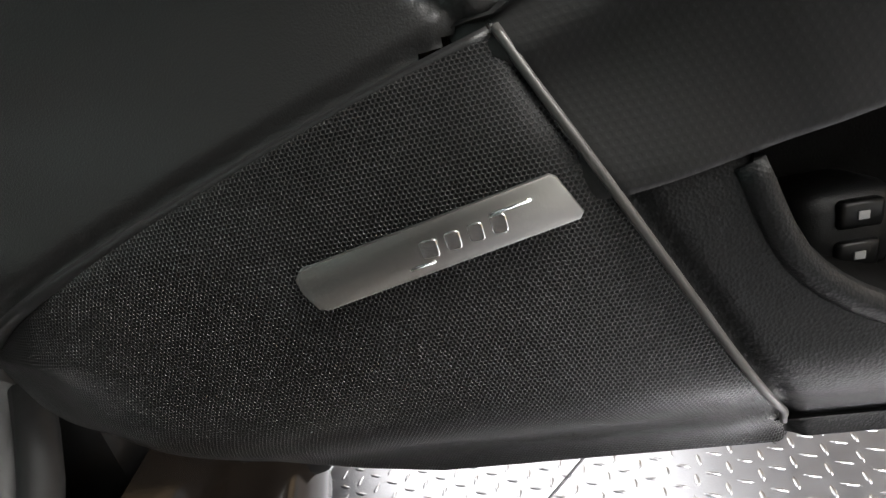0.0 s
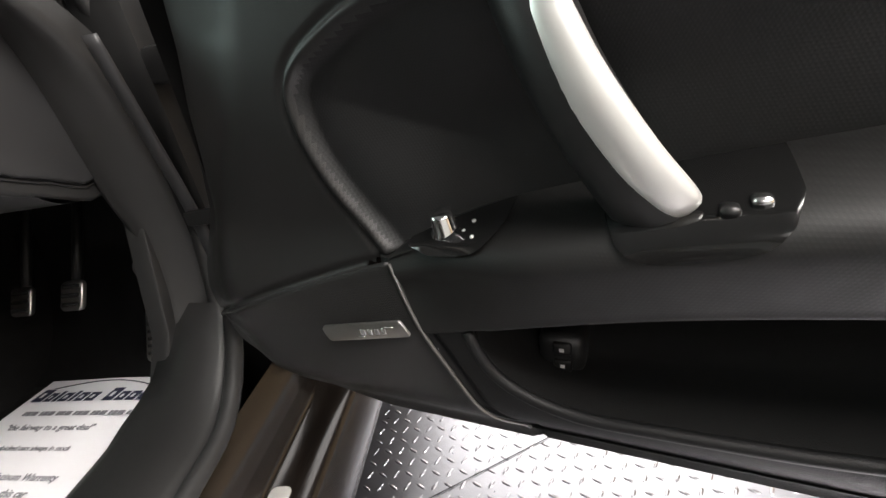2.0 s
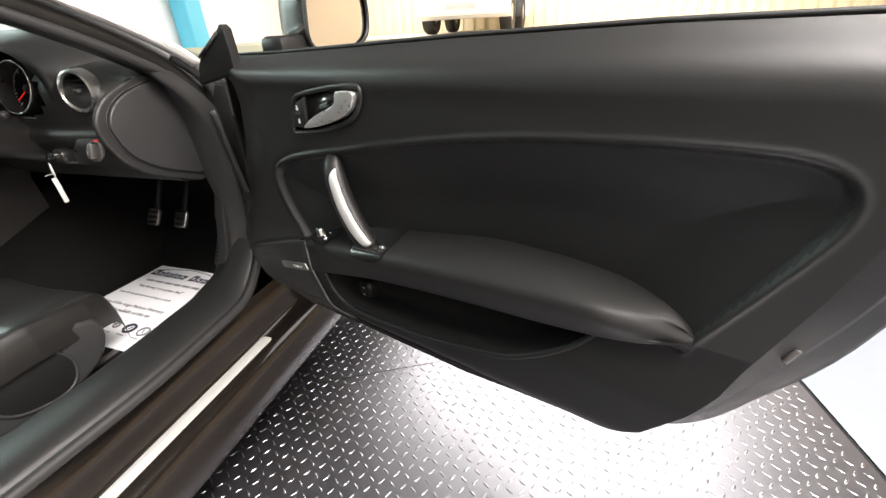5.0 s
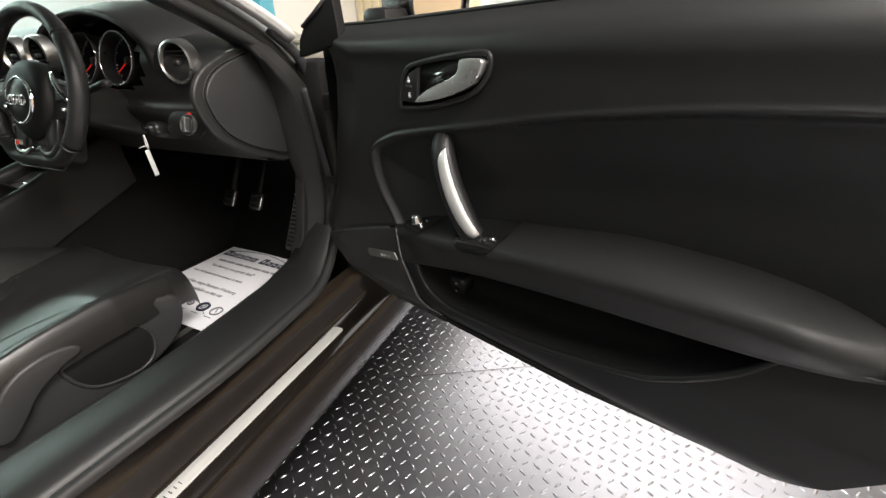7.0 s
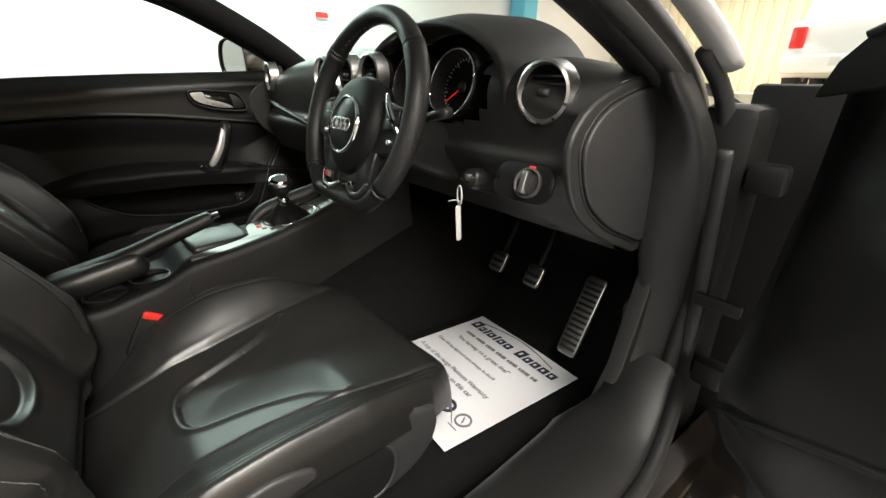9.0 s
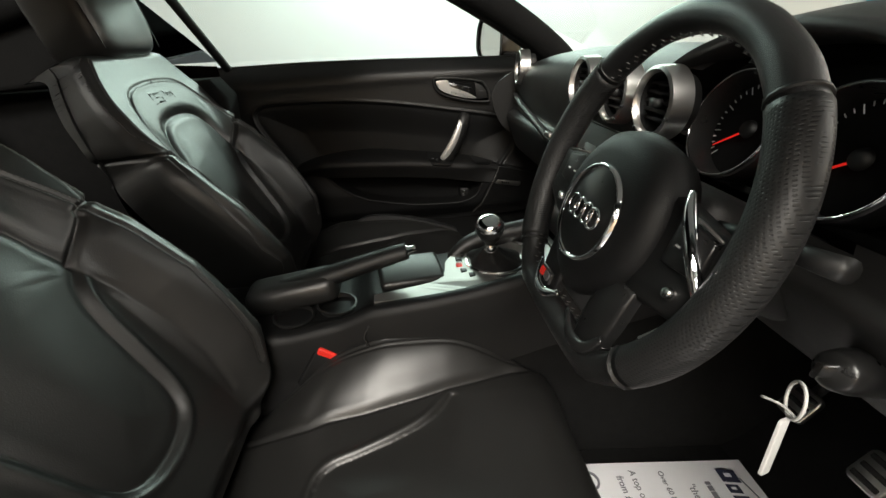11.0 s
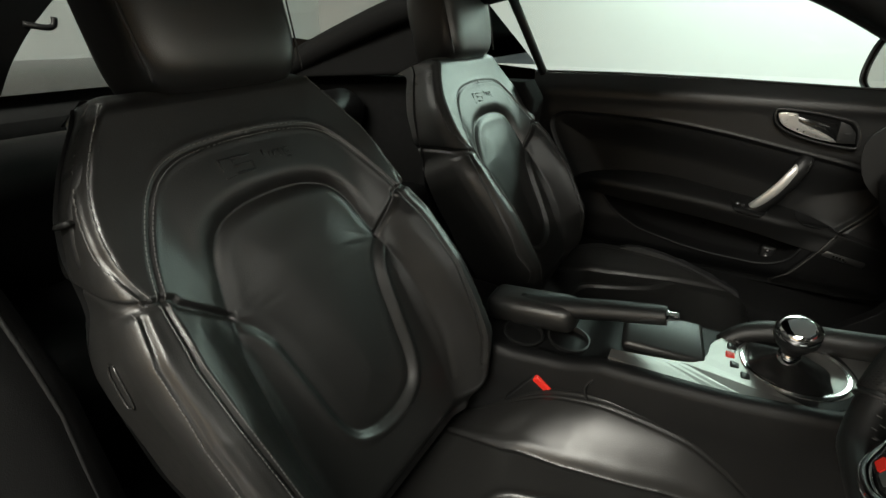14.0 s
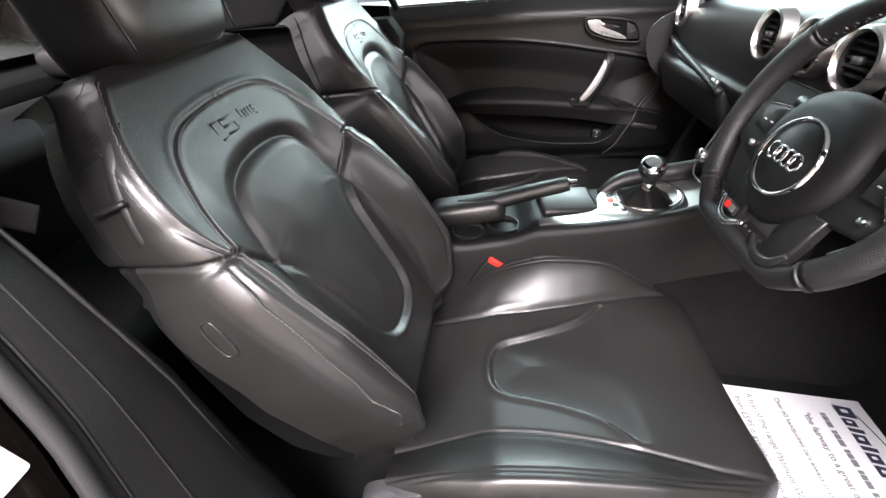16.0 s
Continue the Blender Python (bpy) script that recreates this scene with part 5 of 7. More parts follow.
grid("pillar_trim_lower", P, DASH, body, "dark grey pillar trim beside the footwell")
part("pillar_flange", tube(spline([(0.800, 1.150, 0.90), (0.800, 1.168, 0.80), (0.801, 1.190, 0.66), (0.801, 1.194, 0.54)], 16), 0.011, 8, flat=((0, 1, 0), 0.5)), GREY_PLASTIC, body, "grey flange beside the hinge pillar")
part("seal_front", tube(spline([(0.800, 1.10, 0.42), (0.790, 1.165, 0.50), (0.782, 1.205, 0.62), (0.775, 1.225, 0.80), (0.770, 1.20, 0.95), (0.750, 1.13, 1.03)], 26), 0.013, 8), RUBBER, body)
part("door_check", rbox(0.835, 1.175, 0.66, 0.07, 0.014, 0.022, 0.004), HARD, body, "black door check strap", auto=40)
for z in (0.52, 0.86):
    part("door_hinge", rbox(0.845, 1.205, z, 0.05, 0.035, 0.045, 0.008), HARD, body, "dark painted door hinge", auto=40)
# roof lining and roof skin
rr = side_rail(1, 0.0)
ysr = [r[1] for r in rr][::-1]
zsr = [r[2] for r in rr][::-1]
xsr = [r[0] for r in rr][::-1]
rows = []
for yv in np.linspace(0.52, -0.14, 18):
    zv, xv = np.interp(yv, ysr, zsr), np.interp(yv, ysr, xsr)
    rows.append([(xv * f, yv, zv + 0.05 * (1 - f * f)) for f in np.linspace(-1, 1, 15)])
grid("headliner", np.array(rows), CLOTH, body, "black cloth headliner")
grid("roof_skin", np.array(rows) + np.array([0, 0, 0.035]), PAINT, body, "gloss dark roof")
# windscreen, rear window, side glass
rows = []
for f in np.linspace(0, 1, 10):
    yv, zv = 1.55 - f * 1.03, 0.985 + f * 0.335
    w = np.interp(zv, [0.9, 1.065, 1.15, 1.225, 1.32], [0.72, 0.70, 0.66, 0.62, 0.57])
    rows.append([(w * g, yv - 0.12 * g * g * (1 - f), zv - 0.02 * g * g) for g in np.linspace(-1, 1, 12)])
wsc = grid("windscreen", np.array(rows), GLASS, body, "clear windscreen")
rows = [[(0.52 * g, -0.12 - 0.73 * f, 1.182 - 0.334 * f) for g in np.linspace(-1, 1, 8)] for f in np.linspace(0, 1, 8)]
rwin = grid("rear_window", np.array(rows), GLASS, body, "clear rear window")


def pane(name, pts, label):
    bm = bmesh.new()
    bm.faces.new([bm.verts.new(p) for p in pts])
    return part(name, bm, GLASS, body, label, smooth=False)


panes = [wsc, rwin,
         pane("side_window", [(-0.845, 1.06, 1.03), (-0.845, 0.10, 0.965), (-0.60, 0.02, 1.15), (-0.60, 0.45, 1.24), (-0.66, 0.80, 1.17)], "clear passenger side window"),
         pane("quarter_window", [(-0.84, 0.07, 0.965), (-0.78, -0.34, 0.935), (-0.60, -0.02, 1.13)], "small quarter window"),
         pane("quarter_window", [(0.735, -0.16, 0.955), (0.70, -0.42, 0.93), (0.60, -0.14, 1.12)], "small quarter window")]
for p in panes:
    p.visible_shadow = False
# pillars behind the doors and rear quarters
part("rear_post", tube([(-0.83, 0.10, 0.945), (-0.62, 0.035, 1.16)], 0.013, 8), RUBBER, body, "thin black window post")
for sx, y0 in ((-1, 0.06), (1, -0.12)):
    prof = [(y0 + 0.08, 0.30), (y0 + 0.08, 0.88), (y0 + 0.04, 0.93), (-0.9, 0.84), (-1.3, 0.80), (-1.3, 0.30)]
    part("rear_quarter_trim", prism(prof, 0.10, axes((sx * 0.70 - 0.05, 0, 0), (0, 1, 0), (0, 0, 1)), 0.02, 3), CARPET, body, "black rear quarter trim", auto=40)
    cp = [(-0.22, 0.92), (-0.95, 0.82), (-0.60, 0.985), (-0.25, 1.135), (-0.02, 1.18)]
    part("rear_pillar", prism(cp, 0.07, axes((sx * 0.585 - 0.035, 0, 0), (0, 1, 0), (0, 0, 1)), 0.015, 3), CLOTH, body, "black cloth rear pillar", auto=40)
part("load_bulkhead", rbox(0.0, -0.76, 0.52, 1.36, 0.05, 0.60, 0.01), CARPET, body, "black carpeted bulkhead", auto=40)
part("parcel_deck", rbox(0.0, -0.98, 0.80, 1.25, 0.5, 0.06, 0.02), CARPET, body, "black load cover", auto=40)
# driver's rear door post with its seals; it leans back as it rises
post = spline([(0.33, 0.36), (0.265, 0.43), (0.20, 0.53), (0.135, 0.66), (0.09, 0.76), (0.045, 0.86), (0.0, 0.95), (-0.04, 1.05)], 28)
XO = lambda z: float(np.interp(z, [0.36, 0.43, 0.60, 0.76, 0.90, 1.05], [0.81, 0.80, 0.725, 0.668, 0.638, 0.62]))
XI = lambda z: float(np.interp(z, [0.36, 0.50, 0.70, 0.90], [0.600, 0.565, 0.545, 0.555]))
low_post = [(p, q) for p, q in post if q < 0.925]
rows = [[(XI(q), p - 0.30, q), (XI(q), p - 0.08, q), (XI(q) + 0.006, p - 0.052, q), (XI(q) + 0.022, p - 0.036, q), (XI(q) + 0.05, p - 0.030, q), (XO(q) - 0.02, p - 0.028, q), (XO(q) - 0.004, p - 0.034, q), (XO(q), p - 0.05, q)] for p, q in low_post]
p, q = low_post[-1]
rows.append([(x, min(y, p - 0.05), q + 0.012) for x, y, z in rows[-1]])
rows.append([(x, p - 0.30, q + 0.016) for x, y, z in rows[-1]])
grid("post_trim", np.array(rows), SOFT_DARK, body, "dark grey door post trim")
part("post_seal", tube([(XO(q) + 0.010, p - 0.026, q) for p, q in post], 0.0095, 8), RUBBER, body)
for f, r in ((0.18, 0.0032), (0.62, 0.0014), (0.90, 0.0022)):
    part("post_trim_rib", tube([(XI(q) + (XO(q) - XI(q)) * f, p - 0.029 - 0.008 * (f < 0.3), q) for p, q in low_post[2:]], r, 6), HARD, body, "raised rib along the door post trim")
rows = [[(XO(q) + 0.004, p - 0.06, q), (XO(q) + 0.015, p - 0.046, q), (XO(q) + 0.05, p - 0.044, q), (0.875, p - 0.044, q), (0.890, p - 0.050, q), (0.898, p - 0.070, q), (0.900, p - 0.30, q)] for p, q in post]
grid("post_paint", np.array(rows), PAINT, body, "gloss dark painted door post")
upper = spline([(0.655, -0.08, 0.93), (0.625, -0.06, 1.02), (0.585, -0.03, 1.12), (0.55, 0.0, 1.22)], 16)
part("post_upper_trim", tube(upper, 0.085, 14, flat=((1, 0, 0), 0.35)), SOFT_DARK, body, "black upper post trim")
lm = axes((0.728, 0.036, 0.785), (1, 0, 0), (0, -0.42, 0.91))
lab = part("service_label", prism(arc_outline(0.060, 0.080, 0.004, 3), 0.0012, lm, 0), TAG, body, "white printed sticker", smooth=False)
for k in range(8):
    sub("label_bar", prism(arc_outline(0.046 - 0.012 * (k % 3), 0.0035, 0.0005, 1), 0.0006, lm @ Matrix.Translation((0.004 * (k % 2) - 0.004, 0.0085 * (k - 3.5), 0.0012)), 0), INK_GREY, lab, smooth=False)
# bonnet and wings ahead of the windscreen
taper = lambda yv: 1 - 0.16 * ((yv - 1.3) / 1.45) ** 2.5
rows = [[(x * taper(yv), yv, 0.97 - 0.16 * ((yv - 1.5) / 1.3) ** 2 - 0.10 * (abs(x) / 0.9) ** 3) for x in np.linspace(-0.90, 0.90, 17)] for yv in np.linspace(1.30, 2.75, 14)]
grid("bonnet", np.array(rows), PAINT, body, "gloss dark bonnet")
for sx in (1, -1):
    rows = [[(sx * (0.90 + 0.03 * math.sin(f * 3)) * taper(yv), yv, 0.87 - 0.16 * ((yv - 1.5) / 1.3) ** 2 - f * 0.55) for f in np.linspace(0, 1, 8)] for yv in np.linspace(1.30, 2.75, 12)]
    grid("front_wing", np.array(rows), PAINT, body, "gloss dark front wing")
for sx in (1, -1):
    rows = [[(sx * (0.80 + 0.10 * math.sin(f * 2.4)), yv, 0.955 - f * 0.75) for f in np.linspace(0, 1, 8)] for yv in np.linspace(0.0 if sx > 0 else 0.08, -1.9, 14)]
    grid("rear_wing" if sx > 0 else "flank", np.array(rows), PAINT, body, "gloss dark body side")
rows = [[(x, 2.75 + 0.07 * math.sin(f * 2.8) - 0.10 * (abs(x) / 0.76) ** 3, 0.822 - 0.10 * (abs(x) / 0.76) ** 3 - f * 0.60) for x in np.linspace(-0.76, 0.76, 13)] for f in np.linspace(0, 1, 8)]
grid("front_panel", np.array(rows), PAINT, body, "gloss dark front panel")
rows = [[(x, -0.84 - 1.06 * f, 0.862 - 0.06 * f + 0.03 * math.sin(f * 3.1) - 0.02 * (abs(x) / 0.8) ** 3) for x in np.linspace(-0.82, 0.82, 13)] for f in np.linspace(0, 1, 10)]
grid("boot_lid", np.array(rows), PAINT, body, "gloss dark boot lid")
rows = [[(x, -1.90 - 0.06 * math.sin(f * 2.9) + 0.12 * (abs(x) / 0.84) ** 3, 0.80 - 0.02 * (abs(x) / 0.84) ** 3 - f * 0.55) for x in np.linspace(-0.84, 0.84, 13)] for f in np.linspace(0, 1, 8)]
grid("rear_panel", np.array(rows), PAINT, body, "gloss dark rear panel")
# road wheels
for sx in (1, -1):
    for y in (1.95, -0.85):
        wm = Matrix.Translation((sx * 0.80, y, 0.32)) @ pose(0, 0, 0, 0, 90, 0)
        rw = part("wheel", lathe([(0.20, 0.10), (0.29, 0.115), (0.32, 0.09), (0.32, -0.09), (0.29, -0.115), (0.20, -0.10)], wm, 40), RUBBER, body, "black tyre", auto=50)
        sub("rim", lathe([(0.0001, 0.07), (0.05, 0.085), (0.19, 0.075), (0.205, 0.10), (0.205, -0.10), (0.0001, -0.08)], wm, 32), SATIN, rw)
# hoop of the hatch opening with its coat hook
hoop = spline([(0.440, 0.918), (0.409, 0.956), (0.384, 0.995), (0.352, 1.035), (0.324, 1.064), (0.292, 1.093), (0.255, 1.118)], 24) + [(0.255, 1.19), (0.56, 1.17), (0.62, 1.10), (0.64, 0.90)]
part("hatch_hoop_trim", prism(hoop, 0.05, axes((0, -0.30, 0), (1, 0, 0), (0, 0, 1)), 0.010, 3), CLOTH, body, "black cloth trim of the hatch opening", auto=50)
hook = spline([(0.352, -0.298, 1.050), (0.338, -0.290, 1.047), (0.326, -0.288, 1.046), (0.319, -0.288, 1.050), (0.316, -0.288, 1.060)], 12)
part("coat_hook", tube(hook, 0.0042, 8), HARD, body, "black coat hook")
# rear bench, seen between the seats
rb = thing("rear_bench", -0.05, -0.35, 0.3, "black leather rear bench", "car seat")
part("bench_back", rbox(-0.0, -0.60, 0.62, 1.28, 0.15, 0.44, 0.06, 4, pose(0, 0, 0, -22)), SOFT_DARK, rb, auto=60)
part("bench_cushion", rbox(-0.0, -0.36, 0.46, 1.24, 0.42, 0.16, 0.05, 4, pose(0, 0, 0, 6)), SOFT_DARK, rb, auto=60)
for x in (-0.34,):
    part("bench_headrest", rbox(x, -0.70, 0.86, 0.24, 0.10, 0.08, 0.035, 4), LEATHER, rb, auto=60)


def door_mirror(name, m, label):
    t = new(name)
    t.matrix_basis = m
    tagged(t, label, "door mirror", "door mirrors")
    return t


def mirror_parts(t, s):
    """Local: x outwards, y rearwards (towards the glass), z up; s mirrors x."""
    o = [(x * s, z) for x, z in spline([(-0.085, -0.058), (-0.095, 0.0), (-0.075, 0.058), (0.0, 0.078), (0.085, 0.068), (0.112, 0.02), (0.098, -0.045), (0.02, -0.068)], 40, True)]
    rings = []
    for f, sc in ((0.0, 1.0), (0.02, 1.06), (-0.03, 1.04), (-0.07, 0.82), (-0.095, 0.45), (-0.10, 0.05)):
        rings.append([(x * sc, f, z * sc) for x, z in o])
    grid("mirror_housing", np.array(rings[1:]), PAINT, t, "gloss dark mirror housing", wrap=True)
    part("mirror_rim", tube([(x * 1.05, 0.020, z * 1.05) for x, z in o], 0.004, 6, True), HARD, t)
    bm = bmesh.new()
    bm.faces.new([bm.verts.new((x * 0.98, 0.014, z * 0.98)) for x, z in o])
    part("mirror_pane", bm, MIRROR, t, "mirror glass", smooth=False)
    part("mirror_foot", rbox(-s * 0.12, -0.02, -0.055, 0.10, 0.06, 0.04, 0.012), HARD, t, "black mirror foot", auto=40)


# the driver's mirror swings with the open door
dm = door_mirror("driver_mirror", DOOR_POSE @ pose(0.120, 0.300, 1.100, 0, 0, -80) @ Matrix.Scale(1.12, 4), "gloss dark door mirror on the open door")
mirror_parts(dm, -1)
pm = door_mirror("passenger_mirror", pose(-1.04, 1.00, 1.05, 0, 0, 180 + 12), "gloss dark door mirror outside the passenger window")
mirror_parts(pm, 1)
# ---------------------------------------------------------------- dashboard
DIAL = mat("matt_black_dial", (0.006, 0.006, 0.006), 0.8, 0, 0.1, 20, spec=0.08)
dash = thing("dashboard", 0.0, 1.2, 0.7, "black soft dashboard with round aluminium-ringed air vents", "dashboard")
TOPZ = lambda x: 1.064 - 0.066 * (abs(x) / 0.68) ** 2.2


def dash_profile(x):
    z = TOPZ(x)
    e = 0.022 * (abs(x) / 0.68) ** 4
    return spline([(1.52, z - 0.045), (1.35, z - 0.01), (1.15, z + 0.002), (1.05, z - 0.006), (0.995 + e, z - 0.024), (0.972 + e, z - 0.055), (0.975 + e, 0.930), (0.985 + e, 0.885), (0.975 + e, 0.868), (0.985 + e, 0.845),
                   (1.03 + e, 0.79), (1.09, 0.735), (1.16, 0.712), (1.40, 0.705)], 64)


xs = np.linspace(-0.69, 0.69, 70)
D = np.array([[(x, yv, zv) for yv, zv in dash_profile(x)] for x in xs])
mid = 0.25 * (D[:-1, :-1] + D[1:, :-1] + D[:-1, 1:] + D[1:, 1:])
opening = (((mid[..., 0] - 0.302) / 0.188) ** 2 + ((mid[..., 2] - 0.955) / np.where(mid[..., 2] > 0.955, 0.12, 0.055)) ** 2 < 1) & (mid[..., 1] < 1.12)
grid("dash_body", D, DASH, dash, "dark grey grained dash body", keep=~opening)
cap = spline([(0.928, 0.885), (0.936, 0.928), (0.978, 0.965), (1.05, 0.988), (1.12, 1.000), (1.17, 0.990), (1.195, 0.90), (1.19, 0.78), (1.165, 0.712), (1.10, 0.732), (1.03, 0.762), (0.960, 0.815)], 48, True)
for sx in (1, -1):
    m = axes((sx * 0.688, 1.09, 0.885), (0, sx * 1, 0), (0, 0, 1))
    pts = [((p - 1.09) * sx, q - 0.885) for p, q in cap]
    part("dash_end", prism(pts, 0.010, m, 0.006, 3), DASH, dash, "dark grey dash end", auto=50)
    inner = [(p * 0.86 + 0.004 * sx, q * 0.86) for p, q in pts]
    part("end_cover", prism(inner, 0.006, m @ Matrix.Translation((0, 0, 0.0112)), 0.004, 3), GREY_SOFT, dash, "grey end cover", auto=50)
    ringp = [m @ Vector((p * 1.03, q * 1.03, 0.0105)) for p, q in inner]
    part("cover_groove", tube(ringp, 0.0022, 5, True), RUBBER, dash)


def vent(x, y, z, r, yaw=0.0, pitch=0.0):
    m = Matrix.Translation((x, y, z)) @ pose(0, 0, 0, 90 + pitch, 0, yaw)
    v = part("vent_ring", lathe([(r * 0.80, -0.012), (r * 0.82, 0.012), (r * 0.88, 0.017), (r * 0.97, 0.015), (r * 1.0, 0.006), (r * 1.02, -0.012)], m, 40), ALU, dash, "brushed aluminium vent ring", auto=50)
    sub("vent_throat", lathe([(r * 0.81, 0.008), (r * 0.78, -0.03), (0.0001, -0.032)], m, 32), HARD, v)
    for k in (-2, -1, 0, 1, 2):
        w = 2 * r * 0.78 * math.sqrt(max(0.02, 1 - (k * 0.29) ** 2))
        sub("vent_slat", _slat(m, w, k * r * 0.24), HARD, v)
    sub("vent_knob", _slat(m, r * 0.34, 0.0, 0.010, 0.010, 0.008), GREY_PLASTIC, v)
    for k in range(5):
        a = radians(200 + 35 * k)
        sub("ring_notch", rbox(*(m @ Vector((r * 0.94 * math.cos(a), r * 0.94 * math.sin(a), 0.016))), 0.006, 0.004, 0.004, 0.001, 1), HARD, v)


def _slat(m, w, off, t=0.004, d=0.020, z=-0.008):
    bm = bmesh.new()
    bmesh.ops.create_cube(bm, size=1, matrix=m @ Matrix.Translation((0, off, z)) @ Matrix.Diagonal((w, t, d, 1)))
    return bm


for x, y, z, yaw in ((0.596, 0.998, 0.974, 6), (-0.600, 0.990, 0.990, -6), (-0.092, 0.962, 0.995, 0), (0.034, 0.962, 0.995, 0), (0.147, 0.962, 0.995, 0)):
    vent(x, y, z - 0.003, 0.047, yaw)
# instrument hood with two dials
WX = 0.294
rows = []
for yv, sc, dz in ((1.16, 1.12, 0.004), (1.06, 1.07, 0.006), (0.99, 1.0, 0.0), (0.972, 0.97, -0.004), (0.985, 0.93, -0.006), (1.05, 0.90, -0.008)):
    rows.append([(WX + 0.012 + 0.228 * sc * math.cos(a), yv, 0.955 + dz + 0.135 * sc * max(0.0, math.sin(a)) ** 0.85) for a in np.linspace(0, math.pi, 40)])
grid("instrument_hood", np.array(rows), SOFT, dash, "dark instrument hood")
part("instrument_panel", prism([(0.19 * math.cos(a), 0.125 * max(0, math.sin(a)) - (0.06 if math.sin(a) < 0 else 0)) for a in np.linspace(0, 2 * math.pi, 48, endpoint=False)], 0.004, axes((WX, 1.062, 0.955), (1, 0, 0), (0, 0.25, 1)), 0), GLOSS, dash, "black instrument panel", auto=40)
for sx in (-1, 1):
    m = axes((WX + sx * 0.069, 1.036, 0.972), (1, 0, 0), (0, 0.25, 1))
    r = 0.062
    tubeo = part("dial_tube", lathe([(r * 1.02, -0.008), (r * 1.05, 0.030), (r * 0.98, 0.034), (r * 0.95, 0.028), (r * 0.93, -0.006)], m, 44), GLOSS_SOFT, dash, "black dial tube", auto=50)
    sub("dial_ring", tube([m @ Vector((r * 1.0 * math.cos(a), r * 1.0 * math.sin(a), 0.034)) for a in np.linspace(0, 2 * math.pi, 44, endpoint=False)], 0.0018, 6, True), CHROME, tubeo, "thin chrome ring")
    sub("dial_face", lathe([(0.0001, 0.0), (r * 0.93, 0.0)], m, 40), DIAL, tubeo)
    for k in range(33):
        a = radians(225 - 270 * k / 32)
        big = k % 4 == 0
        mm = m @ pose(r * (0.82 if big else 0.86) * math.cos(a), r * (0.82 if big else 0.86) * math.sin(a), 0.0012, 0, 0, math.degrees(a))
        sub("dial_mark", prism(arc_outline(0.010 if big else 0.005, 0.0012, 0.0003, 1), 0.0003, mm), WHITE_MARK, tubeo, smooth=False)
    a = radians(215)
    mm = m @ pose(r * 0.40 * math.cos(a), r * 0.40 * math.sin(a), 0.004, 0, 0, math.degrees(a))
    sub("dial_needle", prism([(-0.025, -0.0016), (0.026, -0.0006), (0.026, 0.0006), (-0.025, 0.0016)], 0.001, mm), NEEDLE, tubeo, "red dial needle", smooth=False)
    sub("dial_hub", lathe([(0.0001, 0.009), (0.009, 0.009), (0.011, 0.004)], m, 20), HARD, tubeo)
part("driver_display", prism(arc_outline(0.030, 0.010, 0.002, 2), 0.001, axes((WX, 1.036, 0.925), (1, 0, 0), (0, 0.25, 1)), 0), DISPLAY, dash, "small red-lit display")
# light switch, trim strip on the passenger side, centre stack
ls = Matrix.Translation((0.583, 0.978, 0.834)) @ pose(0, 0, 0, 90 - 20, 0, 4)
sw = part("light_switch_plate", prism(arc_outline(0.115, 0.062, 0.026, 5), 0.004, ls, 0.002), GLOSS_SOFT, dash, "black light switch plate", auto=40)
sub("light_switch_ring", lathe([(0.0245, 0.004), (0.0245, 0.010), (0.022, 0.011), (0.020, 0.006)], ls @ Matrix.Translation((0.012, 0, 0)), 30), SATIN_DARK, sw)
sub("light_switch_grip", prism(arc_outline(0.012, 0.036, 0.005, 3), 0.018, ls @ Matrix.Translation((0.012, 0, 0.004)), 0.003), SATIN, sw, auto=40)
sub("switch_mark", prism(arc_outline(0.012, 0.004, 0.001, 1), 0.001, ls @ Matrix.Translation((0.012, 0.026, 0.0042))), NEEDLE, sw)
part("glovebox_strip", tube(spline([(-0.66, 0.995, 0.905), (-0.55, 0.980, 0.893), (-0.40, 0.974, 0.875), (-0.22, 0.968, 0.852)], 20), 0.010, 8, flat=((0, 0, 1), 0.8)), GREY_SOFT, dash, "grey trim ledge over the glovebox")
part("glovebox_lid", rbox(-0.44, 1.010, 0.805, 0.44, 0.05, 0.13, 0.02, 3, pose(0, 0, 0, 24)), SOFT, dash, "dark glovebox lid", auto=50)
part("glovebox_catch", rbox(-0.23, 0.955, 0.872, 0.03, 0.012, 0.014, 0.004), SATIN, dash, auto=50)
stack = part("radio_panel", prism(arc_outline(0.25, 0.235, 0.03, 5), 0.05, axes((0.02, 0.995, 0.818), (1, 0, 0), (0, 0.30, 1)), 0.010, 3), HARD, dash, "black centre stack with radio and climate keys", auto=50)
sm = axes((0.02, 0.937, 0.80), (1, 0, 0), (0, 0.30, 1))
sub("stack_screen", prism(arc_outline(0.15, 0.05, 0.004, 2), 0.002, sm @ Matrix.Translation((0, 0.075, 0.002)), 0.0005), GLOSS, stack)
sub("stack_display", prism(arc_outline(0.060, 0.024, 0.003, 2), 0.001, sm @ Matrix.Translation((0.03, 0.078, 0.0042))), DISPLAY, stack, "red-lit radio display")
for k in range(10):
    sub("stack_key", prism(arc_outline(0.022, 0.011, 0.002, 2), 0.004, sm @ Matrix.Translation((-0.105 + 0.052 * (k % 5), 0.030 - 0.022 * (k // 5), 0.002)), 0.001), GLOSS_SOFT, stack)
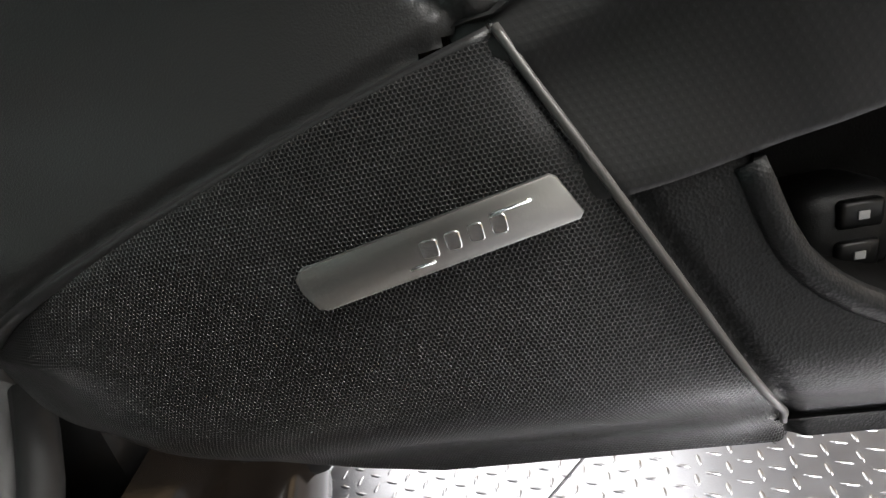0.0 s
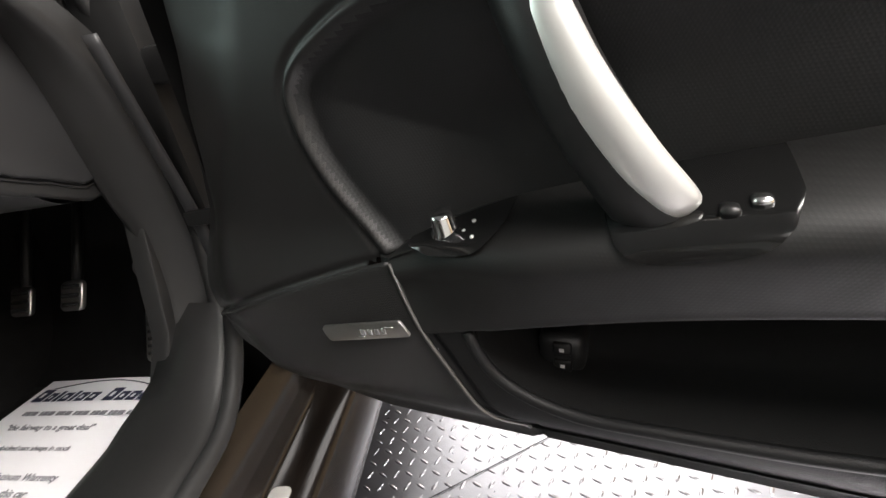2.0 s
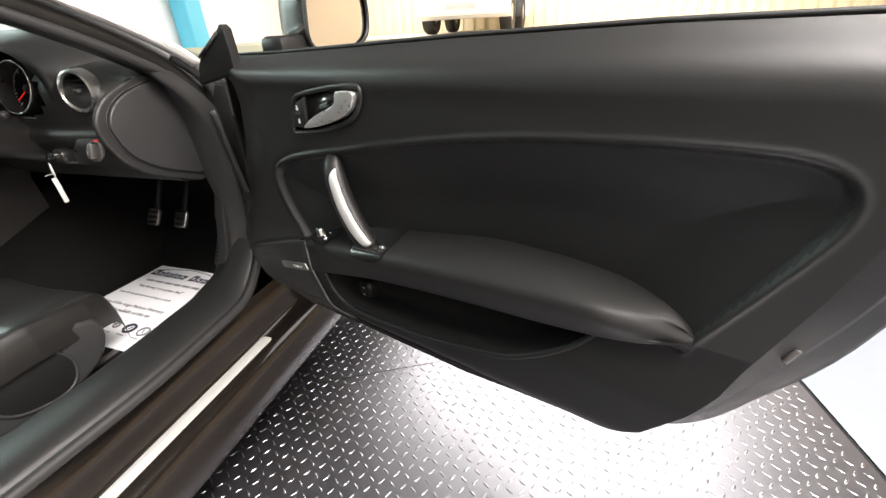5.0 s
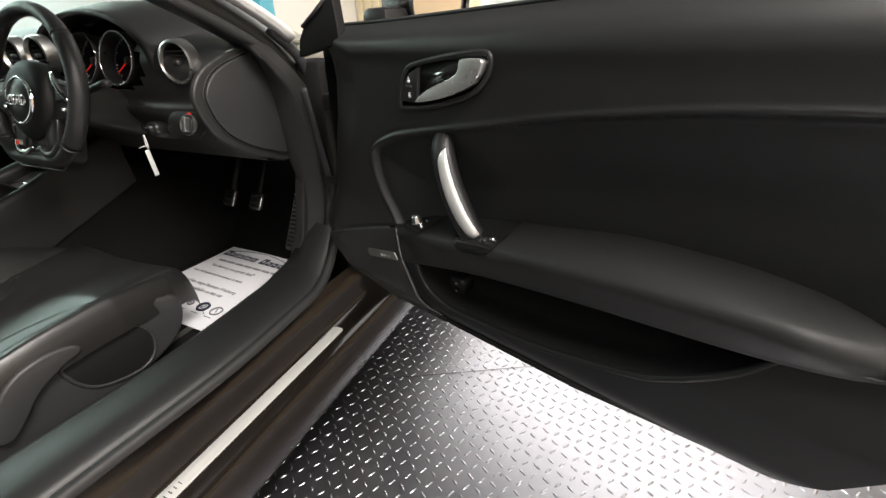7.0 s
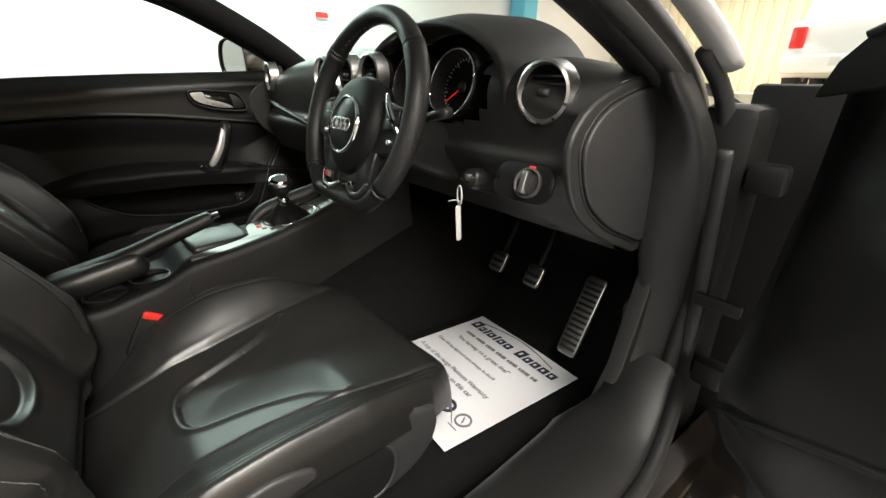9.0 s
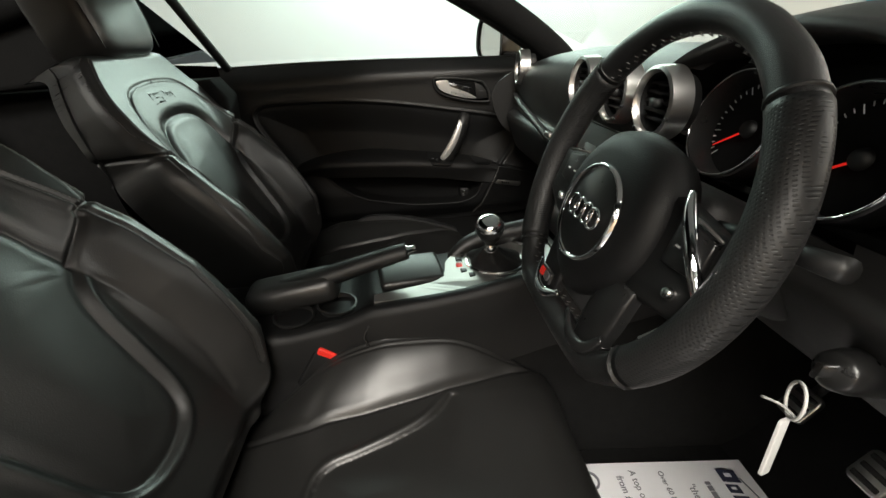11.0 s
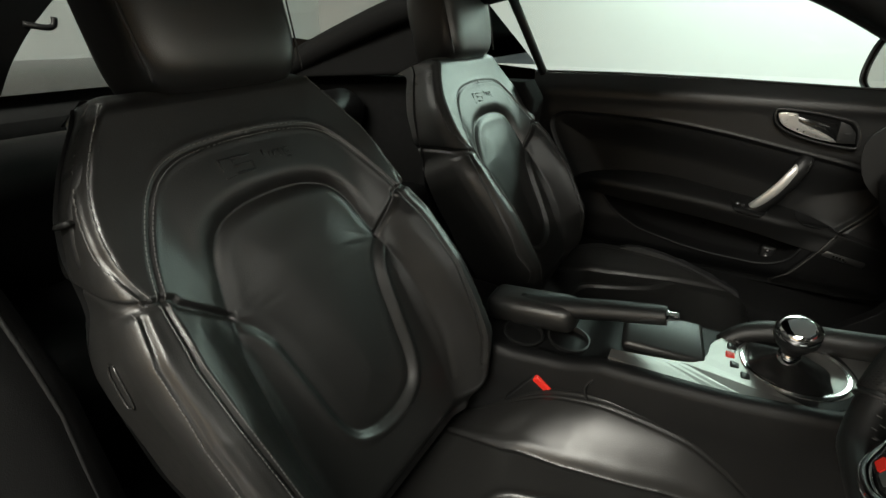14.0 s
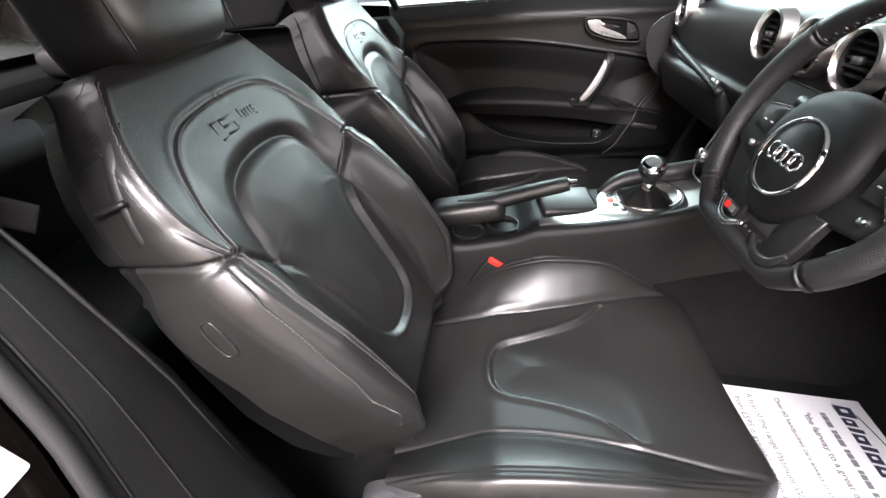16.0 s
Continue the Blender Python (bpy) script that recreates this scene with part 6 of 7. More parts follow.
for sx in (-1, 1):
    sub("stack_knob", lathe([(0.0001, 0.018), (0.012, 0.018), (0.014, 0.014), (0.015, 0.0)], sm @ Matrix.Translation((sx * 0.105, -0.055, 0.002)), 24), CHROME_SOFT, stack, "chrome turning knob")
part("stack_edge", tube([sm @ Vector((x, y + 0.017, 0.0)) for x, y in arc_outline(0.252, 0.237, 0.03, 5)], 0.002, 6, True), SATIN_DARK, dash)

# ---------------------------------------------------------------- steering wheel
sw_tilt = radians(17)
wheel = thing("steering_wheel", 0.331, 0.85, 0.90, "flat-bottomed black leather steering wheel with silver emblem", "steering wheel")
WC = Vector((0.337, 0.826, 0.915))
WM = axes(WC, (1, 0, 0), (0, math.sin(sw_tilt), math.cos(sw_tilt)))


def rim(a, r=0.169):
    x, y = r * math.cos(a) - 0.018, r * math.sin(a) + 0.010
    y0 = -0.134
    if y < y0:
        y = y0 - 0.12 * (y0 - y)
    return x, y


N = 120
ang = [2 * math.pi * i / N for i in range(N)]
path = [WM @ Vector((*rim(a), 0)) for a in ang]
rad = [0.0152 + (0.0016 if abs(math.cos(a)) > 0.55 and math.sin(a) > -0.5 else 0) for a in ang]
for _ in range(3):
    rad = [(rad[i - 1] + rad[i] * 2 + rad[(i + 1) % N]) / 4 for i in range(N)]
part("rim", tube(path, rad, 18, True), LEATHER_SMOOTH, wheel, "smooth black leather rim")
for a0, a1 in ((-40, 40), (140, 220)):
    seg = [radians(a0 + (a1 - a0) * i / 40) for i in range(41)]
    part("rim_grip", tube([WM @ Vector((*rim(a), 0)) for a in seg], 0.0182, 18), LEATHER_PERF, wheel, "perforated leather grip")
for a in (-42, 42, 138, 222):
    x, y = rim(radians(a))
    d = Vector((-math.sin(radians(a)), math.cos(radians(a)), 0))
    part("rim_seam", tube([WM @ (Vector((x, y, 0)) + d * -0.0012), WM @ (Vector((x, y, 0)) + d * 0.0012)], 0.0186, 16), HARD, wheel)
# inner stitching round the rim
bm = bmesh.new()
for i in range(150):
    a = 2 * math.pi * i / 150
    x, y = rim(a, 0.1525)
    if y < -0.118:
        y = -0.114
    bmesh.ops.create_cube(bm, size=1, matrix=WM @ pose(x, y, 0.004 if i % 2 else -0.001, 0, 0, math.degrees(a)) @ Matrix.Diagonal((0.0008, 0.0009, 0.0045, 1)))
part("rim_stitching", bm, STITCH, wheel)
# hub pad
rows = []
for z, w, hh, e in ((-0.036, 0.062, 0.058, 0.9), (-0.022, 0.078, 0.076, 0.88), (0.000, 0.082, 0.082, 0.88), (0.013, 0.079, 0.078, 0.88), (0.0215, 0.071, 0.069, 0.92), (0.026, 0.058, 0.057, 1.0), (0.0265, 0.001, 0.001, 1.0)):
    ring = []
    for i in range(48):
        a = 2 * math.pi * i / 48
        c, s = math.cos(a), math.sin(a)
        x = w * math.copysign(abs(c) ** e, c)
        y = hh * math.copysign(abs(s) ** e, s)
        if y < 0:
            y *= 1.12
            x *= 1 - 0.30 * (-y / 0.08) ** 2
        ring.append(WM @ Vector((x - 0.008, y - 0.006, z)))
    rows.append(ring)
grid("hub_pad", np.array([[tuple(p) for p in r] for r in rows]), SOFT_DARK, wheel, "black airbag pad", wrap=True)
EM = WM @ Matrix.Translation((-0.011, -0.013, 0.0255)) @ Matrix.Diagonal((1.13, 1.13, 1.0, 1))
em = part("emblem_disc", lathe([(0.0001, 0.0035), (0.040, 0.003), (0.043, 0.001)], EM, 44), GLOSS_SOFT, wheel, "satin black emblem disc")
sub("emblem_ring", lathe([(0.0400, 0.003), (0.0415, 0.0055), (0.0435, 0.005), (0.0445, 0.0)], EM, 48), CHROME, em, "bright ring")
for k in range(4):
    c = Vector((-0.0195 + 0.013 * k, 0, 0.006))
    ringp = [EM @ (c + Vector((0.0088 * math.cos(a), 0.0088 * math.sin(a), 0.0008 * (k % 2)))) for a in np.linspace(0, 2 * math.pi, 24, endpoint=False)]
    sub("emblem_shape", tube(ringp, 0.0019, 6, True), CHROME, em)
# spokes with bright fillets and key pads
for sx in (-1, 1):
    o = [(sx * x, y) for x, y in ((0.060, 0.040), (0.110, 0.030), (0.156, 0.028), (0.158, -0.028), (0.120, -0.045), (0.060, -0.055))]
    part("side_spoke", prism(o if sx > 0 else o[::-1], 0.020, WM @ Matrix.Translation((0, 0, -0.014)), 0.006, 2), HARD, wheel, "black side spoke", auto=50)
    o = [(sx * x, y) for x, y in ((0.088, 0.030), (0.128, 0.024), (0.130, -0.006), (0.090, -0.010))]
    kp = part("key_pad", prism(o if sx > 0 else o[::-1], 0.006, WM @ Matrix.Translation((0, 0, 0.006)), 0.002), GLOSS_SOFT, wheel, "black key pad with symbols", auto=50)
    part("key_pad_edge", tube([WM @ Vector((sx * x, y, 0.011)) for x, y in ((0.086, 0.034), (0.112, 0.031), (0.132, 0.027))], 0.0012, 8), SATIN_DARK, wheel, "grey edge")
    for k in range(2):
        sub("key_mark", prism(arc_outline(0.006, 0.0018, 0.0006, 1), 0.0006, WM @ Matrix.Translation((sx * (0.100 + 0.016 * k), 0.008, 0.012))), WHITE_MARK, kp)
    m = WM @ Matrix.Translation((sx * 0.112, -0.026, 0.004))
    part("roller_key", lathe([(0.0001, 0.008), (0.004, 0.0075), (0.006, 0.004), (0.006, 0.0)], m, 18), CHROME_SOFT, wheel, "chrome roller key", auto=50)
    o = [(sx * x, y) for x, y in ((0.040, -0.050), (0.082, -0.046), (0.080, -0.085), (0.074, -0.128), (0.034, -0.132), (0.032, -0.085))]
    part("lower_spoke", prism(o if sx > 0 else o[::-1], 0.014, WM @ Matrix.Translation((0, 0, -0.004)), 0.005, 2), GLOSS_SOFT, wheel, "black lower spoke", auto=50)
    fil = spline([(sx * 0.080, -0.098, 0.012), (sx * 0.066, -0.120, 0.014), (sx * 0.040, -0.124, 0.014), (sx * 0.014, -0.110, 0.012)], 16)
    part("spoke_clip", tube([WM @ Vector(p) for p in fil], [0.003 + 0.004 * math.sin(math.pi * i / 15) for i in range(16)], 10, flat=((0, -1, 0.3), 0.5)), CHROME if sx < 0 else GLOSS_SOFT, wheel, "bright spoke clip" if sx < 0 else "")
    if sx > 0:
        fil = spline([(0.082, 0.046, 0.010), (0.100, 0.029, 0.015), (0.122, 0.004, 0.013), (0.138, -0.018, 0.006)], 18)
        part("spoke_strip", tube([WM @ Vector(p) for p in fil], [0.0020 + 0.0038 * math.sin(math.pi * (i + 3) / 24) for i in range(18)], 8), CHROME, wheel, "bright spoke strip")
        fil = spline([(0.138, -0.022, 0.006), (0.128, -0.045, 0.008), (0.112, -0.070, 0.008)], 10)
        part("spoke_strip", tube([WM @ Vector(p) for p in fil], 0.0018, 8), SATIN, wheel)
web = [(-0.060, -0.070), (0.070, -0.070), (0.062, -0.100), (0.030, -0.106), (-0.030, -0.106), (-0.056, -0.100)]
part("spoke_web", prism(web, 0.010, WM @ Matrix.Translation((0, 0, -0.006)), 0.004, 2), GREY_PLASTIC, wheel, "dark grey lower spoke web", auto=50)
part("wheel_badge", prism(arc_outline(0.030, 0.015, 0.003, 2), 0.004, WM @ Matrix.Translation((-0.045, -0.104, 0.016)), 0.001), GLOSS_SOFT, wheel, "small badge plate", auto=50)
part("wheel_badge_red", prism(arc_outline(0.011, 0.009, 0.001, 1), 0.001, WM @ Matrix.Translation((-0.051, -0.103, 0.0202))), RED, wheel, smooth=False)
part("wheel_badge_grey", prism(arc_outline(0.012, 0.009, 0.001, 1), 0.001, WM @ Matrix.Translation((-0.038, -0.103, 0.0202))), SATIN, wheel, smooth=False)
part("column_shroud", rbox(0.331, 0.965, 0.865, 0.10, 0.20, 0.10, 0.03, 3, pose(0, 0, 0, -22)), HARD, wheel, "black column shroud", auto=50)
for sx in (-1, 1):
    part("column_stalk", tube([WM @ Vector((sx * 0.04, 0.02, -0.07)), WM @ Vector((sx * 0.13, 0.035, -0.055)), WM @ Vector((sx * 0.165, 0.040, -0.05))], [0.007, 0.008, 0.009], 10), HARD, wheel, "black column stalk")

# key in the ignition, with a tag on a cable loop
key = thing("ignition_key", 0.470, 0.95, 0.80, "ignition key with white tag hanging on a cable loop", "car key")
km = Matrix.Translation((0.470, 0.972, 0.822)) @ pose(0, 0, 0, 90 - 15, 0, 10)
part("lock_barrel", lathe([(0.0001, 0.010), (0.013, 0.010), (0.017, 0.007), (0.020, -0.010), (0.022, -0.06)], km, 28), GLOSS_SOFT, key, "black lock barrel", auto=50)
part("key_blade", prism(arc_outline(0.005, 0.014, 0.002, 2), 0.026, km @ Matrix.Translation((0, 0, 0.008))), CHROME_SOFT, key, auto=50)
loop = [(0.472 + 0.013 * math.sin(a) + 0.003, 0.937 - 0.006 * math.sin(a), 0.797 + 0.017 * math.cos(a)) for a in np.linspace(0, 2 * math.pi, 30, endpoint=False)]
part("key_loop", tube(loop, 0.0015, 6, True), TAG, key, "white cable loop")
part("loop_tail", tube(spline([(0.484, 0.934, 0.786), (0.471, 0.932, 0.788), (0.455, 0.928, 0.783)], 8), 0.0013, 6), TAG, key)
part("key_tag", prism(arc_outline(0.012, 0.064, 0.003, 3), 0.003, axes((0.480, 0.931, 0.748), (-0.25, 0.97, 0), (-0.08, 0.02, 1)), 0.001), TAG, key, "white plastic tag", auto=50)

# ---------------------------------------------------------------- centre console
FRAME_ALU = mat("matt_aluminium", (0.36, 0.35, 0.335), 0.42, 0.9, 0.05, 30, rvar=0.05)
con = thing("centre_console", -0.06, 0.6, 0.26, "black centre console with silver frame and cup holders", "console")
CPROF = lambda y: np.interp(y, [0.15, 0.40, 0.52, 0.56, 0.70, 0.85, 0.95, 1.06], [0.535, 0.545, 0.560, 0.598, 0.604, 0.620, 0.650, 0.73])
CRAIL = lambda y: np.interp(y, [0.15, 0.40, 0.50, 0.56, 0.66, 0.744, 0.837, 0.93, 1.02, 1.10], [0.535, 0.546, 0.572, 0.604, 0.622, 0.640, 0.668, 0.705, 0.745, 0.78])
CW = lambda y: float(np.interp(y, [0.1, 0.5, 0.6, 0.9, 1.1], [0.105, 0.110, 0.118, 0.124, 0.150]))
rows = []
cx = -0.075
for yv in np.linspace(0.10, 1.10, 70):
    z, zr, w = float(CPROF(yv)), float(CRAIL(yv)), CW(yv)
    zr = max(zr, z)
    rows.append([(cx - w - 0.02, yv, z - 0.16), (cx - w, yv, z - 0.02), (cx - w + 0.008, yv, z - 0.004), (cx - w + 0.02, yv, z), (cx - w / 2, yv, z), (cx, yv, z), (cx + w * 0.55, yv, z), (cx + w - 0.036, yv, z),
                 (cx + w - 0.030, yv, z + (zr - z) * 0.75), (cx + w - 0.022, yv, zr - 0.001), (cx + w - 0.012, yv, zr), (cx + w - 0.003, yv, zr - 0.005), (cx + w + 0.002, yv, zr - 0.018), (cx + w + 0.005, yv, zr - 0.075),
                 (cx + w + 0.008, yv, zr - 0.10), (cx + w + 0.02, yv, zr - 0.17)])
grid("console_body", np.array(rows), SOFT_DARK, con, "dark grey console body")
rows = []
for yv in np.linspace(0.10, 1.52, 50):
    z = float(CPROF(min(yv, 1.02)))
    w = float(np.interp(yv, [0.1, 0.5, 0.6, 0.9, 1.1, 1.5], [0.105, 0.108, 0.118, 0.130, 0.15, 0.17]))
    rows.append([(cx - w - 0.04, yv, 0.25), (cx - w - 0.012, yv, z - 0.15), (cx - w + 0.02, yv, z - 0.06), (cx + w - 0.02, yv, z - 0.06), (cx + w + 0.012, yv, z - 0.15), (cx + w + 0.045, yv, 0.25)])
grid("tunnel_side", np.array(rows), CARPET, con, "black carpeted tunnel side")
part("console_seam", tube(spline([(0.043, 0.556, 0.572), (0.050, 0.548, 0.545), (0.054, 0.585, 0.505), (0.056, 0.66, 0.485), (0.058, 0.80, 0.515), (0.062, 0.95, 0.56)], 30), 0.0018, 5), RUBBER, con)
zc = lambda y: float(CPROF(y)) + 0.0065
edge_in = spline([(-0.008, 0.566), (-0.022, 0.62), (-0.036, 0.668), (-0.052, 0.698), (-0.080, 0.712), (-0.118, 0.718), (-0.148, 0.736)], 18)
edge_far = spline([(-0.160, 0.78), (-0.176, 0.83), (-0.186, 0.88), (-0.188, 0.955)], 8)
edge_out = spline([(-0.02, 0.955), (0.004, 0.86), (0.006, 0.76), (0.010, 0.68), (0.016, 0.566)], 12)
fr = edge_in + edge_far + edge_out
bm = bmesh.new()
f = bm.faces.new([bm.verts.new((x, y, zc(y))) for x, y in fr])
ex = bmesh.ops.extrude_face_region(bm, geom=[f])
for v in [g for g in ex["geom"] if isinstance(g, bmesh.types.BMVert)]:
    v.co.z += 0.004
part("console_frame", bm, FRAME_ALU, con, "brushed aluminium console frame", smooth=False)
part("console_edge", tube(spline([(-0.150, 0.735, 0.606), (-0.170, 0.775, 0.632), (-0.178, 0.85, 0.652), (-0.176, 0.96, 0.680), (-0.17, 1.04, 0.72)], 24), [0.012 + 0.012 * min(1, i / 8) for i in range(24)], 12), SOFT, con, "dark raised console edge")
# gear lever
gx, gy = -0.104, 0.832
gz = zc(gy) + 0.004
gm = axes((gx, gy, gz), (1, 0, 0), (0, 1, 0.18))
part("lever_ring", lathe([(0.066, 0.0), (0.067, 0.008), (0.072, 0.009), (0.076, 0.0)], gm, 52), CHROME_SOFT, con, "bright ring round the gear gaiter", auto=50)
part("key_ring", lathe([(0.077, 0.0), (0.078, 0.006), (0.094, 0.005), (0.095, 0.0)], gm, 52), GLOSS_SOFT, con, auto=50)
for k in range(5):
    a = radians(-122 + 18 * k)
    part("console_key", rbox(*(gm @ Vector((0.0865 * math.cos(a), 0.0865 * math.sin(a), 0.006))), 0.018, 0.014, 0.005, 0.003, 2), RED if k == 2 else GLOSS_SOFT, con, "red hazard key" if k == 2 else "black key", auto=50)
KN = Vector((-0.016, 0.785, 0.752))
gat = []
for f, r in ((0.0, 0.066), (0.08, 0.062), (0.20, 0.052), (0.45, 0.038), (0.72, 0.025), (0.92, 0.017), (1.0, 0.013)):
    c = Vector((gx, gy, gz)).lerp(Vector((-0.030, 0.795, 0.695)), f)
    gat.append([tuple(c + Vector((r * (1 + 0.07 * math.cos(6 * a + f * 3)) * math.cos(a), r * (1 + 0.07 * math.cos(6 * a + f * 3)) * math.sin(a), 0))) for a in np.linspace(0, 2 * math.pi, 36, endpoint=False)])
grid("gear_gaiter", np.array(gat), LEATHER_SMOOTH, con, "folded black leather gear gaiter", wrap=True)
kz = (KN - Vector((-0.030, 0.795, 0.695))).normalized()
km2 = Matrix.Translation((-0.030, 0.795, 0.690)) @ kz.to_track_quat("Z", "Y").to_matrix().to_4x4()
part("lever_collar", lathe([(0.012, 0.0), (0.014, 0.004), (0.014, 0.014), (0.011, 0.018)], km2, 28), CHROME, con, "chrome lever collar")
part("gear_knob", lathe([(0.011, 0.018), (0.013, 0.026), (0.021, 0.036), (0.027, 0.050), (0.026, 0.060)], km2, 32), LEATHER_SMOOTH, con, "black leather gear knob")
part("knob_cap", lathe([(0.0265, 0.058), (0.0275, 0.063), (0.025, 0.070), (0.018, 0.0745), (0.008, 0.076), (0.0001, 0.0762)], km2, 32), CHROME, con, "chrome knob cap")
# lidded tray beside the frame
part("console_tray", rbox(-0.098, 0.640, zc(0.63) + 0.002, 0.105, 0.135, 0.022, 0.010, 3, pose(0, 0, 0, 2, 6, 8)), LEATHER, con, "padded black tray lid", auto=50)
# cup holders
for x, y in ((-0.028, 0.405), (-0.050, 0.488)):
    m = Matrix.Translation((x, y, zc(y)))
    part("cup_holder", lathe([(0.040, 0.0), (0.041, 0.004), (0.037, 0.005), (0.035, -0.002), (0.034, -0.05), (0.0001, -0.05)], m, 36), HARD, con, "black cup holder", auto=50)
# handbrake
hb = thing("handbrake", -0.07, 0.45, 0.56, "black leather handbrake with chrome button", "handbrake")
hp = spline([(-0.078, 0.38, 0.585), (-0.076, 0.46, 0.610), (-0.073, 0.54, 0.640), (-0.071, 0.61, 0.664), (-0.0705, 0.632, 0.671)], 24)
part("handbrake_lever", tube(hp, [0.026 - 0.007 * (i / 23) for i in range(24)], 14, flat=((0, 0, 1), 0.85)), LEATHER_SMOOTH, hb, "black leather handbrake lever")
d = (Vector(hp[-1]) - Vector(hp[-3])).normalized()
bmx = Matrix.Translation(hp[-1]) @ d.to_track_quat("Z", "Y").to_matrix().to_4x4()
part("handbrake_button", lathe([(0.0001, 0.020), (0.006, 0.020), (0.008, 0.017), (0.008, 0.004), (0.012, 0.002), (0.012, -0.002)], bmx, 20), CHROME, hb, "chrome release button")
part("handbrake_gaiter", rbox(-0.082, 0.40, 0.580, 0.085, 0.19, 0.06, 0.025, 4, pose(0, 0, 0, 12)), LEATHER, hb, "padded leather cover", auto=60)
# belt buckle
bk = thing("belt_buckle", 0.035, 0.46, 0.44, "black belt buckle with red release button beside the driver seat", "belt buckle")
BM = axes((0.034, 0.462, 0.476), (0, 1, -0.55), (-0.1, 0.42, 1))
part("buckle_body", prism(arc_outline(0.058, 0.095, 0.010, 3), 0.022, BM @ Matrix.Translation((0, -0.010, -0.011)), 0.005, 2), SOFT_DARK, bk, "black buckle body", auto=50)
part("buckle_button", prism(arc_outline(0.050, 0.017, 0.005, 3), 0.024, BM @ Matrix.Translation((0, 0.034, -0.012)), 0.004, 2), RED, bk, "bright red release button", auto=50)
part("buckle_stalk", tube([(0.038, 0.44, 0.45), (0.045, 0.40, 0.35), (0.05, 0.38, 0.28)], 0.012, 10, flat=((1, 0, 0), 0.5)), HARD, bk)

# ---------------------------------------------------------------- pedals, paper, belt
ped = thing("pedal_set", 0.36, 1.36, 0.3, "three steel-faced pedals hanging under the dash", "pedals")


def pedal(x, y, z, w, h, tilt, arm_to, ribs):
    m = axes((x, y, z), (1, 0, 0), (0, math.sin(tilt), math.cos(tilt)))
    p = part("pedal_pad", prism(arc_outline(w, h, min(w, h) * 0.22, 4), 0.010, m, 0.003, 2), ALU, ped, "steel pedal pad with rubber ribs", auto=50)
    for k in range(ribs):
        f = (k + 0.5) / ribs - 0.5
        sub("pedal_rib", prism(arc_outline(w * 0.78, h / ribs * 0.42, 0.002, 2), 0.003, m @ Matrix.Translation((0, f * h * 0.9, 0.0095)), 0.001), RUBBER, p, auto=50)
    if arm_to:
        part("pedal_arm", tube([m @ Vector((0, 0, -0.004)), Vector(arm_to)], 0.010, 8), HARD, ped, "black pedal arm")


pedal(0.360, 1.322, 0.490, 0.052, 0.062, radians(32), (0.360, 1.44, 0.68), 3)
pedal(0.215, 1.335, 0.482, 0.052, 0.062, radians(32), (0.215, 1.45, 0.68), 3)
pedal(0.508, 1.345, 0.425, 0.056, 0.215, radians(30), None, 13)
mat_ob = tagged(part("floor_mat", rbox(0.36, 1.03, 0.2655, 0.50, 0.62, 0.012, 0.005), CARPET, auto=40), "black carpet floor mat in the footwell", "floor mat")
PZ = 0.2745
ps = thing("paper_mat", 0.36, 1.1, PZ, "white printed paper mat lying in the footwell", "paper mat")
PA, PBv = Vector((0.170, 1.322, PZ)), Vector((0.547, 1.302, PZ))
ex = (PBv - PA).normalized()
ey = Vector((0, 0, 1)).cross(ex)
PW, PH = 0.378, 0.425
rows = []
for f in np.linspace(0, 1, 20):
    rows.append([tuple(PA + ex * (PW * g) - ey * (PH * f) + Vector((0, 0, 0.0015 + 0.004 * math.sin(3 * g + 2 * f) ** 2 + 0.010 * max(0, f - 0.8) * g))) for g in np.linspace(0, 1, 18)])
grid("paper_sheet", np.array(rows), PAPER, ps, "white paper sheet")


def on_paper(gx, fy, lift=0.0070):
    return axes(PA + ex * (PW * gx) - ey * (PH * fy) + Vector((0, 0, lift)), ex, ey)


# heading drawn as bold block shapes, one a letter
wid = [0.028, 0.018, 0.009, 0.022, 0.009, 0.022, 0.024, 0.0, 0.026, 0.022, 0.022, 0.024, 0.022]
x = 0.06
for k, w in enumerate(wid):
    if w == 0:
        x += 0.045
        continue
    tall = 0.036 if k in (0, 8) else (0.030 if k in (2, 4) else 0.025)
    part("heading_shape", prism([(0, 0), (w, 0), (w + tall * 0.12, tall), (tall * 0.12, tall)], 0.0004, on_paper(x, 0.165), 0), INK, ps, smooth=False)
    if w > 0.015:
        part("heading_gap", prism([(w * 0.36, tall * 0.30), (w * 0.66, tall * 0.30), (w * 0.70, tall * 0.68), (w * 0.40, tall * 0.68)], 0.0002, on_paper(x, 0.165, 0.0076), 0), PAPER, ps, smooth=False)
    x += (w + 0.0055) / PW
arcp = [PA + ex * (PW * g) - ey * (PH * (0.075 - 0.055 * math.sin(math.pi * (g - 0.12) / 0.72))) + Vector((0, 0, 0.007)) for g in np.linspace(0.12, 0.84, 24)]
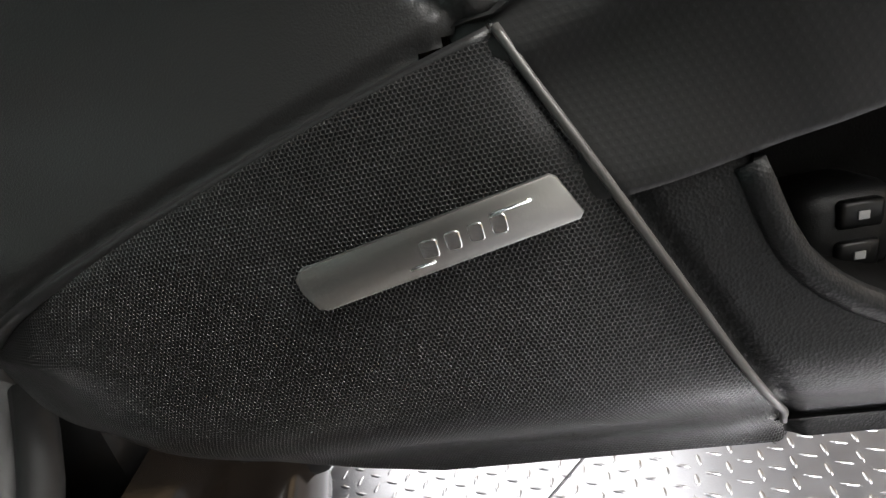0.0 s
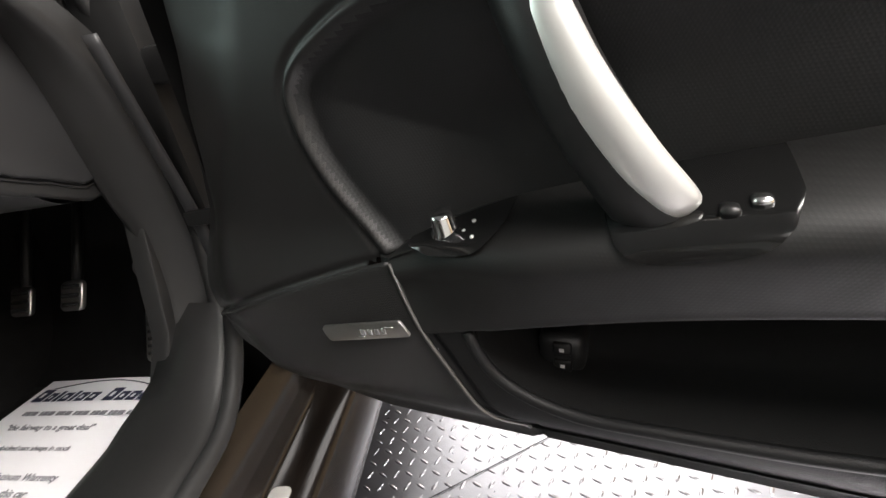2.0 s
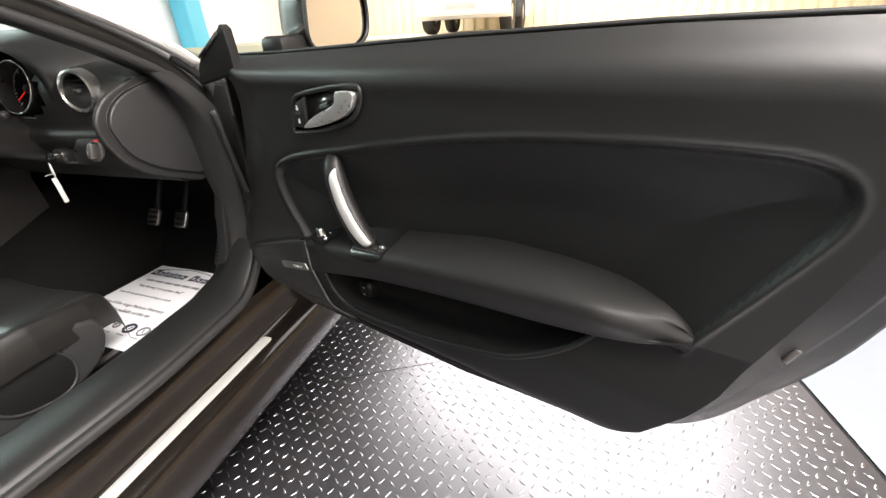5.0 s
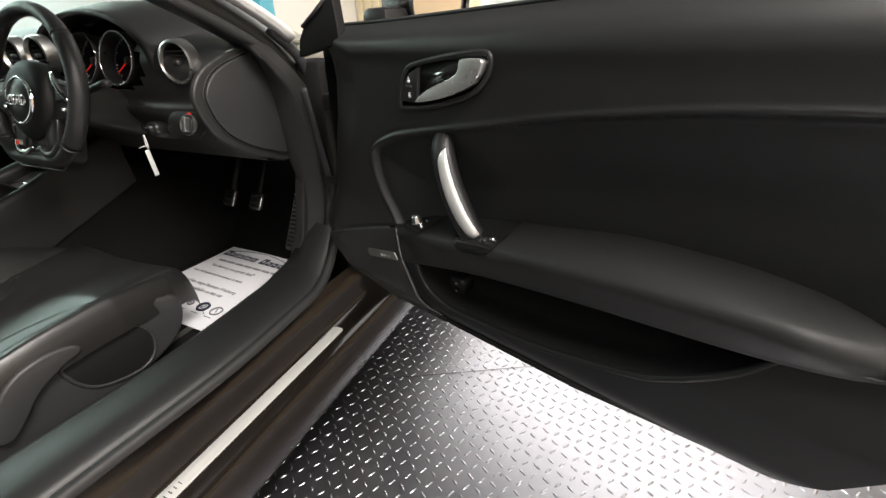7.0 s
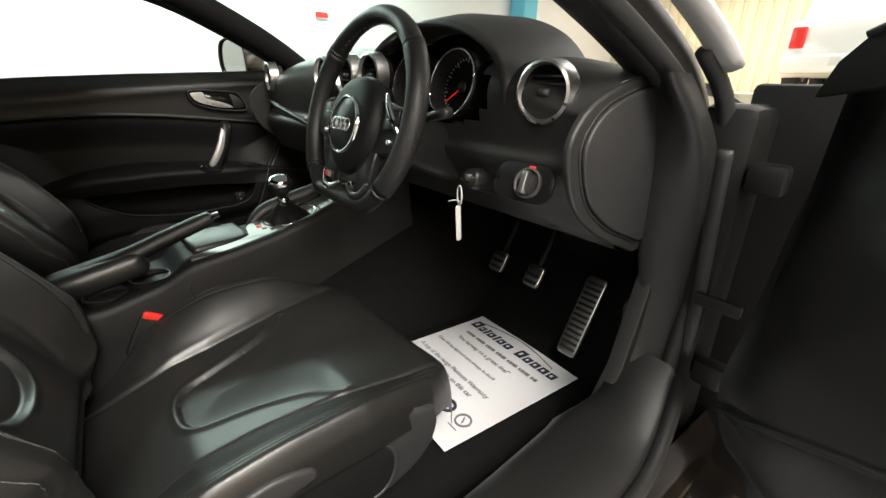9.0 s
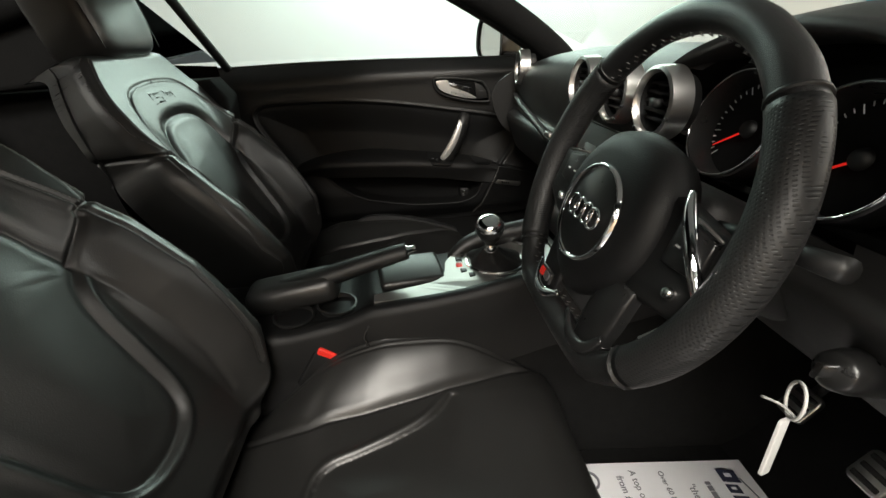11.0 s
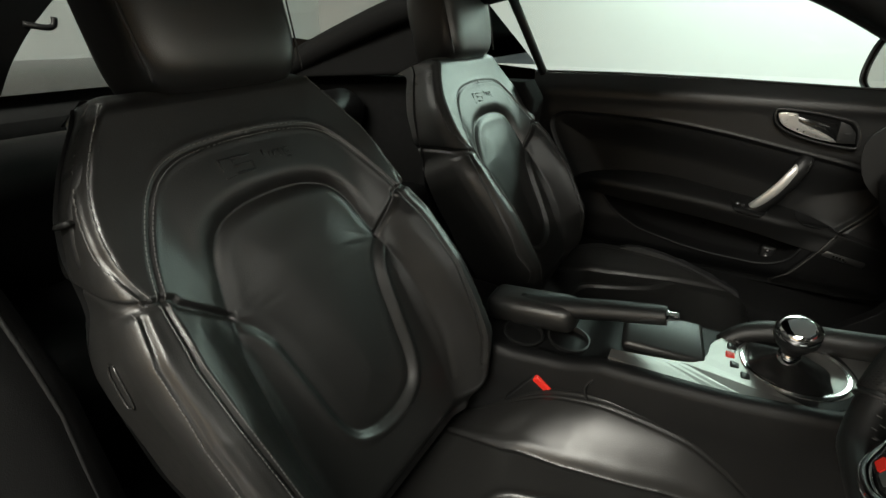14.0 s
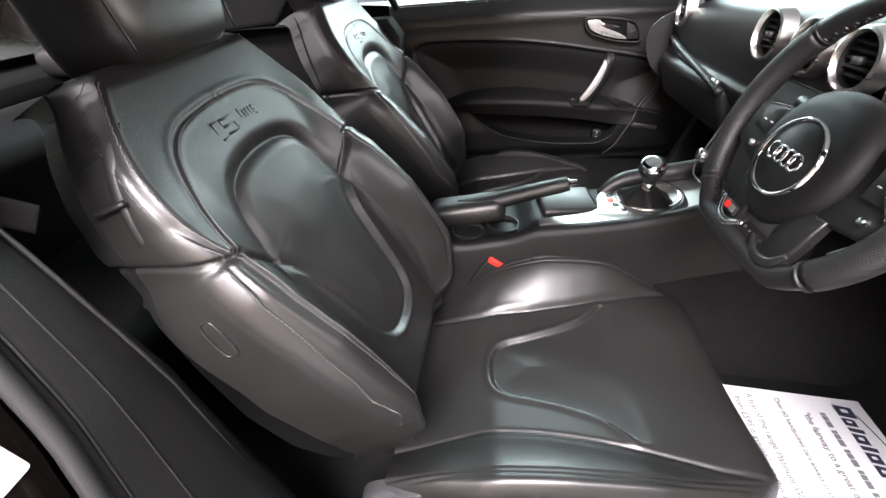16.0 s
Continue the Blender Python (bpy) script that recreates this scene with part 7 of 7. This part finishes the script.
part("heading_arc", tube(arcp, 0.0011, 5), INK, ps)
x = 0.14
for k in range(20):
    w = 0.007 + 0.004 * ((k * 7) % 3)
    part("address_bar", prism(arc_outline(w, 0.011, 0.001, 1), 0.0004, on_paper(x, 0.245), 0), INK_GREY, ps, smooth=False)
    x += (w + 0.0035) / PW
text_mesh('"the fairway to a great deal"', 0.020, on_paper(0.14, 0.345), INK_GREY, "slogan", ps, squeeze=0.95)
text_mesh("Over 60 handpicked cars always in stock", 0.0155, on_paper(0.06, 0.455), INK_GREY, "printed_line", ps, squeeze=0.95)
text_mesh("A top of the range Platinum Warranty", 0.0195, on_paper(0.05, 0.595), INK_GREY, "printed_line", ps, squeeze=0.95)
text_mesh("from £595 is available on this car", 0.0195, on_paper(0.08, 0.665), INK_GREY, "printed_line", ps, squeeze=0.95, bold=0.0002)
for k in range(6):
    m = on_paper(0.10 + 0.155 * k, 0.80)
    r = 0.018 if k != 3 else 0.010
    part("round_mark", tube([m @ Vector((r * math.cos(a), r * math.sin(a), 0)) for a in np.linspace(0, 2 * math.pi, 22, endpoint=False)], 0.0026 if k != 4 else 0.004, 5, True), INK_GREY if k != 4 else INK, ps)
    part("round_mark_bar", prism(arc_outline(r * 1.1, 0.004, 0.001, 1), 0.0004, m @ pose(0, 0, 0, 0, 0, 60 * k), 0), INK_GREY if k != 4 else INK, ps, smooth=False)
    part("caption_bar", prism(arc_outline(0.030, 0.003, 0.001, 1), 0.0004, on_paper(0.10 + 0.155 * k, 0.875), 0), INK_GREY, ps, smooth=False)

belt = thing("seat_belt", 0.62, -0.02, 0.3, "black woven seat belt hanging by the door post", "seat belt")
bp = spline([(0.605, -0.15, 1.00), (0.590, -0.09, 0.965), (0.572, -0.03, 0.93), (0.556, 0.015, 0.905)], 20)
part("belt_webbing", tube(bp, 0.016, 10, flat=((1, 0.35, 0.1), 0.08)), CLOTH, belt, "black belt webbing")
part("belt_anchor", rbox(0.605, -0.14, 1.03, 0.02, 0.05, 0.08, 0.008), HARD, belt, auto=50)
